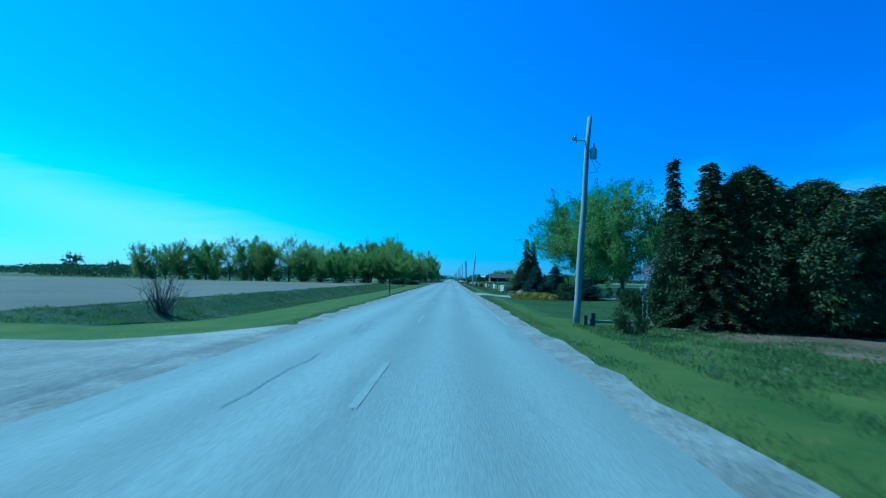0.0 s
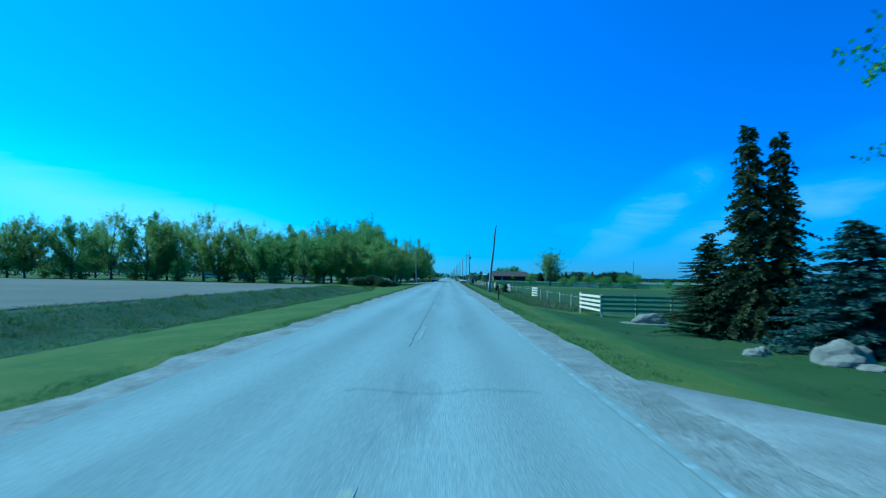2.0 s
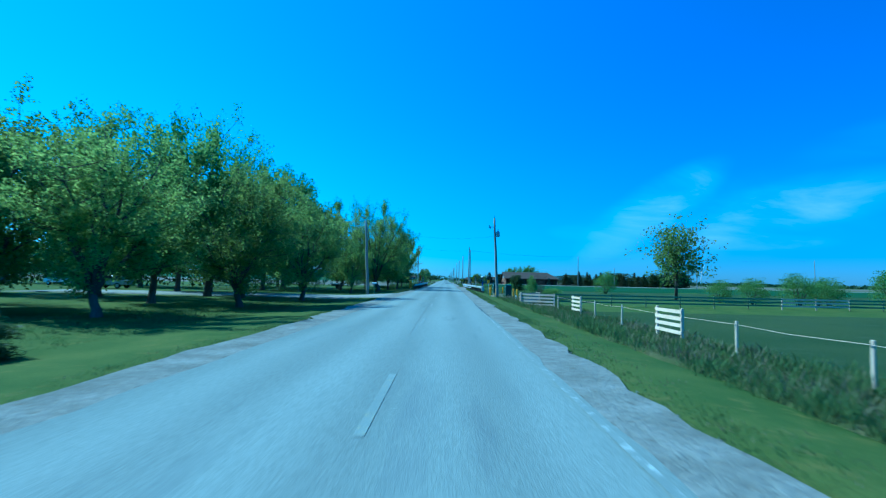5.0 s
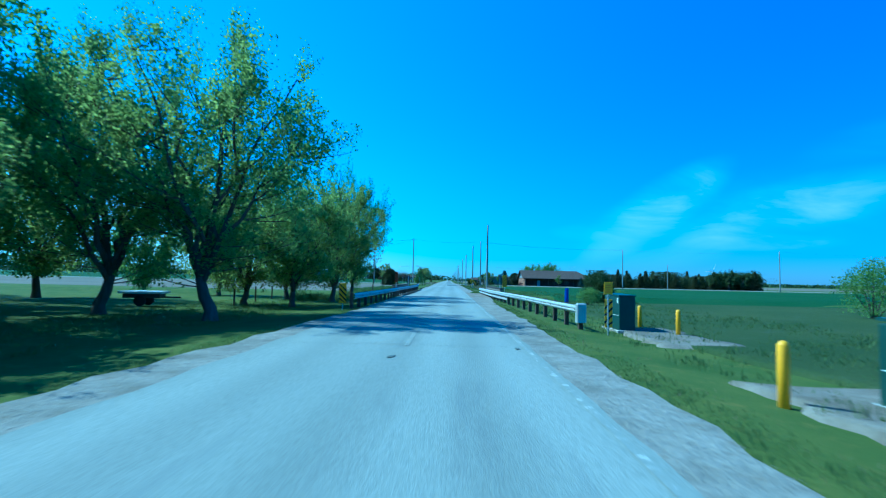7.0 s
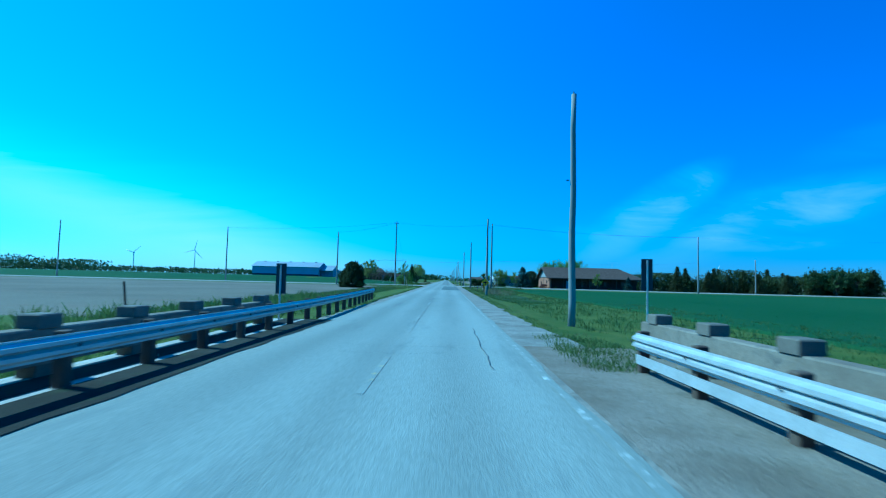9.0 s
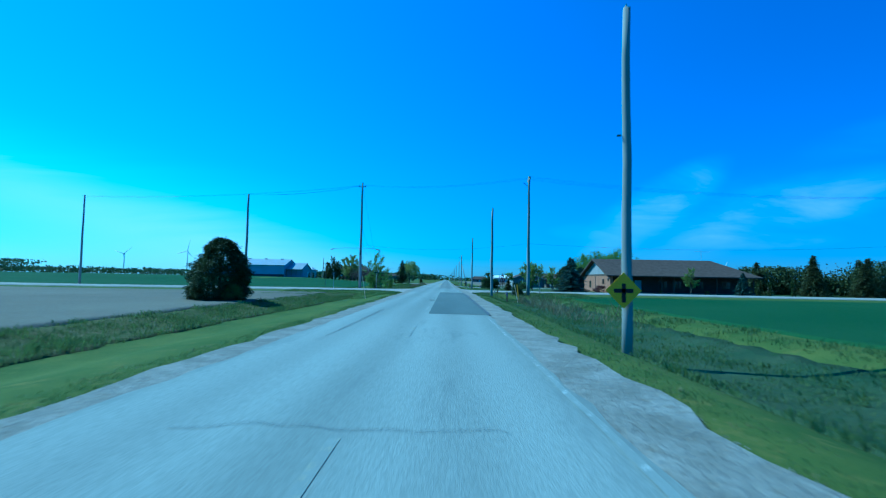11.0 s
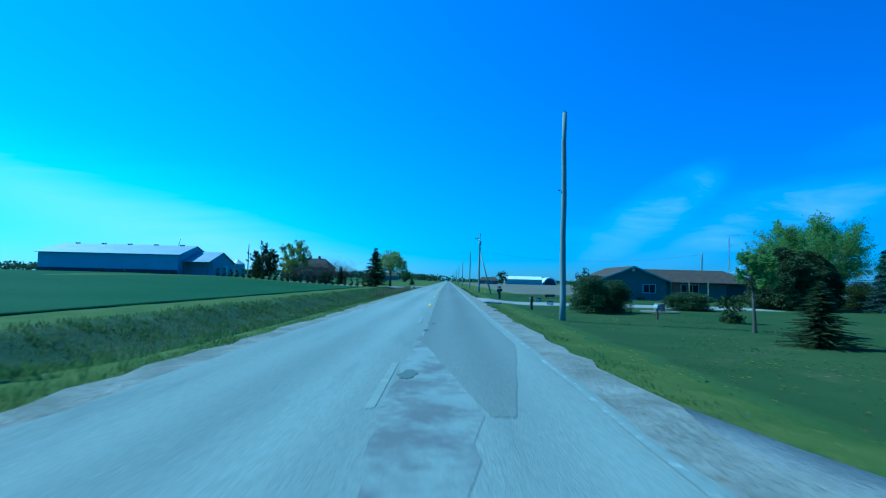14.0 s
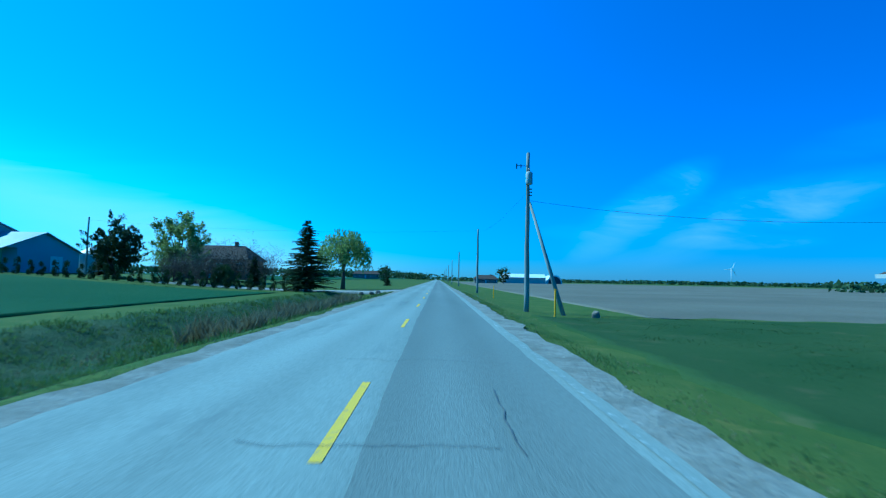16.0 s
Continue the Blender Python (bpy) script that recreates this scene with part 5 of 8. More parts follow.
# paddock's far side
put("thin_tree", "thin_tree", 28.7, 198.8, "slender half-leafed tree beyond the paddock", "tree", 1.0)
for x, y, s in ((33, 190, 1.1), (36.5, 188, 1.3), (40, 190, 1.0), (45.5, 187, 1.5), (49, 189, 1.4), (42.5, 192, 1.2), (58, 190, 0.9), (31, 193, 1.0), (66, 196, 0.8)):
    put("hedgerow_bush", "shrub_loose", x, y, "green bush in the hedgerow beyond the paddock", "shrub", s, "hedgerow beyond the paddock")
put("roadside_bush", "shrub_loose", 8.9, 187.7, "thin leafy sapling in rough grass", "shrub", (0.4, 1.0))
put("roadside_bush", "shrub_loose", 27.0, 221.5, "tall loose bush at the wheat field's edge", "shrub", (1.3, 1.5))
put("roadside_bush", "shrub_loose", 11.5, 191.5, "low green bush in rough grass", "shrub", (1.0, 0.5))
put("bare_shrub", "bare_a", 10.1, 190.2, "leggy half-bare sapling in rough grass", "shrub", (0.6, 1.3))
put("roadside_bush", "shrub_big", 14.0, 237.0, "rounded green bush beyond the guard rail", "shrub", (1.0, 1.25))
put("roadside_bush", "shrub_loose", 12.0, 232.5, "low green bush beyond the guard rail", "shrub", (0.7, 0.6))
put("roadside_bush", "shrub_loose", 16.5, 239.5, "low green bush beyond the guard rail", "shrub", (0.8, 0.5))

# wooded lot: the roadside row, then the trees behind it
for x, y, k, s in ((-10.0, 210.8, "row_a", 1.0), (-16.0, 212.5, "row_a", 1.02), (-9.8, 221.5, "row_b", (0.88, 0.88)), (-9.0, 229.2, "row_c", (0.88, 1.0)),
                   (-8.8, 235.6, "row_b", (0.78, 1.12)), (-13.5, 223.0, "row_c", (0.95, 0.82)), (-13.5, 232.0, "row_b", (0.95, 0.88)), (-19.5, 204.0, "row_c", 1.15),
                   (-11.5, 176.0, "row_b", (0.9, 0.82)), (-12.5, 166.0, "row_c", (0.9, 0.82)), (-15.0, 157.0, "row_b", (0.95, 0.86)), (-11.8, 198.5, "row_b", (0.6, 0.66)), (-24.0, 187.0, "row_c", 1.1), (-17.5, 179.0, "row_b", 1.1)):
    put("roadside_maple", k, x, y, "tall leafy maple on the grass beside the road", "tree", s, "maples along the road")
lot = ((-93, 152, "lot_b", .78), (-87, 154, "lot_a", .80), (-81, 151, "lot_b", .85), (-75, 155, "lot_a", .9), (-69, 158, "lot_c", .92), (-63, 160, "lot_a", 1.05),
       (-57, 157, "lot_b", .85), (-51, 160, "lot_c", .95), (-46, 156, "lot_b", (.95, .76)), (-41, 161, "lot_c", (1.05, .78)), (-36, 157, "lot_a", (.95, .72)), (-31, 163, "lot_c", (.88, .74)),
       (-26, 160, "lot_a", (.86, .74)), (-21, 158, "lot_b", (.80, .74)), (-19, 168, "lot_a", .9), (-24.6, 203.5, "lot_b", 1.25), (-25.2, 214, "lot_a", 1.35),
       (-28, 176, "lot_b", 1.05), (-21, 180, "lot_c", 1.05), (-38, 178, "lot_a", 1.0), (-50, 176, "lot_b", 1.0), (-66, 178, "lot_a", 1.0), (-82, 172, "lot_b", .9),
       (-30, 192, "lot_a", 1.1), (-42, 205, "lot_b", 1.0), (-34, 217, "lot_a", 1.1), (-30, 226, "lot_b", 1.05), (-44, 228, "lot_c", 1.0), (-56, 215, "lot_a", 1.0),
       (-22, 238, "lot_b", .75), (-34, 246, "lot_a", .8))
for x, y, k, s in lot:
    put("lot_tree", k, x, y, "tall leafy tree in the wooded farm lot", "tree", s, "trees of the wooded lot")
for x, y, s in ((-11.5, 142.5, (1.1, 0.55)), (-13.4, 144.0, (1.2, 0.8)), (-15.6, 143.0, (1.1, 0.62)), (-10.4, 145.8, (0.8, 0.4))):
    put("dark_shrub", "shrub_big", x, y, "dark green shrub at the ditch's end", "shrub", s, "shrubs at the ditch's end")
for i in range(12):
    x = -21 - i * 6.3
    put("understorey_shrub", "shrub_tall", x, 156 + 4 * math.sin(i * 2.1), "leafy green shrub under the lot's trees", "shrub", (0.9 + 0.3 * ((i * 7) % 5) / 5, 0.45 + 0.25 * ((i * 3) % 4) / 4), "shrubs under the lot's trees")

# by the crossing
put("cedar_tree", "mass_a", -16.9, 336.0, "dense dark red cedar on the field's edge", "tree", (1.06, 0.73))
put("roadside_bush", "shrub_loose", -15.6, 335.0, "low green bush beside the red cedar", "shrub", (0.6, 0.5))
put("tall_shrub", "shrub_tall", -11.7, 384.0, "tall loose yellow-green shrub at the crossing", "shrub", (0.95, 1.0))
put("tall_shrub", "shrub_tall", -9.9, 387.0, "small loose yellow-green shrub at the crossing", "shrub", (0.5, 0.62))
put("blue_spruce", "spruce_blue", 21.0, 381.8, "full blue-green spruce in front of the brick house", "tree", (1.3, 1.28))
put("young_tree", "vase", 15.4, 386.8, "young tree with upright spring shoots", "tree", 1.0, "young lawn trees")
put("dark_tree", "mass_b", 30.5, 425.0, "dark rounded evergreen behind the young trees", "tree", (1.1, 0.9))
put("dark_tree", "mass_a", 34.6, 427.0, "dark rounded evergreen behind the young trees", "tree", (1.1, 0.85))
put("dark_shrub", "shrub_big", 9.3, 361.2, "dark leggy shrub among the culvert stones", "shrub", (0.55, 0.5))
put("young_tree", "young", 20.0, 392.5, "young tree with a thin staked trunk", "tree", 0.9, "young lawn trees")
put("young_tree", "young_lean", 12.9, 399.7, "young tree with a thin bare trunk on the lawn", "tree", 1.0, "young lawn trees")
put("young_tree", "young", 42.0, 384.5, "young tree in front of the brick house", "tree", 0.9, "young lawn trees")
put("small_pine", "spruce_full", 12.2, 394.9, "small full dark pine on the lawn", "shrub", (0.33, 0.25))
put("small_cedar", "bush_small", 15.0, 405.3, "dark low shrub on the lawn", "shrub", (1.1, 1.4))
put("round_bush", "shrub_big", 9.2, 411.6, "large rounded dark green bush on the lawn", "shrub", (0.95, 1.0))
put("round_bush", "shrub_big", 11.2, 413.0, "large rounded dark green bush on the lawn", "shrub", (0.85, 0.9))
put("clipped_hedge", "shrub_big", 18.9, 418.5, "low mounded hedge behind the well", "shrub", (1.35, 0.6))
put("big_tree", "maple_b", 50.0, 448.0, "large dark green tree beside the ranch house", "tree", (1.0, 0.92))
put("spruce_tree", "spruce_a", 56.0, 444.0, "dark spruce beyond the ranch house", "tree", 1.0)
put("spruce_tree", "spruce_a", 46.5, 442.0, "dark spruce beside the ranch house", "tree", (1.2, 0.75))
put("cedar_tree", "cedar_col", 34.0, 431.0, "narrow dark cedar near the ranch house", "tree", (1.6, 1.9))
put("cedar_tree", "cedar_big", 40.0, 428.0, "dark cedar near the ranch house", "tree", (0.7, 0.6))
put("house_tree", "maple_b", 39.5, 434.0, "tall green tree behind the brick house", "tree", (0.85, 0.80))
put("house_tree", "spruce_blue", 38.0, 421.5, "full green spruce beside the brick house", "tree", (1.15, 1.25))
put("small_tree", "red_young", 15.6, 436.6, "small reddish-purple tree on the lawn", "tree", (0.8, 0.68))
put("flower_patch", "golden", 13.2, 435.0, "low plants in a small flower bed", "shrub", (0.6, 0.5))
put("flower_patch", "bush_small", 14.0, 435.2, "low dark plants in a small flower bed", "shrub", (0.7, 0.3))
for x, y, s in ((31.0, 386.8, 0.7), (33.5, 387.2, 0.6), (38.0, 387.2, 0.55), (46.0, 387.0, 0.6)):
    put("foundation_shrub", "bush_small", x, y, "low clipped shrub against the brick wall", "shrub", s, "shrubs along the brick house")
put("red_shrub", "red_bush", 28.4, 390.5, "low spreading purple-red shrub before the brick gable", "shrub", (1.0, 1.0))
put("blue_spruce", "spruce_blue", 50.0, 383.0, "full green spruce before the brick house's end", "tree", (0.7, 0.85))
for x in (53.0, 55.0, 59.0):
    put("column_cedar", "cedar_col", x, 384.0, "narrow columnar cedar before the brick house", "shrub", (0.8, 1.2), "columnar cedars")
put("foundation_shrub", "bush_small", 24.0, 441.9, "low shrub against the ranch house", "shrub", (0.9, 0.5))

# farm across the wheat field
put("big_spruce", "spruce_full", -17.2, 497.3, "big dark full spruce by the farm lane", "tree", (1.05, 1.02))
put("willow_tree", "willow_a", -15.6, 514.0, "yellow-green weeping willow by the farm lane", "tree", 1.0)
put("poplar_tree", "poplar", -40.0, 510.3, "upright yellow-green tree by the farmhouse", "tree", (1.25, 0.95))
put("pine_tree", "pine", -45.8, 503.9, "dark irregular pine by the farmhouse", "tree", 1.0)
put("spruce_tree", "spruce_a", -49.0, 507.0, "dark spruce by the farmhouse", "tree", (1.2, 0.75))
put("bare_tree", "bare_b", -30.5, 508.0, "budding bare tree by the farmhouse", "tree", (1.25, 1.1))
put("farm_shrub", "bare_a", -34.5, 503.5, "twiggy budding shrub before the farmhouse", "shrub", (2.0, 1.5))
put("farm_shrub", "bare_a", -38.0, 503.0, "twiggy budding shrub before the farmhouse", "shrub", (1.9, 1.3))
put("farm_shrub", "shrub_big", -30.5, 503.5, "dark shrub before the farmhouse", "shrub", (1.1, 1.2))
put("bare_tree", "bare_b", -33.5, 505.5, "budding bare tree by the farmhouse", "tree", (1.1, 0.95))
put("bare_tree", "bare_b", -36.5, 502.2, "budding bare tree by the farmhouse", "tree", (0.9, 0.75))
put("bare_tree", "bare_b", -32.3, 501.6, "budding bare tree by the farmhouse", "tree", (0.9, 0.7))
put("bare_tree", "bare_b", -27.0, 511.0, "budding bare tree by the farmhouse", "tree", (1.0, 1.0))
put("spruce_tree", "spruce_a", -27.5, 507.5, "small dark spruce by the farmhouse", "tree", (0.8, 0.62))
put("spruce_tree", "spruce_a", -13.0, 560.0, "small dark spruce far along the road", "tree", (0.6, 0.35))
for i in range(25):
    f = i / 24
    x, y = -53 + 34.5 * f, 494.3 + 3.4 * f + 0.2 * math.sin(i * 3.3)
    put("hedge_cedar", "cedar_col", x, y, "small pointed cedar in a planted row", "shrub", (0.85, 0.88 + 0.10 * math.sin(i * 1.7)), "row of hedge cedars")
for i in range(11):
    put("hedge_cedar", "cedar_col", -64 - i * 5.5, 494.5 + 0.4 * math.sin(i), "small dark cedar in front of the barn", "shrub", (0.7, 0.4), "cedars before the barn")

# distant woods
rngw = np.random.default_rng(77)


def woods(name, x0, y0, x1, y1, h, depth, n, size, label, mat="far_wood"):
    t = rngw.uniform(0, 1, n)
    prof = np.array([0.72 + 0.42 * noise.noise((q * (abs(x1 - x0) + abs(y1 - y0)) / 14.0, x0 * 0.1, 2.0)) for q in t])
    x = x0 + (x1 - x0) * t + rngw.normal(0, 1, n) * depth
    y = y0 + (y1 - y0) * t + rngw.normal(0, 1, n) * depth
    z = hz(x, y) + h * prof * rngw.uniform(0, 1, n) ** 0.7
    me = quad_mesh(name, leaf_quads(np.stack([x, y, z], 1), size, rngw, 0.6, 0.7), M[mat])
    return tagged(new(name, me), label, "woods", "", "stuff")


for i in range(24):
    f = i / 23
    put("belt_spruce", "spruce_b", 62 + 55 * f + 1.2 * math.sin(i * 5.1), 399 + 9 * math.sin(i * 2.3) - 14 * f, "dark spruce in the windbreak belt", "tree",
        (1.0, 0.72 + 0.12 * math.sin(i * 3.7)), "spruce windbreak")
woods("windbreak", 60, 404, 118, 388, 7.0, 2.6, 34000, 0.42, "dense dark windbreak of spruce and cedar", "dark_cedar")
for i in range(10):
    put("belt_tree", "far_a", 100 + 16 * (i / 9), 382 + 3 * math.sin(i * 2.3), "rounded dark tree in the windbreak belt", "tree", (0.65, 0.60 + 0.06 * math.sin(i * 3.7)), "spruce windbreak")
woods("lot_thicket", -130, 216, -38, 211, 8.0, 2.6, 16000, 0.55, "dark leafy thicket behind the parked vehicles", "shrub")
woods("far_woods", -900, 760, -150, 900, 8, 12, 12000, 2.6, "hazy dark woods on the far horizon")
woods("far_woods", -420, 520, -220, 560, 9, 6, 9000, 1.3, "dark woods beyond the wheat field")
woods("far_woods", -200, 1100, -14, 1250, 12, 14, 4000, 3.5, "hazy tree line far along the road")
woods("far_woods", 14, 1150, 400, 1400, 6, 14, 4000, 3.2, "hazy tree line far along the road")
woods("far_woods", 400, 1500, 2400, 1100, 9, 20, 9000, 6.0, "thin hazy tree line on the far horizon")
woods("far_woods", 150, 620, 260, 660, 5, 5, 900, 2.0, "low bushes far across the field")
woods("far_woods", -1300, 1000, -420, 420, 8, 14, 9000, 3.2, "thin hazy tree line on the far horizon")
woods("far_woods", -600, 250, -240, 330, 5.0, 6, 20000, 0.85, "tree line far across the tilled field")
woods("far_woods", -170, 205, -105, 175, 6, 4, 8000, 0.6, "trees beyond the tilled field")
woods("far_woods", 180, 260, 900, 420, 6, 6, 14000, 1.3, "low tree line far across the wheat field")
put("field_tree", "far_a", -200, 265, "lone rounded tree far across the field", "tree", 1.0)
put("field_tree", "far_a", -175, 262, "lone rounded tree far across the field", "tree", 0.7)
put("field_tree", "far_a", 34, 700, "lone rounded tree far along the road", "tree", 0.75)
put("field_tree", "far_a", -22, 640, "lone rounded tree far along the road", "tree", 0.6)

# ---- poles and lines ----


def pole_thing(x, y, top, r0, r1, label, mat="pole", dx=0.0, dy=0.0, cap=True):
    """A tapered wooden pole, a little crooked, leaning by dx, dy at its top."""
    ob = thing("utility_pole", label, "utility pole", x, y, None, 0, "utility poles")
    h = top - ob.matrix_world.translation.z
    b = Bld()
    n = 7
    pts = [(dx * i / n + 0.02 * math.sin(i * 2.0 + x), dy * i / n + 0.02 * math.cos(i * 1.7 + y), -0.5 + (h + 0.5) * i / n) for i in range(n + 1)]
    b.tube(pts, [r0 + (r1 - r0) * i / n for i in range(n + 1)], 12)
    part("pole", b.mesh("pole", M[mat], True), ob)
    return ob, h


def transformer(ob, x, y, z, r=0.24, h=0.75, at=(0.0, 0.0)):
    b = Bld()
    b.tube([(x, y, z), (x, y, z + 0.05), (x, y, z + h - 0.1), (x, y, z + h)], [r * 0.92, r, r, r * 0.7], 14)
    tank = part("transformer", b.mesh("transformer", M["tank"], True), ob, "grey steel transformer tank")
    c = Bld()
    c.tube([(x, y - 0.08, z + h), (x, y - 0.08, z + h + 0.22)], [0.05, 0.03], 8)
    part("bushing", c.mesh("bushing", M["porcelain"], True), tank, "brown porcelain bushing")
    for f in (0.3, 0.7):
        d = Bld()
        d.box(min(at[0], x) - 0.02, max(at[0], x) + 0.02, min(at[1], y) - 0.03, max(at[1], y) + 0.03, z + h * f, z + h * (f + 0.08))
        part("bracket", d.mesh("bracket", M["iron"]), ob)


def side_arm(ob, x1, z, drop=0.12):
    """A thin bracket to one side with an insulator and a cut-out at its end."""
    b = Bld()
    b.tube([(0, 0, z), (x1, 0, z + 0.02)], 0.025, 6)
    b.tube([(0, 0, z - 0.25), (x1 * 0.5, 0, z)], 0.014, 6)
    part("arm", b.mesh("arm", M["iron"]), ob)
    c = Bld()
    c.tube([(x1, 0, z - drop), (x1, 0, z + 0.16)], [0.06, 0.04], 8)
    c.tube([(x1 - 0.12, 0, z - 0.08), (x1 - 0.12, 0, z + 0.1)], [0.03, 0.03], 8)
    part("insulator", c.mesh("insulator", M["porcelain"], True), ob)


def wire(a, b, sag, r=0.006, name="power_line", label="thin dark cable strung between poles"):
    cu = bpy.data.curves.new(name, "CURVE")
    cu.dimensions = "3D"
    cu.bevel_depth = r
    cu.bevel_resolution = 1
    sp = cu.splines.new("POLY")
    n = 24
    sp.points.add(n)
    for i in range(n + 1):
        t = i / n
        p = Vector(a).lerp(Vector(b), t)
        sp.points[i].co = (p.x, p.y, p.z - sag * 4 * t * (1 - t), 1)
    cu.materials.append(M["wire"])
    dg = bpy.data.objects.new("tmp", cu)
    scene.collection.objects.link(dg)
    me = bpy.data.meshes.new_from_object(dg.evaluated_get(bpy.context.evaluated_depsgraph_get()))
    bpy.data.objects.remove(dg)
    return tagged(new(name, me), label, "cable", "overhead cables")


ob, h = pole_thing(5.93, 23.4, 9.5, 0.17, 0.11, "grey weathered pole with a small transformer", dx=0.75, dy=0.6)
transformer(ob, 0.92, 0.48, h - 2.05, 0.17, 0.5, (0.60, 0.48))
side_arm(ob, -0.05, h - 1.2)
for loop, rr in (([(0.6, 0.5, h - 1.2), (-0.1, 0.5, h - 1.15)], 0.025), ([(0.9, 0.5, h - 2.0), (1.25, 0.5, h - 2.35), (1.05, 0.5, h - 2.6)], 0.015),
                 ([(0.85, 0.5, h - 2.1), (1.1, 0.45, h - 2.7), (0.75, 0.4, h - 2.75)], 0.012)):
    b = Bld()
    b.tube(loop, rr, 6)
    part("service_loop", b.mesh("service_loop", M["wire"]), ob, "looped black service cable")
pole_thing(5.12, 120.9, 8.4, 0.18, 0.10, "bare grey pole leaning over the verge", "pole", dx=0.72, dy=-1.0)
ob, h = pole_thing(5.75, 191.6, 8.6, 0.17, 0.11, "leaning grey-brown pole with a transformer", "pole", dx=-0.45, dy=0.4)
transformer(ob, -0.02, 0.33, h - 2.1, 0.2, 0.62, (-0.34, 0.32))
b = Bld()
b.tube([(-0.4, 0.3, h - 1.0), (-1.05, 0.3, h - 1.0)], 0.025, 6)
b.tube([(-1.0, 0.3, h - 1.15), (-1.0, 0.3, h - 0.8)], 0.045, 6)
b.tube([(-0.88, 0.3, h - 1.2), (-0.88, 0.3, h - 0.9)], 0.03, 6)
part("cutout_arm", b.mesh("cutout_arm", M["iron"]), ob)
b = Bld()
b.tube([(-0.42, 0.36, h), (-0.42, 0.36, h + 0.3)], 0.03, 6)
part("insulator", b.mesh("insulator", M["porcelain"]), ob)
pole_thing(-8.6, 191.6, 8.0, 0.17, 0.12, "grey pole standing on the lawn's edge", dx=-0.45)
wire((-9.05, 191.6, 7.7), (5.4, 191.9, 6.6), 0.9)
for x, y, top, lab in ((5.8, 265.0, 9.9, "tall straight grey pole beside the bridge"), (5.8, 312.3, 10.0, "tall grey pole with a yellow warning sign"),
                       (5.6, 356.1, 9.95, "tall straight grey pole at the crossing"), (5.62, 403.4, 10.3, "tall straight grey pole on the lawn's edge"),
                       (5.3, 506.0, 9.0, "grey pole along the tilled field"), (5.3, 572.0, 9.2, "grey pole far along the road"),
                       (5.3, 640.0, 9.4, "grey pole far along the road"), (5.3, 710.0, 9.4, "grey pole far along the road"),
                       (5.3, 790.0, 9.4, "grey pole far along the road"), (5.3, 880.0, 9.4, "grey pole far along the road")):
    ob, h = pole_thing(x, y, top, 0.165, 0.115, lab)
    b = Bld()
    b.tube([(0, 0, h), (0, 0, h + 0.12)], [0.035, 0.025], 6)
    part("insulator", b.mesh("insulator", M["porcelain"]), ob)
    c = Bld()
    c.tube([(-0.16, 0, h * 0.62), (-0.28, 0, h * 0.62)], 0.03, 6)
    part("cable_clamp", c.mesh("cable_clamp", M["iron"]), ob)
# pole with a brace by the tilled field
ob, h = pole_thing(5.05, 463.4, 9.6, 0.17, 0.11, "grey pole with a transformer and a leaning brace", "pole")
b = Bld()
b.tube([(2.05, -1.8, -0.8), (0.12, -0.05, h * 0.68)], [0.14, 0.09], 10)
part("brace", b.mesh("brace", M["pole"], True), ob, "slanting wooden push brace")
transformer(ob, 0.02, -0.34, h - 2.05, 0.22, 0.78)
b = Bld()
b.tube([(0, -0.1, h - 0.85), (-0.75, -0.1, h - 0.85)], 0.022, 6)
b.tube([(-0.72, -0.1, h - 1.05), (-0.72, -0.1, h - 0.72)], 0.045, 6)
b.tube([(-0.45, -0.1, h - 1.0), (-0.45, -0.1, h - 0.75)], 0.03, 6)
part("cutout_arm", b.mesh("cutout_arm", M["iron"]), ob)
for k in range(3):
    c = Bld()
    c.tube([(0.1, -0.1, h - 2.3 - 0.2 * k), (0.25, -0.1, h - 2.3 - 0.2 * k)], 0.04, 6)
    part("insulator", c.mesh("insulator", M["porcelain"]), ob)
wire((5.1, 463.4, 6.6), (39.2, 457.4, 6.6), 1.35, 0.010)
wire((5.0, 463.4, 7.1), (5.3, 506.0, 8.6), 0.6)
wire((5.3, 506.0, 8.8), (-49.8, 504.5, 9.0), 0.8)
pole_thing(39.2, 457.4, 6.9, 0.14, 0.10, "short grey pole behind the ranch house")
pole_thing(-50.1, 504.5, 9.4, 0.15, 0.10, "grey pole beside the farm buildings")
# crossing poles
ob, h = pole_thing(10.65, 361.4, 14.9, 0.22, 0.14, "tall grey pole with a crossarm and braces")
b = Bld()
b.box(-0.06, 0.06, -1.15, 1.15, h - 0.55, h - 0.42)
arm = part("crossarm", b.mesh("crossarm", M["pole"]), ob)
for yy in (-1.05, -0.4, 0.4, 1.05):
    c = Bld()
    c.tube([(0, yy, h - 0.42), (0, yy, h - 0.2)], [0.05, 0.035], 7)
    part("insulator", c.mesh("insulator", M["porcelain"]), arm)
b = Bld()
b.tube([(0.05, -0.9, h - 0.5), (0.1, 0, h - 1.2)], 0.02, 5).tube([(0.05, 0.9, h - 0.5), (0.1, 0, h - 1.2)], 0.02, 5)
b.tube([(-0.1, 0, h - 1.3), (-0.75, -0.3, h - 0.9)], 0.03, 6)
part("arm_brace", b.mesh("arm_brace", M["iron"]), ob)
ob, h = pole_thing(-13.3, 377.6, 16.8, 0.23, 0.14, "very tall grey pole with two street lamp arms")
b = Bld()
b.box(-0.55, 0.6, -0.05, 0.05, h - 0.75, h - 0.62)
arm = part("crossarm", b.mesh("crossarm", M["pole"]), ob)
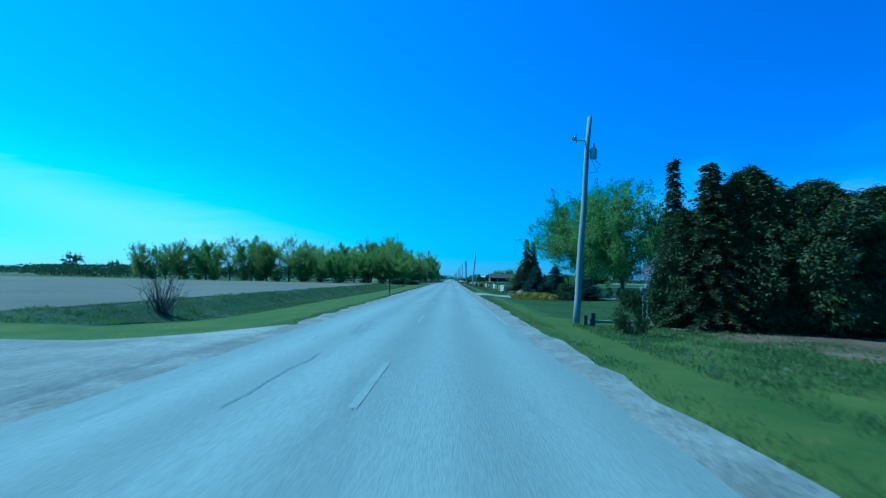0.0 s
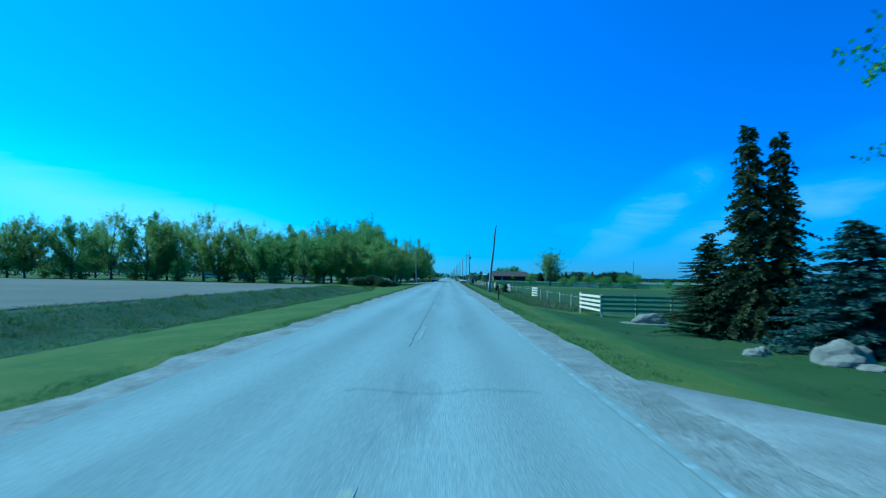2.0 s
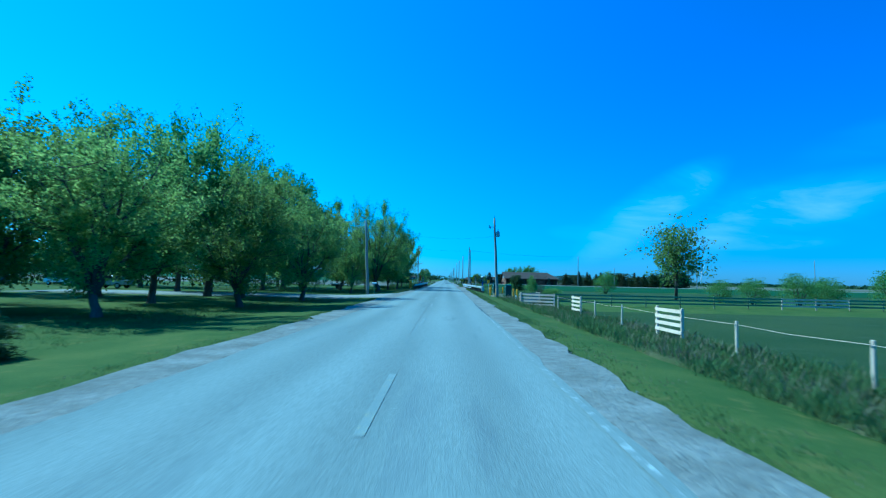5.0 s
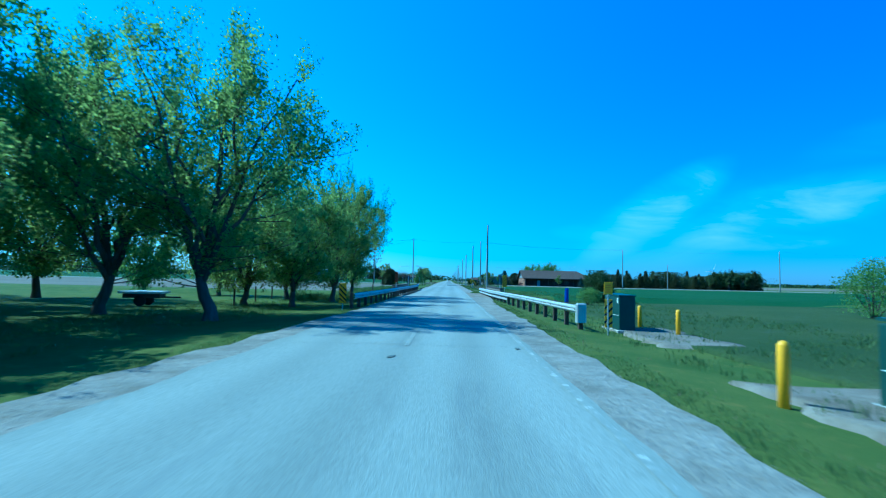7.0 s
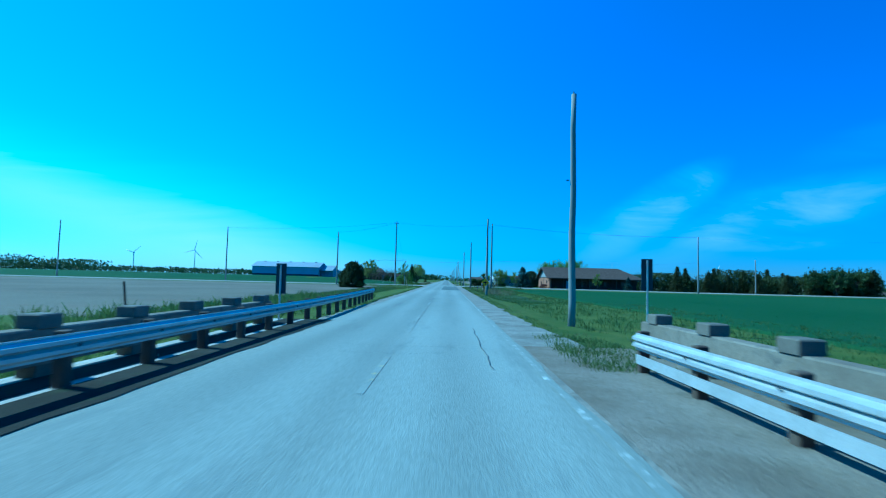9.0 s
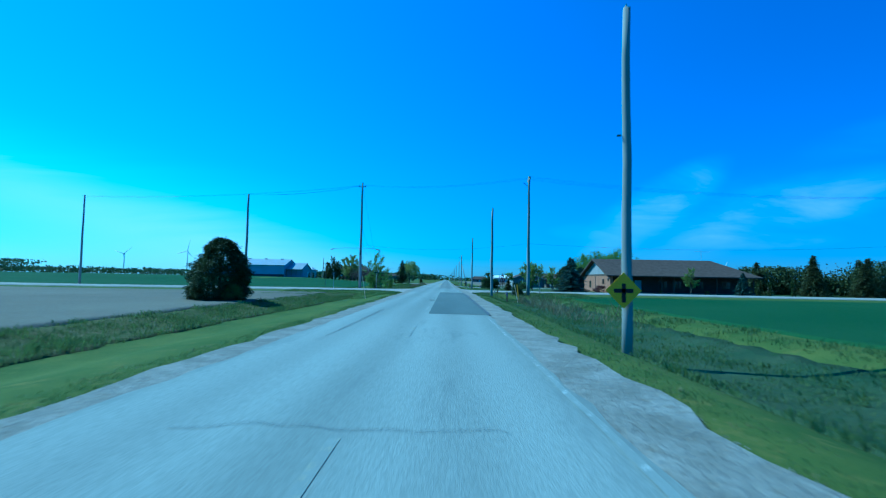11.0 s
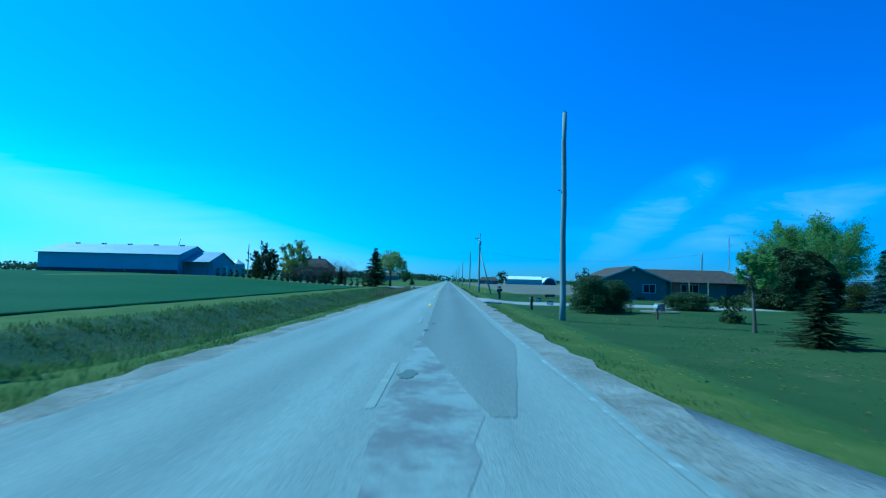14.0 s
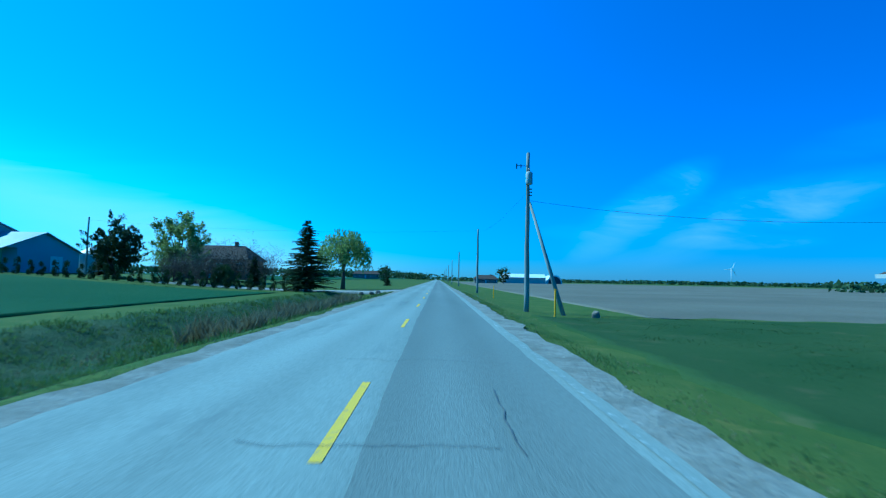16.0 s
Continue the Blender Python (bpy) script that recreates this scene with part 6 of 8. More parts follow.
for xx in (-0.45, 0.0, 0.52):
    c = Bld()
    c.tube([(xx, 0, h - 0.62), (xx, 0, h - 0.4)], [0.05, 0.035], 7)
    part("insulator", c.mesh("insulator", M["porcelain"]), arm)
for sgn, ln in ((-1, 4.6), (1, 2.3)):
    b = Bld()
    b.tube([(0, -0.1, 6.35), (sgn * ln * 0.5, 0.5, 6.42), (sgn * ln, 1.1, 6.3)], 0.022, 6)
    am = part("lamp_arm", b.mesh("lamp_arm", M["iron"]), ob)
    c = Bld()
    c.tube([(sgn * (ln - 0.08), 1.1, 6.26), (sgn * (ln + 0.18), 1.14, 6.22), (sgn * (ln + 0.52), 1.2, 6.20)], [0.05, 0.10, 0.04], 8)
    part("lamp_head", c.mesh("lamp_head", M["tank"], True), am, "grey cobra-head lamp")
b = Bld()
b.tube([(0.02, -0.26, 5.3), (0.02, -0.26, 6.0)], 0.10, 10)
part("meter_can", b.mesh("meter_can", M["iron"]), ob)
pole_thing(-25.4, 362.3, 12.2, 0.18, 0.12, "grey pole beside the gravel side road")
pole_thing(-58.8, 379.0, 14.3, 0.19, 0.12, "tall grey pole along the side road")
pole_thing(-105.0, 380.0, 15.2, 0.19, 0.12, "tall grey pole along the side road")
pole_thing(-152.0, 380.0, 15.2, 0.19, 0.12, "tall grey pole along the side road")
for x, top in ((58.5, 13.0), (111.0, 13.5), (163.0, 13.5), (215.0, 13.5), (270.0, 13.5)):
    pole_thing(x, 361.5, top, 0.19, 0.12, "tall grey pole along the side road")
pole_thing(78.0, 372.0, 8.5, 0.15, 0.11, "short grey pole along the side road")
for k, (yy, zz) in enumerate(((-1.05, 0), (-0.4, 0), (0.4, 0), (1.05, 0))):
    wire((10.65, 361.4 + yy, 14.65), (58.5, 361.5 + yy * 0.6, 12.9), 0.8)
for k, (xx, yy) in enumerate(((-0.45, -0.6), (0.0, 0.0), (0.52, 0.6))):
    wire((-13.3 + xx, 377.6, 16.4), (10.65, 361.4 + yy, 14.65), 0.7)
    wire((-13.3 + xx, 377.6, 16.4), (-25.4 + yy * 0.3, 362.3, 12.1), 0.5)
    wire((-13.3 + xx, 377.6, 16.3), (-58.8, 379.0 + yy, 14.1), 0.7)
wire((10.65, 361.4, 6.3), (58.5, 361.5, 6.9), 0.7, 0.010)
wire((10.65, 361.4, 6.3), (-13.3, 377.6, 6.9), 0.8, 0.009)
for dx, top in ((0.0, 15.9), (0.25, 9.5), (0.4, 7.0), (0.55, 5.2)):
    wire((-13.2, 377.7, top), (-10.4 + dx * 0.3, 380.8 + dx * 0.8, -0.1), 0.0, 0.009, "guy_wire", "taut guy wire from the tall pole")
wire((58.5, 361.5, 12.8), (111.0, 361.5, 13.3), 0.8)
wire((111.0, 361.5, 13.3), (163.0, 361.5, 13.3), 0.8)

# ---- fences ----


def fence_thing(name, label, x, y):
    return thing(name, label, "fence", x, y, 0.0)


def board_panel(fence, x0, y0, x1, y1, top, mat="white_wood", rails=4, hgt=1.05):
    """One bay of a fence: two posts and boards between them, as parts of the fence."""
    zb = hz1((x0 + x1) / 2, (y0 + y1) / 2)
    o = fence.matrix_world.translation
    local = pose(x0 - o.x, y0 - o.y, zb, 0, 0, math.degrees(math.atan2(y1 - y0, x1 - x0)))
    ln = math.hypot(x1 - x0, y1 - y0)
    t = top - zb
    for xx in (0.0, ln):
        b = Bld()
        b.box(xx - 0.05, xx + 0.05, 0.028, 0.128, -0.3, t + 0.04, 0.012)
        part("post", b.mesh("post", M[mat]), fence).matrix_basis = local
    for k in range(rails):
        z = t - 0.03 - k * (hgt / rails) * 1.02
        b = Bld()
        dz = 0.012 * math.sin(k * 3 + x0)
        b.slab([(-0.06, 0, z - 0.14), (ln + 0.06, 0, z - 0.14 + dz), (ln + 0.06, 0, z + dz), (-0.06, 0, z)], (0, 0.025, 0))
        part("board", b.mesh("board", M[mat]), fence).matrix_basis = local


cross = fence_thing("paddock_fence", "weathered grey four-board fence across the paddock", 9.0, 85.0)
for i in range(11):
    board_panel(cross, 9.0 + 2.1 * i, 85.05, 9.0 + 2.1 * (i + 1), 85.0, 0.70, "grey_wood")
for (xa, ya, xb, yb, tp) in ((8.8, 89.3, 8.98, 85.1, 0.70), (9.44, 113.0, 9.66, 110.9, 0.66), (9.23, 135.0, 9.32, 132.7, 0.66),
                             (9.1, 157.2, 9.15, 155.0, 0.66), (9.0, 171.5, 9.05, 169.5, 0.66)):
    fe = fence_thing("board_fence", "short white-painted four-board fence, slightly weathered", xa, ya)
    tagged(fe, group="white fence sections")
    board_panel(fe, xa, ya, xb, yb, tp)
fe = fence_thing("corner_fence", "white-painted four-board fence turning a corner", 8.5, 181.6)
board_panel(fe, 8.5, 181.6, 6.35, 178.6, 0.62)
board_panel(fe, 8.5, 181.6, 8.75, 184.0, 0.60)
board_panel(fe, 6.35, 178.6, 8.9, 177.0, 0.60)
fe = fence_thing("paddock_fence", "weathered grey three-board fence at the paddock's end", 8.9, 182.0)
for i in range(13):
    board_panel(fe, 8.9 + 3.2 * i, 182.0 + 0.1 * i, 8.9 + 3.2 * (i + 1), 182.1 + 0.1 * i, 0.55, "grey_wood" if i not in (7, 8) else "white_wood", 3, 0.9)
rope = fence_thing("rope_fence", "thin white posts with a pale rope beside the pasture", 8.9, 89.3)
prev = None
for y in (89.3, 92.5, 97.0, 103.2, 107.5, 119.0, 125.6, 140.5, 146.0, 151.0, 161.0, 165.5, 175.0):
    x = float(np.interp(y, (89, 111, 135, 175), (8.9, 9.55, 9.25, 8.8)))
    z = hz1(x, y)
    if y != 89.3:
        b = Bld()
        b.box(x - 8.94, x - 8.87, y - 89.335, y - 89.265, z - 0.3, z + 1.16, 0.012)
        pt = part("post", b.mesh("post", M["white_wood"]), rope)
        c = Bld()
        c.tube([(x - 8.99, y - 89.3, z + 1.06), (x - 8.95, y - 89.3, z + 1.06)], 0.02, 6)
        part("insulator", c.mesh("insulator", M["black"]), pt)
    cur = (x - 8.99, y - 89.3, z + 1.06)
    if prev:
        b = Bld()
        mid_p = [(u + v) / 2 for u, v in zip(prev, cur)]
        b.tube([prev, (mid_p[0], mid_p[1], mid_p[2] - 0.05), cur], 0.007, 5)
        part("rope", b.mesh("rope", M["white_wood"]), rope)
    prev = cur

# ---- roadside furniture ----


def simple_post(name, label, cat, x, y, r, h, mat, tilt=0.0, cap=None, group="", sq=False):
    ob = thing(name, label, cat, x, y, None, 0, group)
    b = Bld()
    tx = math.sin(radians(tilt)) * h
    if sq:
        b.slab([(-r, -r, -0.3), (r, -r, -0.3), (r, r, -0.3), (-r, r, -0.3)], (tx, 0, h + 0.3))
    else:
        b.tube([(0, 0, -0.3), (tx * 0.5, 0, h * 0.5), (tx, 0, h)], r, 10)
    part("post", b.mesh("post", M[mat]), ob)
    if cap:
        c = Bld()
        c.tube([(tx, 0, h * cap[1]), (tx * 1.0, 0, h + 0.004)], r * 1.08, 10)
        part("band", c.mesh("band", M[cap[0]]), ob)
    return ob


def mailbox(x, y, h, rz, label, mat="black", post="post_wood", w=0.2, ln=0.5):
    ob = thing("mailbox", label, "mailbox", x, y, None, rz)
    b = Bld()
    b.box(-0.05, 0.05, -0.05, 0.05, -0.3, h - 0.22, 0.01)
    part("post", b.mesh("post", M[post]), ob)
    c = Bld()
    c.box(-0.045, 0.045, -ln * 0.55, ln * 0.55, h - 0.24, h - 0.20)
    part("shelf", c.mesh("shelf", M[post]), ob)
    d = Bld()
    prof = [(-w / 2, h - 0.2)] + [(-math.cos(t) * w / 2, h - 0.1 + math.sin(t) * 0.1) for t in np.linspace(0, math.pi, 9)] + [(w / 2, h - 0.2)]
    d.slab([(p[0], -ln / 2, p[1]) for p in prof], (0, ln, 0))
    body = part("box", d.mesh("box", M[mat]), ob)
    e = Bld()
    e.slab([(p[0] * 1.04, -ln / 2 - 0.012, p[1]) for p in prof], (0, 0.02, 0))
    part("door", e.mesh("door", M[mat]), body)
    f = Bld()
    f.box(w / 2 + 0.003, w / 2 + 0.012, -0.1, -0.06, h - 0.12, h + 0.06)
    part("flag", f.mesh("flag", M["red"]), body, "small red flag")
    return ob


mailbox(-6.5, 55.2, 1.35, 0, "dark metal mailbox on a thin post in grass", "black", "post_wood", 0.24, 0.45)
mailbox(-8.2, 193.6, 1.30, 90, "white mailbox on a grey post by the drive", "white", "grey_wood", 0.26, 0.5)
ob = thing("mailbox", "dark mailbox on a stout post under a green plate", "mailbox", 5.3, 431.4)
b = Bld()
b.box(-0.12, 0.12, -0.10, 0.10, -0.3, 0.86, 0.02)
part("post", b.mesh("post", M["post_wood"]), ob)
b = Bld()
b.slab([(-0.12, -0.09, 0.62), (-0.12, -0.09, 0.87), (-0.26, -0.09, 0.87), (-0.22, -0.09, 0.78)], (0, 0.18, 0))
part("bracket", b.mesh("bracket", M["post_wood"]), ob)
b = Bld()
pr = [(-0.11, 0.87)] + [(-math.cos(t) * 0.11, 1.02 + math.sin(t) * 0.11) for t in np.linspace(0, math.pi, 9)] + [(0.11, 0.87)]
b.slab([(-0.27, p[0], p[1]) for p in pr], (0.52, 0, 0))
box = part("box", b.mesh("box", M["black"]), ob, "black arched mailbox")
b = Bld()
b.slab([(-0.285, p[0] * 1.05, p[1]) for p in pr], (0.014, 0, 0))
part("door", b.mesh("door", M["tank"]), box, "grey mailbox door")
for k in range(3):
    b = Bld()
    b.box(-0.12 + 0.06 * k, -0.08 + 0.06 * k, -0.1165, -0.111, 0.97, 1.02)
    part("marking", b.mesh("marking", M["white"]), box, "small pale mark")
b = Bld()
b.box(-0.36, -0.29, -0.08, 0.08, 0.84, 1.0, 0.01)
part("paper_tube", b.mesh("paper_tube", M["tank"]), ob, "grey newspaper holder")
b = Bld()
b.box(-0.02, 0.02, -0.015, 0.015, 1.12, 1.22)
part("plate_stem", b.mesh("plate_stem", M["iron"]), ob)
b = Bld()
b.box(-0.2, 0.18, -0.02, 0.0, 1.2, 1.36)
plate = part("plate", b.mesh("plate", M["green_box"]), ob, "dark green plate")
b = Bld()
b.box(-0.14, 0.12, -0.026, -0.021, 1.26, 1.31)
part("bar", b.mesh("bar", M["tank"]), plate, "pale bar")
ob = thing("driveway_post", "stout dark post with a small white plate", "post", 5.65, 413.0)
b = Bld()
b.box(-0.09, 0.09, -0.09, 0.09, -0.3, 0.95, 0.02)
part("post", b.mesh("post", M["post_wood"]), ob)
b = Bld()
b.box(-0.115, -0.095, -0.04, 0.04, 0.74, 0.82)
part("plate", b.mesh("plate", M["white"]), ob, "small white plate")
simple_post("marker_post", "short dark wooden marker post on the verge", "post", 3.85, 95.0, 0.05, 0.95, "post_wood", 0, None, "", True)
simple_post("marker_post", "short dark wooden post on the verge", "post", 5.85, 21.4, 0.07, 0.45, "post_wood", sq=True)
ob = thing("low_barrier", "low weathered timber rail on stub posts", "fence", 6.15, 21.4, None, 8)
for xx in (0.0, 2.0):
    b = Bld()
    b.box(xx - 0.10, xx + 0.10, -0.08, 0.08, -0.3, 0.58, 0.02)
    part("post", b.mesh("post", M["post_wood"]), ob)
b = Bld()
b.box(0.1, 2.2, -0.05, 0.05, 0.14, 0.26, 0.02)
part("rail", b.mesh("rail", M["grey_wood"]), ob)
ob = thing("meter_pedestal", "grey electric meter box on two pipes", "meter box", 10.6, 27.4)
for xx in (-0.12, 0.12):
    b = Bld()
    b.tube([(xx, 0, -0.3), (xx, 0, 1.35)], 0.035, 8)
    part("pipe", b.mesh("pipe", M["steel"]), ob)
b = Bld()
b.box(-0.26, 0.18, -0.12, 0.06, 1.25, 1.65, 0.02).box(0.02, 0.3, -0.06, 0.1, 1.5, 1.85, 0.02)
part("cabinet", b.mesh("cabinet", M["tank"]), ob)
mailbox(8.0, 54.2, 0.95, 90, "small dark box on a post by the driveway", "black", "post_wood", 0.12, 0.18)


def boulder(x, y, rx, ry, h, seed, label):
    ob = thing("boulder", label, "boulder", x, y)
    bm = bmesh.new()
    bmesh.ops.create_icosphere(bm, subdivisions=3, radius=1.0)
    for v in bm.verts:
        k = 1 + 0.28 * noise.noise(v.co * 1.3 + Vector((seed, 0, 0))) + 0.08 * noise.noise(v.co * 4 + Vector((seed, 5, 0)))
        v.co = Vector((v.co.x * rx * k, v.co.y * ry * k, (v.co.z * 0.9 + 0.35) * h * 0.75 * k))
    me = bpy.data.meshes.new("boulder")
    bm.to_mesh(me)
    bm.free()
    me.materials.append(M["stone"])
    part("stone", me, ob)


boulder(9.3, 66.8, 0.66, 0.55, 0.62, 1.0, "large pale fieldstone beside the driveway")
boulder(8.0, 68.2, 0.26, 0.22, 0.24, 2.0, "flat grey fieldstone in the grass")
boulder(8.5, 68.6, 0.2, 0.2, 0.26, 3.0, "rounded grey fieldstone in the grass")
boulder(9.4, 66.0, 0.35, 0.3, 0.16, 4.0, "small pale fieldstone in the grass")
boulder(10.3, 81.2, 0.82, 0.55, 0.56, 5.0, "large grey fieldstone in a ring of gravel")
boulder(8.5, 53.6, 0.16, 0.16, 0.4, 6.0, "small white stone by the junipers")
for i in range(9):
    boulder(8.6 + 0.7 * math.sin(i * 2.2), 362.0 + 0.4 * math.cos(i * 3.1), 0.12, 0.11, 0.14, 10.0 + i, "pale riprap stone at the culvert")
for i in range(7):
    boulder(-9.0 + 1.4 * math.sin(i * 2.2), 497.8 + 0.8 * math.cos(i * 3.1), 0.3, 0.25, 0.35, 30.0 + i, "pale riprap stone at the farm culvert")


def cabinet(x, y, wx, wy, h, label):
    ob = thing("transformer_cabinet", label, "utility box", x, y)
    b = Bld()
    b.box(-wx / 2 - 0.1, wx / 2 + 0.1, -wy / 2 - 0.1, wy / 2 + 0.1, -0.2, 0.06, 0.02)
    part("pad", b.mesh("pad", M["concrete"]), ob, "pale concrete pad")
    b = Bld()
    b.box(-wx / 2, wx / 2, -wy / 2, wy / 2, 0.06, h, 0.02)
    body = part("body", b.mesh("body", M["green_box"]), ob)
    b = Bld()
    b.slab([(-wx / 2 - 0.02, -wy / 2 - 0.02, h), (wx / 2 + 0.02, -wy / 2 - 0.02, h), (wx / 2 + 0.02, wy / 2 + 0.02, h + 0.05), (-wx / 2 - 0.02, wy / 2 + 0.02, h + 0.05)], (0, 0, 0.05))
    part("lid", b.mesh("lid", M["green_box"]), body)
    b = Bld()
    b.box(-wx / 2 - 0.012, -wx / 2 - 0.004, -wy / 2 + 0.08, wy / 2 - 0.08, h * 0.45, h * 0.46)
    b.box(-wx / 2 - 0.02, -wx / 2 - 0.004, -wy / 2 + 0.10, -wy / 2 + 0.22, h * 0.80, h * 0.95)
    part("label_plate", b.mesh("label_plate", M["white"]), body, "white warning plate")
    b = Bld()
    b.box(-wx / 2 - 0.03, -wx / 2, wy * 0.1, wy * 0.16, h * 0.35, h * 0.5)
    part("handle", b.mesh("handle", M["iron"]), body)


cabinet(7.52, 196.7, 0.66, 1.4, 1.36, "dark green steel transformer cabinet on a pad")
cabinet(7.32, 210.4, 0.64, 1.9, 1.40, "dark green steel transformer cabinet on a pad")
for x, y in ((8.5, 211.3), (8.82, 208.3), (5.4, 197.0), (5.9, 194.7), (8.2, 193.7), (8.3, 197.6)):
    ob = thing("bollard", "yellow steel bollard with a rounded top", "bollard", x, y, None, 0, "yellow bollards")
    b = Bld()
    b.tube([(0, 0, -0.3), (0, 0, 0.9), (0, 0, 0.95), (0, 0, 0.98)], [0.085, 0.085, 0.065, 0.02], 14)
    part("pipe", b.mesh("pipe", M["yellow"], True), ob)
simple_post("cable_marker", "blue plastic cable marker post", "post", 5.56, 212.3, 0.09, 1.55, "blue_post")
simple_post("cable_marker", "short grey plastic cable marker", "post", 7.1, 186.6, 0.06, 0.5, "white")
simple_post("old_post", "dark leaning wooden post in grass", "post", 7.6, 186.4, 0.05, 0.85, "post_wood", 9, sq=True)
simple_post("cable_marker", "thin white marker stake in grass", "post", 9.6, 189.0, 0.02, 0.75, "white")
# yellow notice on a post
ob = thing("notice_sign", "small yellow notice on a thin post", "sign", 6.1, 208.0)
b = Bld()
b.tube([(0, 0, -0.3), (0, 0, 1.9)], 0.03, 8)
part("post", b.mesh("post", M["steel"]), ob)
b = Bld()
b.box(-0.16, 0.16, -0.045, -0.03, 1.45, 1.9, 0.01)
plate = part("plate", b.mesh("plate", M["yellow"]), ob)
b = Bld()
for k, w in enumerate((0.10, 0.12, 0.09, 0.11)):
    b.box(-w, w, -0.05, -0.046, 1.76 - k * 0.08, 1.79 - k * 0.08)
part("writing_bars", b.mesh("writing_bars", M["orange"]), plate)


def hazard_marker(x, y, top, slope, rz, label, w=0.40, h=1.1, back=False, face="yellow"):
    """A striped hazard board on a post; slope: +1 stripes fall to the left."""
    ob = thing("hazard_marker", label, "road sign", x, y, None, rz, "bridge hazard markers")
    z = top - ob.matrix_world.translation.z
    b = Bld()
    b.tube([(0, 0.05, -0.3), (0, 0.05, z - 0.05)], 0.035, 8)
    part("post", b.mesh("post", M["steel"]), ob)
    b = Bld()
    b.box(-w / 2, w / 2, 0.0, 0.012, z - h, z, 0.004)
    board = part("board", b.mesh("board", M["barn_dark" if back else face]), ob)
    n = 0 if back else 4
    for k in range(n):
        zc = z - h + (k + 0.45) * h / n
        s = 0.11
        pts = [(-w / 2, -0.005, zc - s - slope * w * 0.5 * -1), (w / 2, -0.005, zc - s + slope * w * 0.5 * -1),
               (w / 2, -0.005, zc + slope * w * 0.5 * -1), (-w / 2, -0.005, zc - slope * w * 0.5 * -1)]
        pts = [(p[0], p[1], min(max(p[2], z - h + 0.005), z - 0.005)) for p in pts]
        c = Bld()
        c.slab(pts, (0, 0.004, 0))
        part("stripe", c.mesh("stripe", M["black"]), board, "black diagonal stripe")


hazard_marker(6.5, 209.2, 0.98, -1, 0, "yellow and black striped hazard board, low", 0.3)
hazard_marker(5.35, 236.4, 2.15, -1, 0, "yellow and black striped bridge hazard board")
hazard_marker(7.3, 260.6, 2.5, 1, 180, "dark bare back of a bridge hazard board", back=True)
hazard_marker(-5.7, 217.3, 1.3, 1, 0, "yellow and black striped bridge hazard board")
hazard_marker(-5.35, 242.4, 2.35, 1, 0, "faded orange and black striped hazard board", 0.31, face="faded_orange")
hazard_marker(-5.6, 261.5, 2.05, 1, 172, "dark bare back of a leaning hazard board", back=True)
simple_post("leaning_stake", "weathered wooden post leaning behind the guard rail", "post", -7.4, 239.0, 0.05, 1.75, "post_wood", 6)
simple_post("leaning_stake", "thin dark leaning stake on the bridge edge", "post", -8.6, 257.5, 0.03, 1.6, "post_wood", -7)

# guard rails


def guard_rail(name, pts, top, side, label, lower=False):
    """A steel beam rail along pts with posts behind; side: +1 when the road lies towards -x."""
    ob = thing(name, label, "guard rail", pts[0][0], pts[0][1], 0.0)
    o = Vector((pts[0][0], pts[0][1], 0))
    prof = [(0.0, 0.0), (0.0, -0.03), (0.07, -0.07), (0.07, -0.12), (0.0, -0.155), (0.07, -0.19), (0.07, -0.24), (0.0, -0.28), (0.0, -0.31)]
    P, u = [], 0.0
    line = [Vector((p[0], p[1], 0)) for p in pts]
    samples = []
    for a, bq in zip(line, line[1:]):
        n = max(1, int((bq - a).length / 1.9))
        samples += [a.lerp(bq, i / n) for i in range(n)]
    samples.append(line[-1])
    v, f = [], []
    m = len(prof)
    for s in samples:
        for dx, dz in prof:
            q = s - o
            v.append((q.x - side * dx, q.y, top + dz))
    for s in samples:
        for dx, dz in prof:
            q = s - o
            v.append((q.x - side * dx + side * 0.012, q.y, top + dz))
    k = len(samples) * m
    for i in range(len(samples) - 1):
        for j in range(m - 1):
            a = i * m + j
            f.append((a, a + 1, a + m + 1, a + m))
            f.append((k + a, k + a + m, k + a + m + 1, k + a + 1))
        a = i * m
        f.append((a, a + m, k + a + m, k + a))
        a = i * m + m - 1
        f.append((a, k + a, k + a + m, a + m))
    part("beam", mesh_of("beam", v, f, M["steel"], False), ob, "ribbed galvanised steel beam")
    if lower:
        lv, lf = [], []
        low = [s for s in samples if s.y > 226.0]
        for s in low:
            q = s - o
            lv += [(q.x, q.y, top - 0.56), (q.x + side * 0.03, q.y, top - 0.56), (q.x + side * 0.03, q.y, top - 0.40), (q.x, q.y, top - 0.40)]
        for i in range(len(low) - 1):
            for j in range(4):
                lf.append((i * 4 + j, i * 4 + (j + 1) % 4, i * 4 + 4 + (j + 1) % 4, i * 4 + 4 + j))
        lf += [(3, 2, 1, 0), tuple(len(lv) - 4 + j for j in range(4))]
        part("lower_channel", mesh_of("lower_channel", lv, lf, M["steel"]), ob, "lower galvanised channel rail")
    post = None
    for i, s in enumerate(samples):
        q = s - o
        zb = min(-0.1, hz1(s.x, s.y)) - 0.3
        b = Bld()
        b.box(q.x + side * 0.14 - 0.09, q.x + side * 0.14 + 0.09, q.y - 0.09, q.y + 0.09, max(zb, -1.2), top + 0.03, 0.015)
        pt = part("post", b.mesh("post", M["post_wood"]), ob, "square dark timber post")
        c = Bld()
        c.tube([(q.x - side * 0.075, q.y, top - 0.155), (q.x - side * 0.095, q.y, top - 0.155)], 0.025, 6)
        part("bolt", c.mesh("bolt", M["iron"]), pt)
    return ob


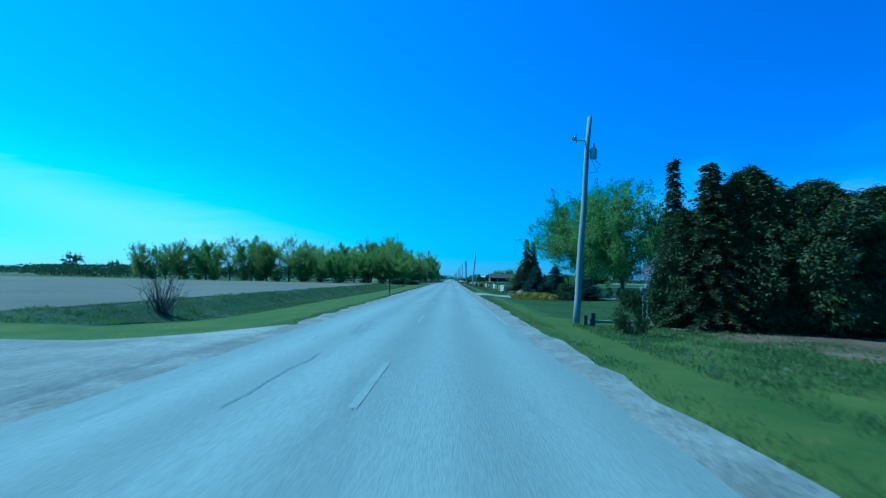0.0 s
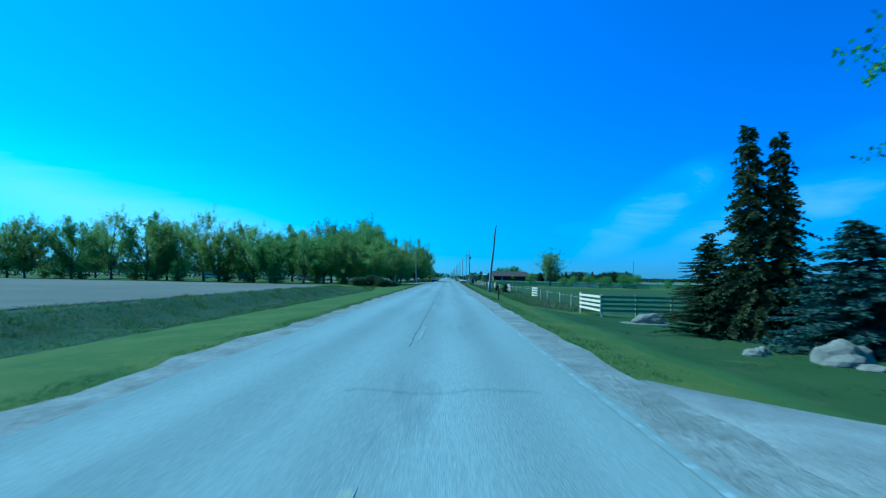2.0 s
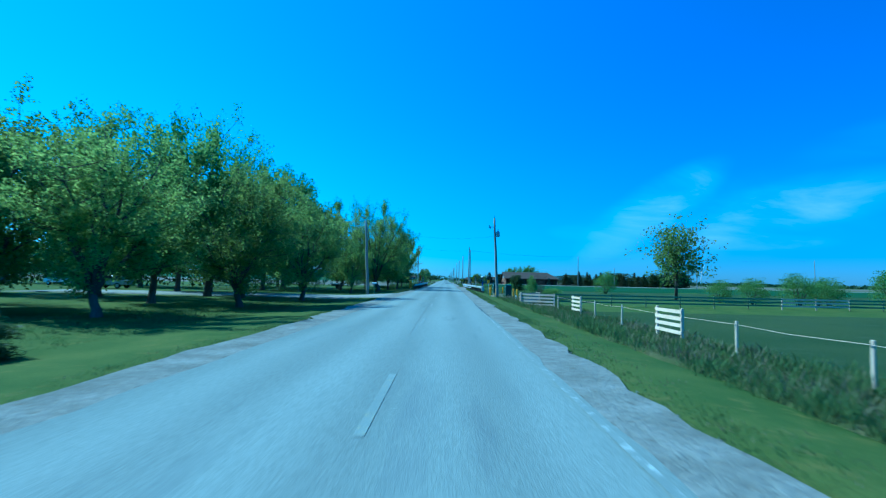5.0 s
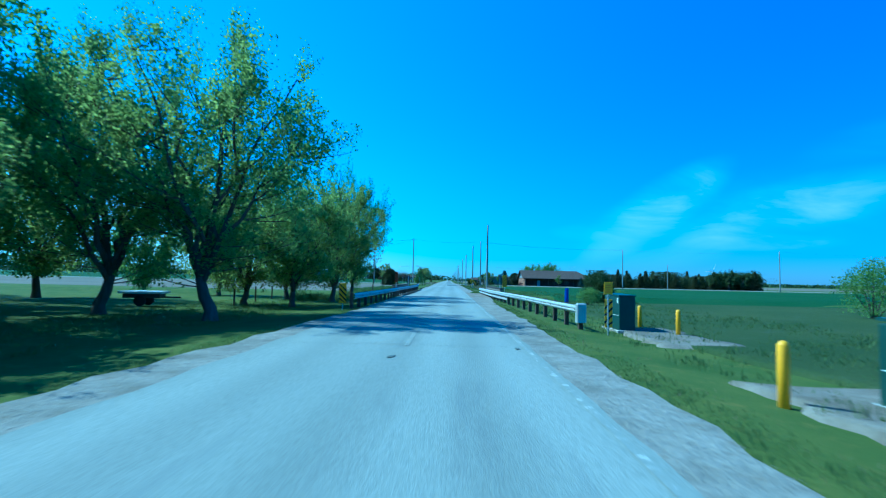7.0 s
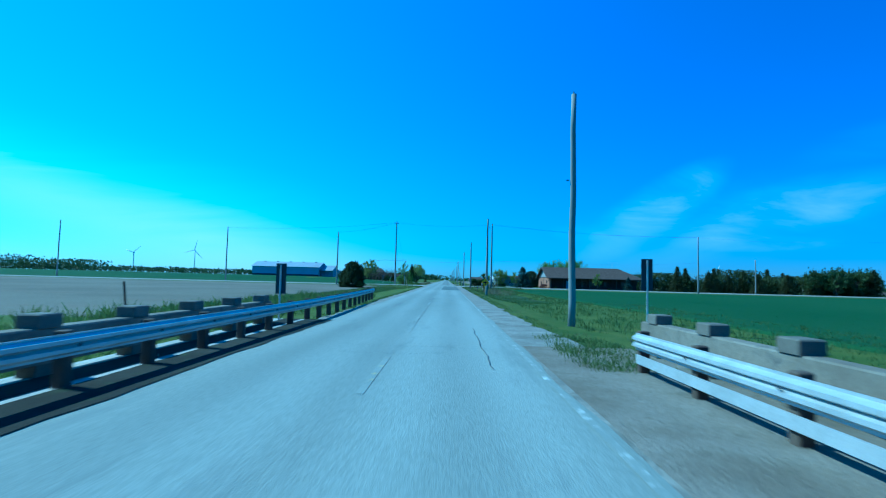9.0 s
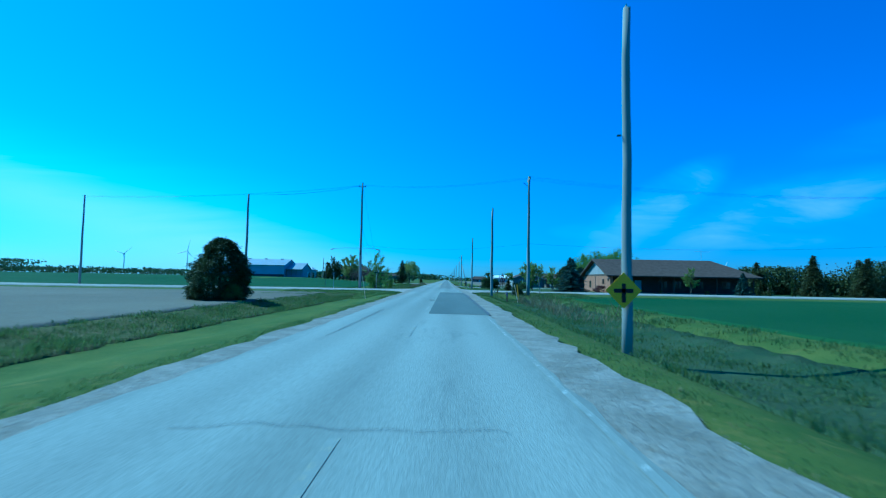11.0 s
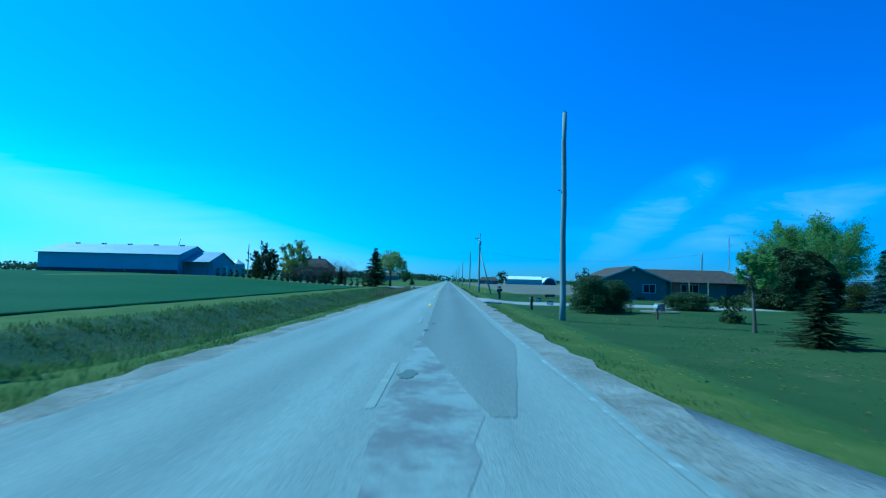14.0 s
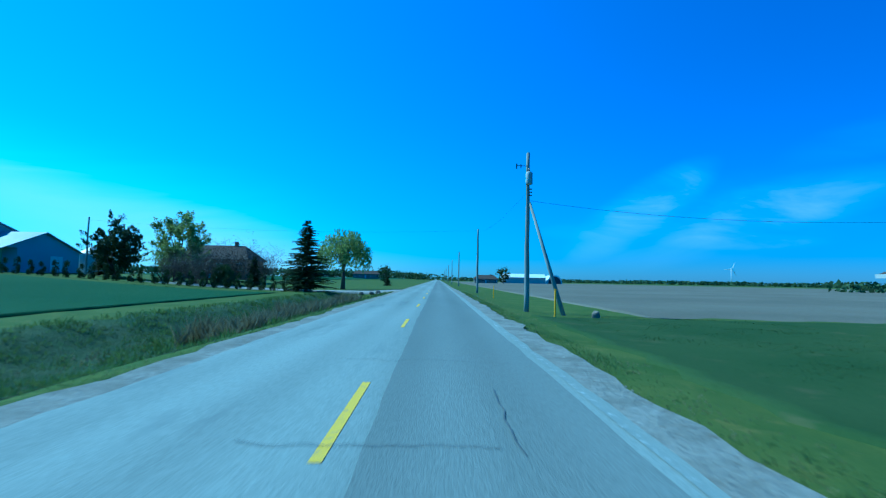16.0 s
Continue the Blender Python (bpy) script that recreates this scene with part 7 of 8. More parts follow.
gr = guard_rail("guard_rail", [(5.28, 209.3), (4.9, 222.0), (4.15, 238.0), (3.98, 252.6)], 0.72, 1, "galvanised steel guard rail leading onto the bridge", True)
b = Bld()
b.box(-0.08, 0.30, -0.32, -0.02, 0.05, 0.80, 0.04)
part("end_terminal", b.mesh("end_terminal", M["steel"]), gr, "boxed steel end terminal")
guard_rail("guard_rail", [(-5.0, 217.0), (-4.75, 232.0), (-4.6, 262.0), (-4.9, 272.0), (-5.5, 284.5)], 0.76, -1, "galvanised steel guard rail along the bridge", False)


def parapet(x, y0, y1, last, n, label):
    """Solid beam on short piers, with squat blocks along its top."""
    ob = thing("bridge_parapet", label, "bridge parapet", x, y0, 0.0)
    ln = y1 - y0
    b = Bld()
    b.box(-0.2, 0.2, 0, ln, -1.6, -0.02, 0.0)
    part("deck_edge", b.mesh("deck_edge", M["old_concrete"]), ob)
    b = Bld()
    b.box(-0.16, 0.16, 0, ln, 0.20, 0.74, 0.025)
    part("beam", b.mesh("beam", M["old_concrete"]), ob, "weathered concrete beam")
    for i in range(n):
        y = last - 2.3 * i - y0
        b = Bld()
        b.box(-0.19, 0.19, y - 0.24, y + 0.24, 0.742, 0.95, 0.02)
        part("block", b.mesh("block", M["block"]), ob, "squat concrete block")
        b = Bld()
        b.box(-0.15, 0.15, y - 0.2, y + 0.2, -0.02, 0.198)
        part("pier", b.mesh("pier", M["block"]), ob)


parapet(5.25, 238.2, 255.3, 254.6, 8, "weathered concrete bridge parapet with squat blocks")
parapet(-5.72, 243.3, 260.5, 259.9, 8, "weathered concrete bridge parapet with squat blocks")

# ---- signs at the crossing ----
ob = thing("warning_sign", "yellow diamond warning sign fixed to a pole", "road sign", 5.62, 312.05)
b = Bld()
s = 0.53
b.slab([(0, 0, 1.75 - s), (s, 0, 1.75), (0, 0, 1.75 + s), (-s, 0, 1.75)], (0, 0.012, 0))
plate = part("plate", b.mesh("plate", M["yellow"]), ob)
b = Bld()
b.slab([(-0.06, -0.006, 1.4), (0.06, -0.006, 1.4), (0.06, -0.006, 1.95), (-0.06, -0.006, 1.95)], (0, 0.004, 0))
b.slab([(-0.28, -0.006, 1.68), (0.28, -0.006, 1.68), (0.28, -0.006, 1.80), (-0.28, -0.006, 1.80)], (0, 0.004, 0))
part("symbol", b.mesh("symbol", M["black"]), plate, "black crossroad symbol")

ob = thing("stop_sign", "stop sign at the side road, seen from behind", "road sign", -15.2, 367.4, None, -130)
b = Bld()
b.tube([(0, 0.04, -0.3), (0, 0.04, 2.3)], 0.03, 8)
part("post", b.mesh("post", M["steel"]), ob)
b = Bld()
oc = [(0.31 * math.cos(radians(22.5 + 45 * i)), 0, 2.15 + 0.31 * math.sin(radians(22.5 + 45 * i))) for i in range(8)]
b.slab(oc, (0, 0.012, 0))
# dark iron paints in the shade on the aluminium back
plate = part("plate", b.mesh("plate", M["iron"]), ob, "octagonal plate's back, shade painted in as dark metal")
b = Bld()
b.slab([(p[0], -0.003, p[2]) for p in oc], (0, 0.002, 0))
part("face", b.mesh("face", M["red"]), plate, "red sign face")
ob = thing("street_name_sign", "green street name blades on a thin post", "road sign", -10.9, 379.0, None, 0)
b = Bld()
b.tube([(0, 0.04, -0.3), (0, 0.04, 2.55)], 0.03, 8)
part("post", b.mesh("post", M["steel"]), ob)
for k, (rz, zz) in enumerate(((0, 2.55), (80, 2.35))):
    b = Bld()
    c, s = math.cos(radians(rz)), math.sin(radians(rz))
    b.slab([(-0.38 * c, -0.38 * s, zz - 0.09), (0.38 * c, 0.38 * s, zz - 0.09), (0.38 * c, 0.38 * s, zz + 0.09), (-0.38 * c, -0.38 * s, zz + 0.09)], (0.01 * s, -0.01 * c, 0))
    part("blade", b.mesh("blade", M["green_box"]), ob, "dark green name blade")
simple_post("marker_stake", "tall thin pale marker stake leaning over the grass", "post", -7.7, 348.6, 0.028, 2.3, "white_wood", -11)
simple_post("marker_stake", "thin dark stake beside the side road", "post", -18.0, 374.4, 0.025, 2.3, "iron")
simple_post("marker_stake", "leaning yellow guy-wire guard", "post", 8.8, 356.6, 0.045, 1.85, "yellow", -6)
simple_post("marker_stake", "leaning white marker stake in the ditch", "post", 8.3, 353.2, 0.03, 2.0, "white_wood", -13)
simple_post("marker_stake", "short brown and blue marker post", "post", 7.05, 353.1, 0.06, 1.2, "post_wood", 0, ("blue_post", 0.5), "", True)
simple_post("marker_stake", "thin grey stake by the culvert", "post", 8.6, 361.0, 0.035, 1.55, "pole")
simple_post("marker_stake", "leaning grey stake by the tall pole", "post", 12.4, 362.6, 0.05, 2.2, "pole", -6)
simple_post("marker_stake", "leaning grey post beyond the side road", "post", 13.4, 376.9, 0.06, 2.5, "pole", -10)
simple_post("marker_stake", "short dark leaning post at the corner", "post", 6.9, 363.2, 0.07, 0.75, "post_wood", 14, None, "", True)
simple_post("marker_stake", "short pale post at the corner", "post", 6.6, 362.9, 0.05, 0.6, "white_wood", 0, None, "", True)
simple_post("marker_stake", "yellow plastic cable marker in grass", "post", 5.9, 459.5, 0.05, 1.5, "yellow", 1)
simple_post("marker_stake", "yellow plastic cable marker far along the verge", "post", 5.6, 487.0, 0.05, 1.3, "yellow", 1)
boulder(8.0, 459.2, 0.22, 0.2, 0.45, 51.0, "small white stone at the brace's foot")

# ---- buildings ----


def hip_or_gable(bd, x0, x1, y0, y1, ze, zr, axis, hip0, hip1, over=0.4, th=0.14):
    """Roof slabs with overhang; axis 'x' or 'y' is the ridge's way; hip0, hip1: how far the ridge's ends draw in."""
    if axis == "x":
        a0, a1, c0, c1 = x0 - over, x1 + over, y0 - over, y1 + over
        P = lambda a, c, z: (a, c, z)
    else:
        a0, a1, c0, c1 = y0 - over, y1 + over, x0 - over, x1 + over
        P = lambda a, c, z: (c, a, z)
    cm = (c0 + c1) / 2
    zo = ze - over * (zr - ze) / ((c1 - c0) / 2 - over)
    r0, r1 = a0 + hip0, a1 - hip1
    d = (0, 0, -th)
    bd.slab([P(a0, c0, zo), P(a1, c0, zo), P(r1, cm, zr), P(r0, cm, zr)], d)
    bd.slab([P(a1, c1, zo), P(a0, c1, zo), P(r0, cm, zr), P(r1, cm, zr)], d)
    if hip0 > 0:
        bd.slab([P(a0, c1, zo), P(a0, c0, zo), P(r0, cm, zr)], d)
    if hip1 > 0:
        bd.slab([P(a1, c0, zo), P(a1, c1, zo), P(r1, cm, zr)], d)
    return bd


def window(parent, x, y, z, w, h, nx, ny, panes=2, depth=0.06, frame="trim"):
    """A framed window on a wall whose outward normal is (nx, ny)."""
    tx, ty = -ny, nx
    fr = Bld()
    def q(u, v, o):
        return (x + tx * u + nx * o, y + ty * u + ny * o, z + v)
    def bar(u0, u1, v0, v1, o0, o1):
        fr.slab([q(u0, v0, o1), q(u1, v0, o1), q(u1, v1, o1), q(u0, v1, o1)], (nx * (o0 - o1), ny * (o0 - o1), 0))
    t = 0.07
    bar(-w / 2 - t, w / 2 + t, -h / 2 - t, -h / 2, -0.02, depth)
    bar(-w / 2 - t, w / 2 + t, h / 2, h / 2 + t, -0.02, depth)
    bar(-w / 2 - t, -w / 2, -h / 2, h / 2, -0.02, depth)
    bar(w / 2, w / 2 + t, -h / 2, h / 2, -0.02, depth)
    for k in range(1, panes):
        u = -w / 2 + w * k / panes
        bar(u - 0.025, u + 0.025, -h / 2, h / 2, -0.02, depth * 0.8)
    frame_ob = part("window", fr.mesh("window", M[frame]), parent, "white-framed window" if frame == "trim" else "dark-framed window")
    for k in range(panes):
        g = Bld()
        u0, u1 = -w / 2 + w * k / panes + 0.02, -w / 2 + w * (k + 1) / panes - 0.02
        g.slab([q(u0, -h / 2, 0.02), q(u1, -h / 2, 0.02), q(u1, h / 2, 0.02), q(u0, h / 2, 0.02)], (-nx * 0.01, -ny * 0.01, 0))
        part("pane", g.mesh("pane", M["glass"]), frame_ob)


def boards(bd, x0, y0, x1, y1, z0, z1, nx, ny, step=0.115, gable=None):
    """Lapped siding boards on a wall; gable: (fraction of ridge, ridge height) closes them in to a point."""
    z = z0
    while z < (gable[1] if gable else z1) - 0.02:
        zt = min(z + step, gable[1] if gable else z1)
        f0, f1 = 0.0, 1.0
        if gable and zt > z1:
            k = (zt - z1) / (gable[1] - z1)
            f0, f1 = gable[0] * k, 1 - (1 - gable[0]) * k
        a = (x0 + (x1 - x0) * f0, y0 + (y1 - y0) * f0)
        c = (x0 + (x1 - x0) * f1, y0 + (y1 - y0) * f1)
        bd.poly([(a[0] + nx * 0.022, a[1] + ny * 0.022, z), (c[0] + nx * 0.022, c[1] + ny * 0.022, z), (c[0] + nx * 0.006, c[1] + ny * 0.006, zt), (a[0] + nx * 0.006, a[1] + ny * 0.006, zt)])
        bd.poly([(a[0] + nx * 0.004, a[1] + ny * 0.004, z), (c[0] + nx * 0.004, c[1] + ny * 0.004, z), (c[0] + nx * 0.022, c[1] + ny * 0.022, z), (a[0] + nx * 0.022, a[1] + ny * 0.022, z)])
        z += step
    return bd


def ranch_house():
    gz = -0.25
    ob = thing("ranch_house", "single-storey ranch house, white siding painted darker in shade, brown roof", "house", 19.3, 443.2, 0.0)
    W, Dp, ze, zr = 8.4, 10.6, 2.38, 4.05
    b = Bld()
    b.box(0, W, 0, Dp, gz - 0.2, ze)
    b.box(W, 20.5, 1.0, 10.0, gz - 0.2, ze - 0.1)
    b.slab([(0, 0, ze), (W, 0, ze), (W / 2, 0, zr - 0.16)], (0, Dp, 0))
    part("wall", b.mesh("wall", M["grey_shade_siding"]), ob)
    b = Bld()
    boards(b, 0, Dp, 0, 0, gz + 0.1, ze, -1, 0)
    part("siding", b.mesh("siding", M["siding"]), ob, "white lapped siding")
    # gable wall's siding darkened in colour for the shade on this side
    b = Bld()
    boards(b, 0, 0, W, 0, gz + 0.1, ze, 0, -1, gable=(0.5, zr - 0.16))
    part("siding", b.mesh("siding", M["grey_shade_siding"]), ob, "grey lapped siding")
    b = Bld()
    b.box(-0.05, 0.02, -0.05, 0.02, gz, ze).box(-0.05, 0.02, Dp - 0.02, Dp + 0.05, gz, ze)
    part("corner_board", b.mesh("corner_board", M["trim"]), ob)
    b = Bld()
    b.box(-0.03, W + 0.03, -0.03, Dp + 0.03, gz - 0.3, gz + 0.08)
    part("foundation", b.mesh("foundation", M["concrete"]), ob)
    b = Bld()
    hip_or_gable(b, 0, W, 0, Dp, ze, zr, "y", 0, 0, 0.45)
    part("roof", b.mesh("roof", M["shingle"]), ob, "brown shingled gable roof")
    b = Bld()
    hip_or_gable(b, W - 4.0, 20.5, 1.0, 10.0, ze - 0.1, 3.85, "x", 0, 2.6, 0.5)
    part("roof", b.mesh("roof", M["shingle"]), ob, "brown shingled hip roof")
    b = Bld()
    s = (zr - ze) / (W / 2)
    for sg in (-1, 1):
        xa, xb = W / 2 + sg * (W / 2 + 0.45), W / 2
        b.slab([(xa, -0.50, ze - 0.45 * s - 0.20), (xb, -0.50, zr - 0.20), (xb, -0.50, zr), (xa, -0.50, ze - 0.45 * s)], (0, 0.03, 0))
    b.box(-0.52, -0.42, -0.45, Dp + 0.45, ze - 0.45 * s - 0.16, ze - 0.45 * s + 0.02)
    part("fascia", b.mesh("fascia", M["siding"]), ob, "white fascia and gutter")
    b = Bld()
    b.tube([(-0.45, Dp - 0.1, ze - 0.3), (-0.1, Dp - 0.1, ze - 0.6), (-0.06, Dp - 0.1, gz)], 0.035, 6)
    part("downspout", b.mesh("downspout", M["trim"]), ob)
    b = Bld()
    b.tube([(W / 2, -0.03, 3.55), (W / 2, -0.07, 3.55)], 0.22, 16)
    part("gable_vent", b.mesh("gable_vent", M["trim"]), ob, "round white gable vent")
    window(ob, 2.2, -0.02, 1.25, 0.95, 1.05, 0, -1, 1)
    window(ob, 6.2, -0.02, 1.20, 1.5, 1.0, 0, -1, 2)
    window(ob, -0.02, 3.0, 1.45, 0.95, 1.2, -1, 0, 1)
    window(ob, -0.02, 8.9, 1.45, 0.9, 1.15, -1, 0, 1)
    window(ob, 11.8, 0.98, 1.15, 2.2, 1.3, 0, -1, 3)
    b = Bld()
    b.box(9.6, 10.6, 0.93, 0.99, gz, 1.9)
    part("front_door", b.mesh("front_door", M["brick"]), ob, "reddish front door")
    b = Bld()
    b.box(16.6, 19.6, 0.90, 0.99, gz, 1.85)
    for k in range(1, 4):
        b.box(16.6, 19.6, 0.885, 0.9, gz + k * 0.52 - 0.02, gz + k * 0.52 + 0.02)
    part("garage_door", b.mesh("garage_door", M["barn_dark"]), ob, "dark sectional garage door")
    for xx in (8.9, 11.2, 13.6):
        b = Bld()
        b.box(xx - 0.06, xx + 0.06, -0.3, -0.18, gz, 2.25)
        part("porch_post", b.mesh("porch_post", M["grey_wood"]), ob)


ranch_house()


def garden_chair(x, y, rz):
    ob = thing("garden_chair", "white slatted garden chair on the porch", "chair", x, y, None, rz, "porch chairs")
    for lx in (-0.25, 0.25):
        for ly in (-0.25, 0.25):
            b = Bld()
            b.box(lx - 0.03, lx + 0.03, ly - 0.03, ly + 0.03, 0, 0.6 if ly < 0 else 1.0, 0.008)
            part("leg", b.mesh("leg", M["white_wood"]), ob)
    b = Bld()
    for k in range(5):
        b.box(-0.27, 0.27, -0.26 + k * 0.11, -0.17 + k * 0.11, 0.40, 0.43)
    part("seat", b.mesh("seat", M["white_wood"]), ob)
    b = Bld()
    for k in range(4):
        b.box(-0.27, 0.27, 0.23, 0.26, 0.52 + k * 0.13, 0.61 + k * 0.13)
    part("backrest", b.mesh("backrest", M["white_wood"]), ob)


for x, y, rz in ((28.2, 440.6, 20), (29.6, 440.2, -10), (31.5, 440.6, 30)):
    garden_chair(x, y, rz)
ob = thing("garden_table", "white round garden table by the porch", "table", 30.6, 439.8)
b = Bld()
b.tube([(0, 0, 0.68), (0, 0, 0.72)], 0.6, 18)
part("tabletop", b.mesh("tabletop", M["white"]), ob)
b = Bld()
b.tube([(0, 0, -0.1), (0, 0, 0.68)], [0.16, 0.05], 8)
part("pedestal", b.mesh("pedestal", M["white"]), ob)
# lattice antenna mast
ob = thing("antenna_mast", "slender lattice antenna mast by the house", "antenna", 39.6, 450.4)
b = Bld()
leg = [(0.16 * math.cos(t), 0.16 * math.sin(t)) for t in (0.3, 2.4, 4.5)]
for lx, ly in leg:
    b.tube([(lx, ly, -0.2), (lx * 0.6, ly * 0.6, 9.0)], 0.018, 5)
for k in range(22):
    z = k * 0.41
    for i in range(3):
        a, c = leg[i], leg[(i + 1) % 3]
        b.tube([(a[0] * (1 - z / 22), a[1] * (1 - z / 22), z), (c[0] * (1 - z / 22), c[1] * (1 - z / 22), z + 0.4)], 0.009, 3)
part("mast", b.mesh("mast", M["steel"]), ob)
b = Bld()
b.tube([(-0.2, 0, 9.2), (1.5, 0, 9.3)], 0.02, 4)
for k in range(7):
    b.tube([(0.1 + k * 0.2, -0.5 + k * 0.05, 9.22), (0.1 + k * 0.2, 0.5 - k * 0.05, 9.22)], 0.01, 3)
b.tube([(0, 0, 9.0), (0, 0, 9.3)], 0.02, 5)
b.tube([(0.1, 0, 7.9), (0.5, 0, 7.95)], 0.05, 5)
part("aerial", b.mesh("aerial", M["steel"]), ob)


def planter(x, y, rz, label):
    ob = thing("planter_box", label, "planter", x, y, None, rz, "lawn planters")
    b = Bld()
    b.box(-0.22, 0.22, -0.2, 0.2, -0.05, 0.30, 0.01)
    part("box", b.mesh("box", M["post_wood"]), ob)
    b = Bld()
    b.box(-0.19, 0.17, -0.214, -0.203, 0.06, 0.25)
    part("front_panel", b.mesh("front_panel", M["white"]), ob, "white front panel")
    for k in range(2):
        b = Bld()
        b.box(-0.25, 0.25, -0.23 + 0.42 * k, -0.19 + 0.42 * k, 0.30, 0.34)
        part("rim_board", b.mesh("rim_board", M["black"]), ob)
    b = Bld()
    b.box(-0.19, 0.19, -0.18, 0.18, 0.2, 0.29)
    part("soil", b.mesh("soil", M["mulch"]), ob, "dark potting soil")
    tufts = tuft_quads(np.linspace(-0.15, 0.15, 24), 0.12 * np.sin(np.arange(24) * 2.3), np.full(24, 0.28), np.full(24, 0.16), np.random.default_rng(3), 3, 0.02, 0.02)
    tagged(part("dry_stalks", quad_mesh("dry_stalks", tufts, M["twig"]), ob), kind="stuff")


planter(9.2, 430.6, 10, "small dark planter box with a white front panel")
planter(8.75, 422.2, 5, "small dark planter box with a white front panel")
ob = thing("stone_well", "low round concrete well on a flat slab", "well", 15.0, 414.5)
b = Bld()
b.tube([(0, 0, 0.1), (0, 0, 0.62), (0, 0, 0.66)], [0.36, 0.35, 0.3], 18)
part("ring", b.mesh("ring", M["old_concrete"]), ob)
b = Bld()
b.tube([(0, 0, -0.2), (0, 0, 0.10)], [1.3, 1.3], 20)
part("slab", b.mesh("slab", M["old_concrete"]), ob, "flat concrete slab")
ob = thing("log_bench", "low weathered log bench on the lawn", "bench", 13.0, 444.0, None, 25)
b = Bld()
b.tube([(-0.8, 0, 0.28), (0.8, 0, 0.30)], 0.16, 10)
part("log", b.mesh("log", M["bark"]), ob)
b = Bld()
b.box(-0.55, -0.4, -0.15, 0.15, -0.05, 0.2)
part("support", b.mesh("support", M["stone"]), ob)
b = Bld()
b.box(0.4, 0.55, -0.15, 0.15, -0.05, 0.2)
part("support", b.mesh("support", M["stone"]), ob)
mailbox(11.7, 406.8, 0.85, 20, "small grey box on a short post", "tank", "post_wood", 0.3, 0.3)


def brick_house():
    gz = -0.25
    ob = thing("brick_house", "long brown brick house with a shingled roof", "house", 29.6, 388.6, 0.0)
    L, Dp, ze, zr = 26.0, 17.2, 3.15, 6.15
    b = Bld()
    b.box(0, 0.5, 0, 2.6, gz - 0.2, ze).box(0, L, 2.6, Dp, gz - 0.2, ze)
    part("wall", b.mesh("wall", M["brick"]), ob, "tan and brown brick wall")
    # dark wall colour deepens the shade under the porch roof
    b = Bld()
    b.box(0.5, L, 2.54, 2.596, gz, ze - 0.02)
    part("porch_wall", b.mesh("porch_wall", M["porch_wall"]), ob, "boarded porch wall with porch shade in its colour")
    b = Bld()
    b.box(0.5, L, -0.5, 2.54, gz - 0.2, gz + 0.12)
    part("porch_floor", b.mesh("porch_floor", M["block"]), ob, "concrete porch floor")
    for xx in (4.0, 9.2, 11.4, 14.2, 19.0, 25.5):
        b = Bld()
        b.box(xx, xx + 0.16, 0.1, 0.26, gz, ze)
        part("porch_post", b.mesh("porch_post", M["post_wood"]), ob, "dark porch post")
    b = Bld()
    b.box(-0.03, -0.004, 0, Dp, ze - 0.34, ze - 0.03)
    part("band_board", b.mesh("band_board", M["post_wood"]), ob, "dark brown band under the gable")
    b = Bld()
    b.slab([(0.02, 0, ze), (0.02, Dp, ze), (0.02, Dp / 2, zr - 0.15)], (0.2, 0, 0))
    part("gable", b.mesh("gable", M["gable_grey"]), ob, "grey sided gable")
    b = Bld()
    boards(b, 0.0, 0, 0.0, Dp, ze - 0.02, ze, -1, 0, 0.18, gable=(0.5, zr - 0.2))
    part("siding", b.mesh("siding", M["gable_grey"]), ob, "grey lapped siding")
    b = Bld()
    hip_or_gable(b, 0, L, 0, Dp, ze, zr, "x", 0, 4.6, 0.8, 0.18)
    part("roof", b.mesh("roof", M["shingle"]), ob, "long brown shingled roof")
    b = Bld()
    s = (zr - ze) / (Dp / 2)
    for sg in (-1, 1):
        ya, yb = Dp / 2 + sg * (Dp / 2 + 0.8), Dp / 2
        b.slab([(-0.84, ya, ze - 0.8 * s - 0.24), (-0.84, yb, zr - 0.24), (-0.84, yb, zr), (-0.84, ya, ze - 0.8 * s)], (0.03, 0, 0))
    b.box(-0.8, L + 0.8, -0.84, -0.78, ze - 0.8 * s - 0.2, ze - 0.8 * s)
    part("fascia", b.mesh("fascia", M["post_wood"]), ob, "dark brown fascia")
    window(ob, -0.02, 3.9, 1.75, 0.8, 0.8, -1, 0, 1, frame="post_wood")
    window(ob, -0.02, 1.0, 2.1, 0.5, 0.4, -1, 0, 1, frame="post_wood")
    window(ob, -0.02, 12.5, 1.2, 0.9, 1.2, -1, 0, 1, frame="post_wood")
    b = Bld()
    b.box(-0.05, 0.0, 8.9, 9.15, gz, ze - 0.3)
    part("downspout", b.mesh("downspout", M["post_wood"]), ob)
    b = Bld()
    b.box(5.3, 6.5, 2.48, 2.54, gz + 0.12, 2.05)
    part("front_door", b.mesh("front_door", M["door_blue"]), ob, "pale blue door")
    for xx in (10.4, 13.0, 17.0, 22.0):
        window(ob, xx, 2.53, 1.35, 1.6, 1.2, 0, -1, 2, frame="post_wood")
    b = Bld()
    b.tube([(20.5, Dp / 2, zr - 0.1), (20.5, Dp / 2, zr + 1.9)], 0.03, 5)
    b.tube([(19.0, Dp / 2, zr + 1.7), (22.2, Dp / 2, zr + 1.8)], 0.02, 4)
    for k in range(8):
        b.tube([(19.2 + k * 0.38, Dp / 2 - 0.7, zr + 1.75), (19.2 + k * 0.38, Dp / 2 + 0.7, zr + 1.75)], 0.012, 3)
    part("aerial", b.mesh("aerial", M["steel"]), ob, "roof-mounted aerial")


brick_house()


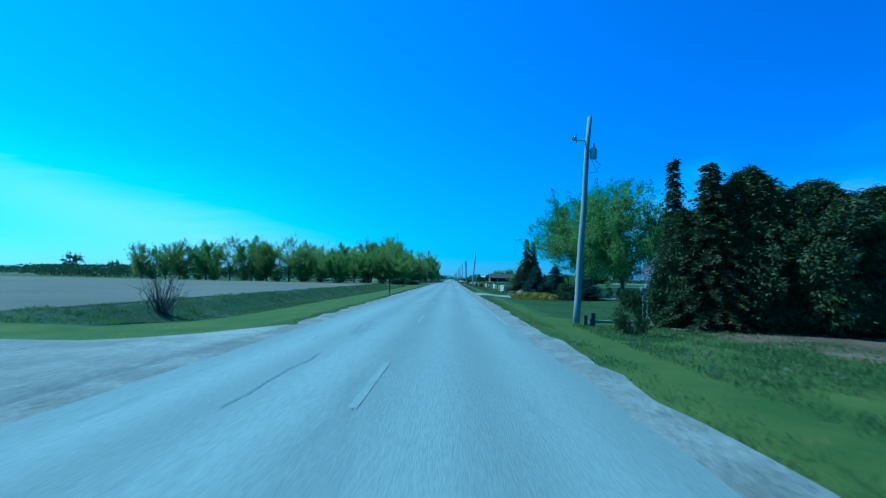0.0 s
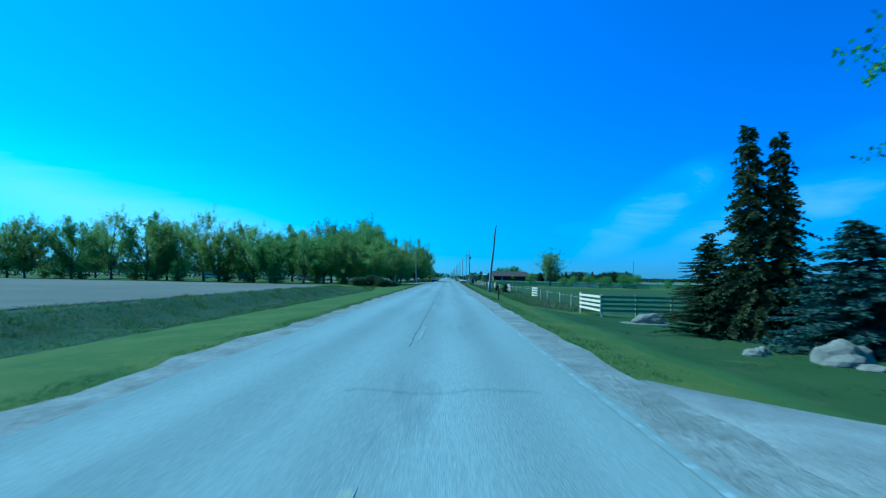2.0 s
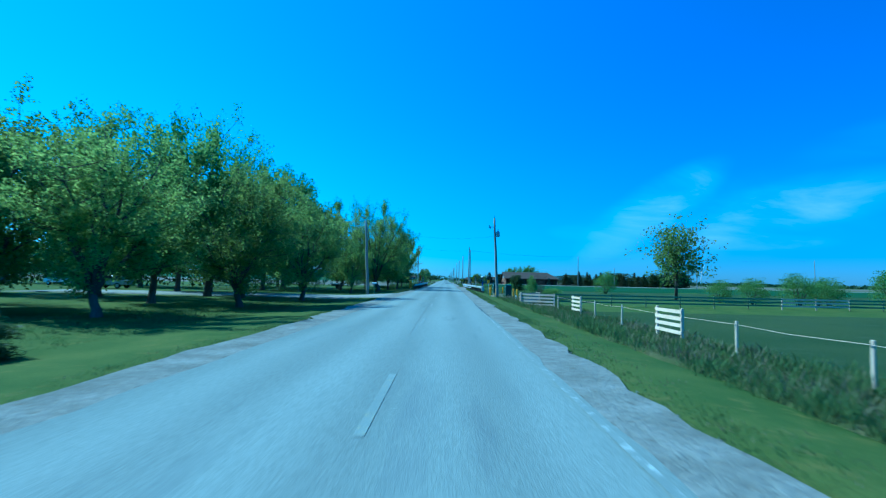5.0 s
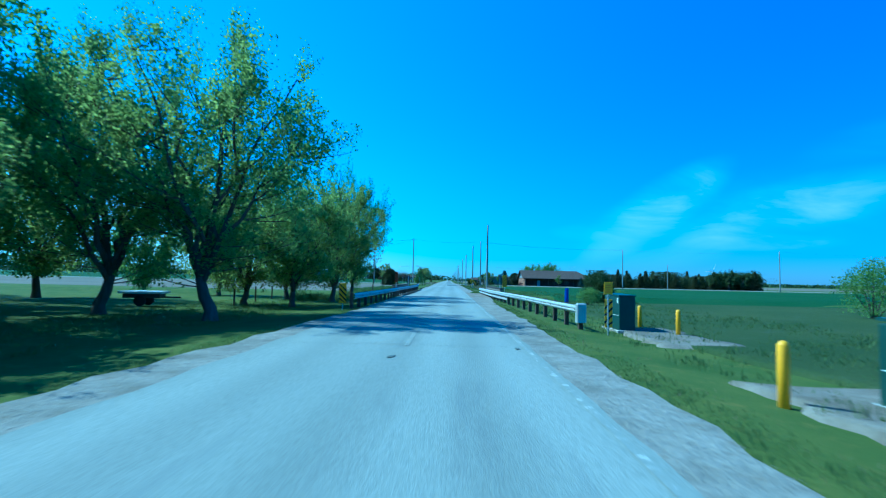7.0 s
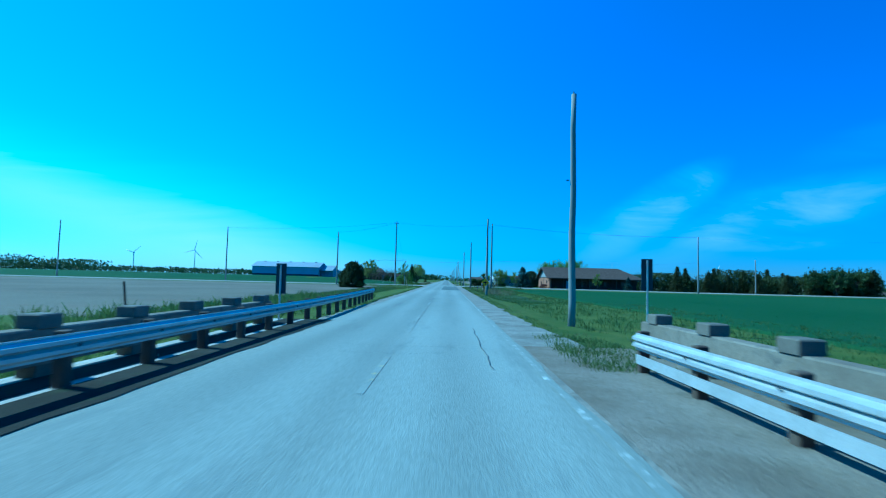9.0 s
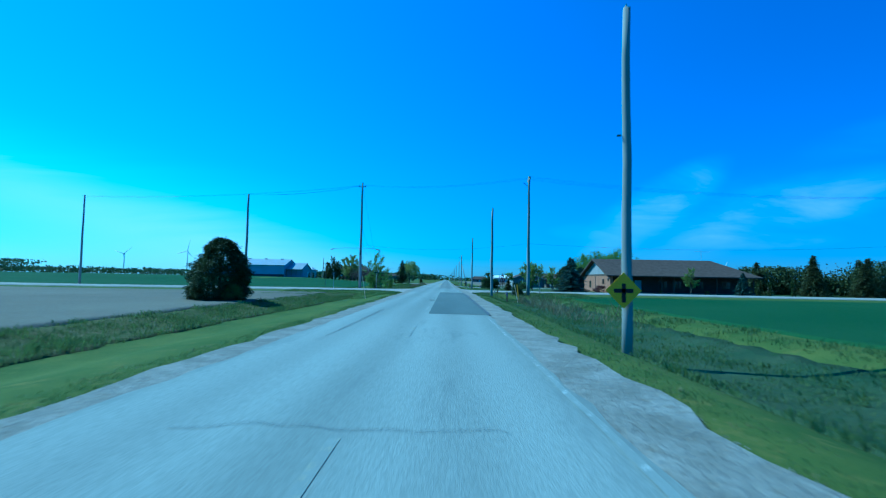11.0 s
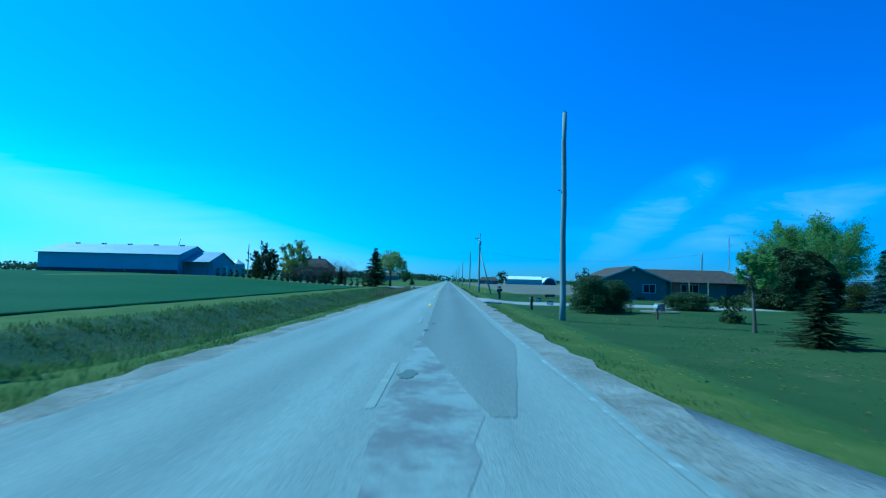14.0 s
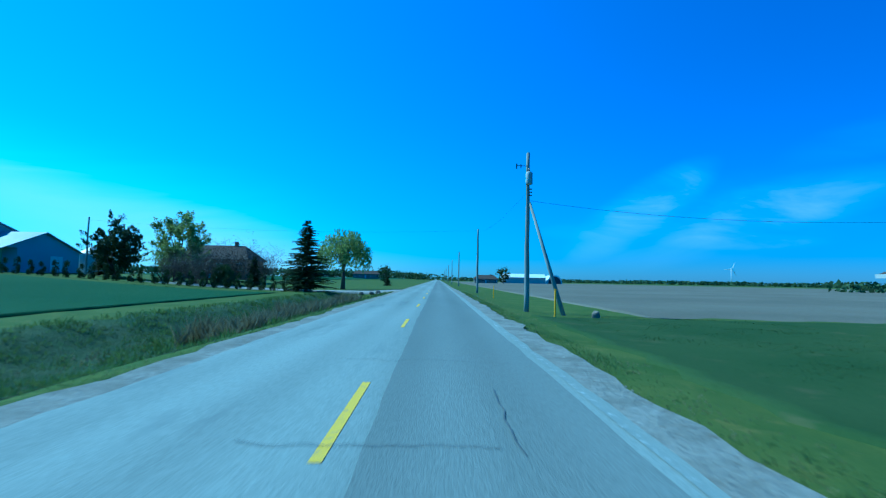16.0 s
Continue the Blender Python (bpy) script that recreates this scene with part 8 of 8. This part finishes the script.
def ribbed(bd, x0, y0, x1, y1, z0, z1, nx, ny, step=0.9):
    """Upright ribs of steel cladding on a wall."""
    ln = math.hypot(x1 - x0, y1 - y0)
    n = int(ln / step)
    for i in range(1, n):
        f = i / n
        x, y = x0 + (x1 - x0) * f, y0 + (y1 - y0) * f
        tx, ty = (x1 - x0) / ln * 0.03, (y1 - y0) / ln * 0.03
        bd.slab([(x - tx, y - ty, z0), (x + tx, y + ty, z0), (x + tx, y + ty, z1), (x - tx, y - ty, z1)], (nx * 0.03, ny * 0.03, 0))
    return bd


def barn():
    gz = hz1(-80, 500)
    ob = thing("steel_barn", "long pale blue steel-clad barn with ridge vents", "barn", -97.0, 497.0, 0.0)
    L, Dp, ze, zr = 33.3, 16.0, 6.2, 8.6
    b = Bld()
    b.box(0, L, 0, Dp, gz - 0.3, ze)
    b.slab([(0.02, 0, ze), (0.02, Dp, ze), (0.02, Dp / 2, zr - 0.1)], (L - 0.04, 0, 0))
    part("wall", b.mesh("wall", M["barn_wall"]), ob, "pale blue-grey steel wall")
    b = Bld()
    ribbed(b, 0, 0, L, 0, gz + 0.9, ze, 0, -1)
    ribbed(b, L, 0, L, Dp, gz + 0.9, ze, 1, 0)
    part("rib", b.mesh("rib", M["barn_wall"]), ob)
    b = Bld()
    b.box(-0.02, L + 0.02, -0.04, -0.005, gz - 0.3, gz + 0.9)
    part("skirt", b.mesh("skirt", M["barn_dark"]), ob, "dark lower wall band")
    b = Bld()
    hip_or_gable(b, 0, L, 0, Dp, ze, zr, "x", 0, 0, 0.5, 0.12)
    part("roof", b.mesh("roof", M["barn_roof"]), ob, "pale steel roof")
    for k in range(5):
        b = Bld()
        xx = 3.5 + k * 6.6
        b.box(xx - 0.5, xx + 0.5, Dp / 2 - 0.3, Dp / 2 + 0.3, zr - 0.12, zr + 0.26, 0.05)
        part("ridge_vent", b.mesh("ridge_vent", M["tank"]), ob)
    ext = thing("barn_annex", "low steel annex with an open porch side", "barn", -63.7, 499.0, 0.0)
    b = Bld()
    b.box(0.05, 6.2, 2.6, 14.6, gz - 0.3, 4.7)
    b.slab([(0.05, 0, 4.7), (0.05, 14.6, 4.7), (0.05, 7.3, 7.1)], (6.1, 0, 0))
    part("wall", b.mesh("wall", M["barn_wall"]), ext)
    b = Bld()
    hip_or_gable(b, 0.05, 6.2, 0, 14.6, 4.7, 7.25, "x", 0, 0, 0.4, 0.12)
    part("roof", b.mesh("roof", M["barn_roof"]), ext, "pale steel roof")
    for k in range(4):
        b = Bld()
        b.box(0.2 + k * 1.95, 0.36 + k * 1.95, 0.1, 0.26, gz - 0.3, 4.6)
        part("porch_post", b.mesh("porch_post", M["grey_wood"]), ext)
    b = Bld()
    b.box(6.2, 6.26, 8.6, 11.0, gz, gz + 2.3)
    part("door", b.mesh("door", M["white"]), ext, "white sliding door")


barn()
ob = thing("grain_bin", "small galvanised grain bin with a cone roof", "silo", -57.9, 517.0)
b = Bld()
b.tube([(0, 0, -0.3), (0, 0, 3.2)], 1.9, 20)
part("drum", b.mesh("drum", M["steel"], False), ob)
b = Bld()
b.tube([(0, 0, 3.15), (0, 0, 4.2), (0, 0, 4.35)], [2.0, 0.3, 0.2], 20)
part("cone_roof", b.mesh("cone_roof", M["steel"], False), ob)
b = Bld()
for z in np.arange(0.3, 3.2, 0.55):
    b.tube([(0, 0, z), (0, 0, z + 0.05)], 1.93, 20)
part("hoop", b.mesh("hoop", M["steel"], False), ob)


def plain_house(x, y, w, d, ze, zr, wall, label, hip=2.5, name="farmhouse", chimney=True):
    gz = hz1(x, y)
    ob = thing(name, label, "house", x, y, gz)
    b = Bld()
    b.box(0, w, 0, d, -0.3, ze)
    part("wall", b.mesh("wall", M[wall]), ob)
    b = Bld()
    hip_or_gable(b, 0, w, 0, d, ze, zr, "x", hip, hip, 0.5)
    part("roof", b.mesh("roof", M["shingle"]), ob, "brown shingled roof")
    for k in range(max(2, int(w / 3))):
        window(ob, 1.3 + k * (w - 2.6) / max(1, int(w / 3) - 1), -0.02, ze * 0.55, 1.0, 1.1, 0, -1, 2)
    b = Bld()
    b.box(w * 0.45, w * 0.45 + 0.9, -0.05, 0.0, 0.0, 2.0)
    part("front_door", b.mesh("front_door", M["door_blue"]), ob)
    if chimney:
        b = Bld()
        b.box(w * 0.7, w * 0.7 + 0.6, d / 2 - 0.3, d / 2 + 0.3, ze, zr + 0.7)
        part("chimney", b.mesh("chimney", M["brick"]), ob)
    return ob


plain_house(-47.5, 523.0, 13.0, 9.0, 3.6, 6.0, "brick", "brown brick farmhouse behind the trees")
plain_house(22.0, 742.0, 14.0, 9.0, 2.8, 5.0, "grey_shade_siding", "grey house far along the road")
plain_house(-52.0, 742.0, 16.0, 9.0, 2.8, 4.6, "grey_shade_siding", "grey house far along the road")
ob = thing("field_barn", "long grey steel shed with a white roof", "barn", 46.0, 793.0)
b = Bld()
b.box(0, 30, 0, 14, -0.3, 4.4)
b.slab([(0, 0, 4.4), (0, 14, 4.4), (0, 7, 6.6)], (30, 0, 0))
part("wall", b.mesh("wall", M["tank"]), ob)
b = Bld()
hip_or_gable(b, 0, 30, 0, 14, 4.4, 6.8, "x", 0, 0, 0.5)
part("roof", b.mesh("roof", M["white"]), ob, "white steel roof")
ob = thing("hoop_barn", "white round-roofed hoop barn", "barn", 84.0, 800.0)
b = Bld()
pr = [(math.cos(t) * 5.5, 0, max(0.0, math.sin(t)) * 6.4) for t in np.linspace(0, math.pi, 13)]
b.slab(pr, (0, 18, 0))
part("hoop_roof", b.mesh("hoop_roof", M["white"]), ob)
b = Bld()
b.slab([(p[0] * 0.86, -0.05, p[2] * 0.86) for p in pr], (0, 0.04, 0))
part("end_wall", b.mesh("end_wall", M["barn_dark"]), ob)


def turbine(x, y, h, rot):
    ob = thing("wind_turbine", "white wind turbine far across the fields", "wind turbine", x, y, 0.0, 0, "far wind turbines")
    b = Bld()
    b.tube([(0, 0, -1), (0, 0, h)], [2.0, 1.1], 10)
    part("tower", b.mesh("tower", M["white"], True), ob)
    b = Bld()
    b.box(-1.4, 1.4, -4, 4, h - 1.2, h + 1.8, 0.3)
    part("nacelle", b.mesh("nacelle", M["white"]), ob)
    for k in range(3):
        a = radians(rot + 120 * k)
        b = Bld()
        b.tube([(0, -4.5, h), (math.sin(a) * h * 0.15, -4.6, h + math.cos(a) * h * 0.15), (math.sin(a) * h * 0.5, -4.7, h + math.cos(a) * h * 0.5)], [0.9, 1.2, 0.25], 6)
        part("blade", b.mesh("blade", M["white"], True), ob)


turbine(-1150, 2100, 72, 50)
turbine(-975, 2200, 90, 15)
turbine(1080, 2300, 60, 25)

# ---- vehicles and yard things in the lot ----


def parked_car(x, y, rz, paint, label, truck=False):
    ob = thing("parked_truck" if truck else "parked_car", label, "truck" if truck else "car", x, y, None, rz, "vehicles in the lot")
    L, Wd = (5.4, 1.9) if truck else (4.5, 1.75)
    prof = [(-L / 2, 0.45), (-L / 2, 0.95), (-L / 2 + 0.15, 1.0), (L / 2 - 1.4, 1.02), (L / 2 - 0.15, 0.88), (L / 2, 0.7), (L / 2, 0.4)]
    b = Bld()
    b.slab([(p[0], -Wd / 2, p[1]) for p in prof], (0, Wd, 0))
    part("body", b.mesh("body", M[paint]), ob)
    b = Bld()
    cab = [(-0.6, 1.0), (-0.5, 1.75), (0.7, 1.75), (1.4, 1.02)] if truck else [(-1.9, 0.98), (-1.4, 1.42), (0.4, 1.45), (1.2, 1.0)]
    b.slab([(p[0], -Wd / 2 + 0.1, p[1]) for p in cab], (0, Wd - 0.2, 0))
    cabin = part("cabin", b.mesh("cabin", M["glass"]), ob, "dark glazed cabin")
    b = Bld()
    t = max(p[1] for p in cab)
    xs_ = [p[0] for p in cab if p[1] > t - 0.1]
    b.box(min(xs_) - 0.05, max(xs_) + 0.05, -Wd / 2 + 0.12, Wd / 2 - 0.12, t - 0.03, t + 0.04, 0.03)
    part("roof", b.mesh("roof", M[paint]), cabin)
    for wx in (-L * 0.3, L * 0.31):
        for wy in (-Wd / 2 + 0.1, Wd / 2 - 0.1):
            b = Bld()
            b.tube([(wx, wy - 0.1, 0.33), (wx, wy + 0.1, 0.33)], 0.34, 16)
            w = part("wheel", b.mesh("wheel", M["rubber"]), ob)
            c = Bld()
            sg = 1 if wy > 0 else -1
            c.tube([(wx, wy + sg * 0.1, 0.33), (wx, wy + sg * 0.112, 0.33)], 0.2, 12)
            part("rim", c.mesh("rim", M["steel"]), w)


parked_car(-51.0, 203.0, 160, "car_white", "white pickup truck parked under the trees", True)
parked_car(-58.0, 199.0, 20, "car_grey", "silver car parked under the trees")
parked_car(-66.0, 196.0, 10, "car_white", "white car parked under the trees")
parked_car(-40.0, 196.0, 175, "car_grey", "silver car parked under the trees")
ob = thing("utility_trailer", "small flat trailer with a white deck", "trailer", -17.8, 219.0, None, 10)
b = Bld()
b.box(-1.2, 1.2, -0.7, 0.7, 0.72, 0.86, 0.03)
part("deck", b.mesh("deck", M["white"]), ob, "white deck")
b = Bld()
b.box(-1.0, 1.0, -0.5, 0.5, 0.45, 0.70).box(1.0, 2.0, -0.05, 0.05, 0.45, 0.55)
part("frame", b.mesh("frame", M["iron"]), ob)
for sy in (-0.62, 0.62):
    b = Bld()
    b.tube([(0, sy - 0.09, 0.3), (0, sy + 0.09, 0.3)], 0.31, 14)
    part("wheel", b.mesh("wheel", M["rubber"]), ob)
for i in range(6):
    simple_post("lot_fence_post", "dark wooden fence post behind the maples", "fence post", -13.0 - 0.6 * i, 216.5 + 5.2 * i, 0.06, 1.1, "post_wood", 2 * math.sin(i * 3), None, "lot fence posts")

# ---- grass and weeds ----
not_drive = lambda x, y: ((x > 0) & (((y > 52) & (y < 63)) | ((y > 418) & (y < 429)))) | ((x < 0) & ((y < 15) | ((y > 179) & (y < 191)) | ((y > 497) & (y < 506)))) | on_side_road(x, y)
grass_stuff("verge_grass", 26000, lambda y: (edge_l(y) - 0.7, edge_l(y) + 0.15), 0, 500, 0.02, 0.06, "blade", "short green verge grass beside the shoulder", 101, 5, 0.012, skip=not_drive)
grass_stuff("verge_grass", 26000, lambda y: (edge_r(y) - 0.15, edge_r(y) + 0.9), 0, 500, 0.02, 0.07, "blade", "tufty green verge grass beside the shoulder", 102, 5, 0.012, skip=not_drive)
grass_stuff("dry_grass", 5200, lambda y: (edge_r(y) - 0.2, edge_r(y) + 1.4), 0, 500, 0.02, 0.07, "dry_blade", "dry straw-coloured tufts at the gravel's edge", 103, 4, 0.010, skip=not_drive)
grass_stuff("dry_grass", 4200, lambda y: (edge_l(y) - 0.9, edge_l(y) + 0.2), 0, 500, 0.02, 0.07, "dry_blade", "dry straw-coloured tufts at the gravel's edge", 104, 4, 0.010, skip=not_drive)
grass_stuff("rough_grass_tufts", 14000, lambda y: (5.4 + 0 * y, 10.2 + 0 * y), 90, 190, 0.15, 0.42, "blade", "long unmown grass along the paddock fence", 105, 5, 0.018)
grass_stuff("rough_grass_tufts", 4500, lambda y: (5.8 + 0 * y, 10.2 + 0 * y), 90, 190, 0.15, 0.45, "dry_blade", "dry stalks along the paddock fence", 106, 4, 0.013)
grass_stuff("ditch_growth", 1500, lambda y: (-18.6 + 0 * y, -13.0 + 0 * y), 26, 140, 0.10, 0.30, "dry_blade", "matted dry growth in the ditch", 107, 4, 0.023)
grass_stuff("ditch_growth", 17000, lambda y: (-20.2 + 0 * y, -12.0 + 0 * y), 18, 140, 0.07, 0.22, "ditch_blade", "grey-green growth in the ditch", 108, 6, 0.024)
grass_stuff("ditch_growth", 1800, lambda y: (-12.2 + 0 * y, -8.0 + 0 * y), 388, 498, 0.12, 0.32, "dry_blade", "matted dry growth in the ditch", 109, 4, 0.023)
grass_stuff("ditch_growth", 16000, lambda y: (-14.6 + 0 * y, -7.0 + 0 * y), 388, 498, 0.08, 0.28, "ditch_blade", "grey-green growth in the ditch", 110, 6, 0.024)
grass_stuff("ditch_growth", 9000, lambda y: (5.6 + 0 * y, 13.6 + 0 * y), 288, 357, 0.06, 0.22, "blade", "rank green growth in the ditch", 111, 5, 0.023)
grass_stuff("cattails", 420, lambda y: (8.0 + 0 * y, 11.4 + 0 * y), 322, 356, 0.4, 0.9, "dry_blade", "dry tan cattail stalks standing in the ditch", 112, 3, 0.016, "cattails")
grass_stuff("dead_reeds", 5200, lambda y: (-10.5 + 0 * y, -7.6 + 0 * y), 452, 480, 0.5, 1.0, "dry_blade", "bank of dry brown reeds in the ditch", 113, 4, 0.013, "reeds")
grass_stuff("rough_grass_tufts", 11000, lambda y: (-14.2 + 0 * y, -10.4 + 0 * y), 263, 356, 0.10, 0.28, "blade", "long unmown grass along the tilled field", 114, 5, 0.020)
grass_stuff("creek_growth", 9000, lambda y: (edge_r(y) + 2.2, edge_r(y) + 14.0), 190, 290, 0.08, 0.26, "blade", "long grass beyond the guard rail", 115, 5, 0.020)
grass_stuff("creek_growth", 5000, lambda y: (edge_l(y) - 9.0, edge_l(y) - 1.7), 230, 292, 0.2, 0.6, "blade", "long grass beyond the guard rail", 116, 5, 0.020)
grass_stuff("rough_grass_tufts", 11000, lambda y: (edge_r(y) + 2.2, 13.0 + 0 * y), 2, 22, 0.04, 0.14, "blade", "rough weedy grass by the mulch bed", 135, 5, 0.016)
grass_stuff("rough_grass_tufts", 400, lambda y: (edge_r(y) + 2.0, 13.0 + 0 * y), 2, 20, 0.08, 0.25, "dry_blade", "dry stalks by the mulch bed", 136, 4, 0.013)
grass_stuff("corner_grass", 9000, lambda y: (edge_r(y) + 0.2, 18.0 + 0 * y), 352, 367, 0.06, 0.18, "blade", "long unmown grass on the crossing's corner", 131, 5, 0.018, skip=on_side_road)
grass_stuff("corner_grass", 1500, lambda y: (edge_r(y) + 0.6, 18.0 + 0 * y), 352, 367, 0.08, 0.25, "dry_blade", "dry stalks on the crossing's corner", 132, 4, 0.013, skip=on_side_road)
grass_stuff("corner_grass", 9000, lambda y: (-20.0 + 0 * y, edge_l(y) - 0.2), 352, 367, 0.05, 0.14, "blade", "long unmown grass on the crossing's corner", 133, 5, 0.018, skip=on_side_road)
grass_stuff("corner_grass", 6000, lambda y: (-20.0 + 0 * y, edge_l(y) - 0.2), 377, 392, 0.06, 0.18, "blade", "short grass on the crossing's corner", 134, 5, 0.018, skip=on_side_road)
grass_stuff("lawn_grass", 16000, lambda y: (edge_r(y) + 3.5, edge_r(y) + 14.0), 386, 460, 0.04, 0.10, "lawn_blade", "short mown lawn grass", 119, 4, 0.016, skip=not_drive)
grass_stuff("lawn_grass", 12000, lambda y: (edge_r(y) + 3.0, edge_r(y) + 12.0), 24, 84, 0.04, 0.10, "lawn_blade", "short mown lawn grass", 120, 4, 0.016, skip=not_drive)
grass_stuff("lawn_grass", 12000, lambda y: (edge_l(y) - 12.0, edge_l(y) - 4.0), 144, 238, 0.04, 0.12, "blade", "short lawn grass under the maples", 121, 4, 0.016, skip=not_drive)

grass_stuff("wheat_plants", 16000, lambda y: (-36.0 + 0 * y, -18.8 + 0 * y), 388, 491, 0.05, 0.10, "wheat", "young wheat plants at the field's edge", 141, 5, 0.023, "wheat", even=True)
grass_stuff("wheat_plants", 16000, lambda y: (14.2 + 0 * y, 30.0 + 0 * y), 243, 360, 0.05, 0.10, "wheat", "young wheat plants at the field's edge", 142, 5, 0.023, "wheat", even=True)


grass_stuff("rail_end_grass", 1500, lambda y: (3.1 + 0 * y, 5.2 + 0 * y), 252.5, 258.5, 0.05, 0.2, "blade", "long grass round the guard rail's end", 143, 5, 0.014)

def dandelions(name, n, x0, x1, y0, y1, seed):
    rng = np.random.default_rng(seed)
    x, y = rng.uniform(x0, x1, n), rng.uniform(y0, y1, n)
    k = np.array([noise.noise((a * 0.25, b * 0.25, 3.0)) for a, b in zip(x, y)]) > rng.uniform(-0.3, 0.5, n)
    p = np.stack([x[k], y[k], hz(x[k], y[k]) + 0.08], 1)
    q = []
    for a in (0.0, 0.9):
        d = np.array([[math.cos(a + t), math.sin(a + t), 0.0] for t in (0, 1.57, 3.14, 4.71)]) * 0.035
        q.append(p[:, None, :] + d[None])
    me = quad_mesh(name, np.concatenate(q), M["dandelion"])
    tagged(new(name, me), "yellow dandelions scattered over the lawn", "flowers", "", "stuff")


dandelions("dandelions", 2600, 3.5, 15, 384, 424, 5)
dandelions("dandelions", 700, 4, 10, 28, 52, 6)


def stones(name, n, side, ya, yb, seed):
    """Loose stones along the edge of the gravel."""
    rng = np.random.default_rng(seed)
    y = rng.uniform(ya, yb, n)
    e = edge_r(y) if side > 0 else edge_l(y)
    x = e - side * np.abs(rng.normal(0.05, 0.42, n))
    r = rng.uniform(0.008, 0.026, n) * (1 + (rng.uniform(0, 1, n) > 0.97))
    z = np.maximum(hz(x, y), -0.06) + 0.03
    base = np.array([[1, 0, 0], [0, 1, 0], [-1, 0, 0], [0, -1, 0], [0, 0, 0.8], [0, 0, -0.8]], dtype=float)
    v = base[None] * rng.uniform(0.6, 1.3, (n, 6, 1)) * r[:, None, None] + np.stack([x, y, z], 1)[:, None, :]
    f = np.array([[0, 1, 4], [1, 2, 4], [2, 3, 4], [3, 0, 4], [1, 0, 5], [2, 1, 5], [3, 2, 5], [0, 3, 5]])
    fv = (f[None] + 6 * np.arange(n)[:, None, None]).reshape(-1, 3).astype(np.int32)
    me = bpy.data.meshes.new(name)
    me.vertices.add(n * 6)
    me.vertices.foreach_set("co", v.astype(np.float32).ravel())
    me.loops.add(fv.size)
    me.loops.foreach_set("vertex_index", fv.ravel())
    me.polygons.add(len(fv))
    me.polygons.foreach_set("loop_start", np.arange(0, fv.size, 3, dtype=np.int32))
    me.materials.append(M["gravel"])
    me.update(calc_edges=True)
    tagged(new(name, me), "loose pale limestone chips on the shoulder", "gravel", "", "stuff")


stones("loose_stones", 16000, 1, 0, 480, 201)
stones("loose_stones", 16000, -1, 0, 480, 202)
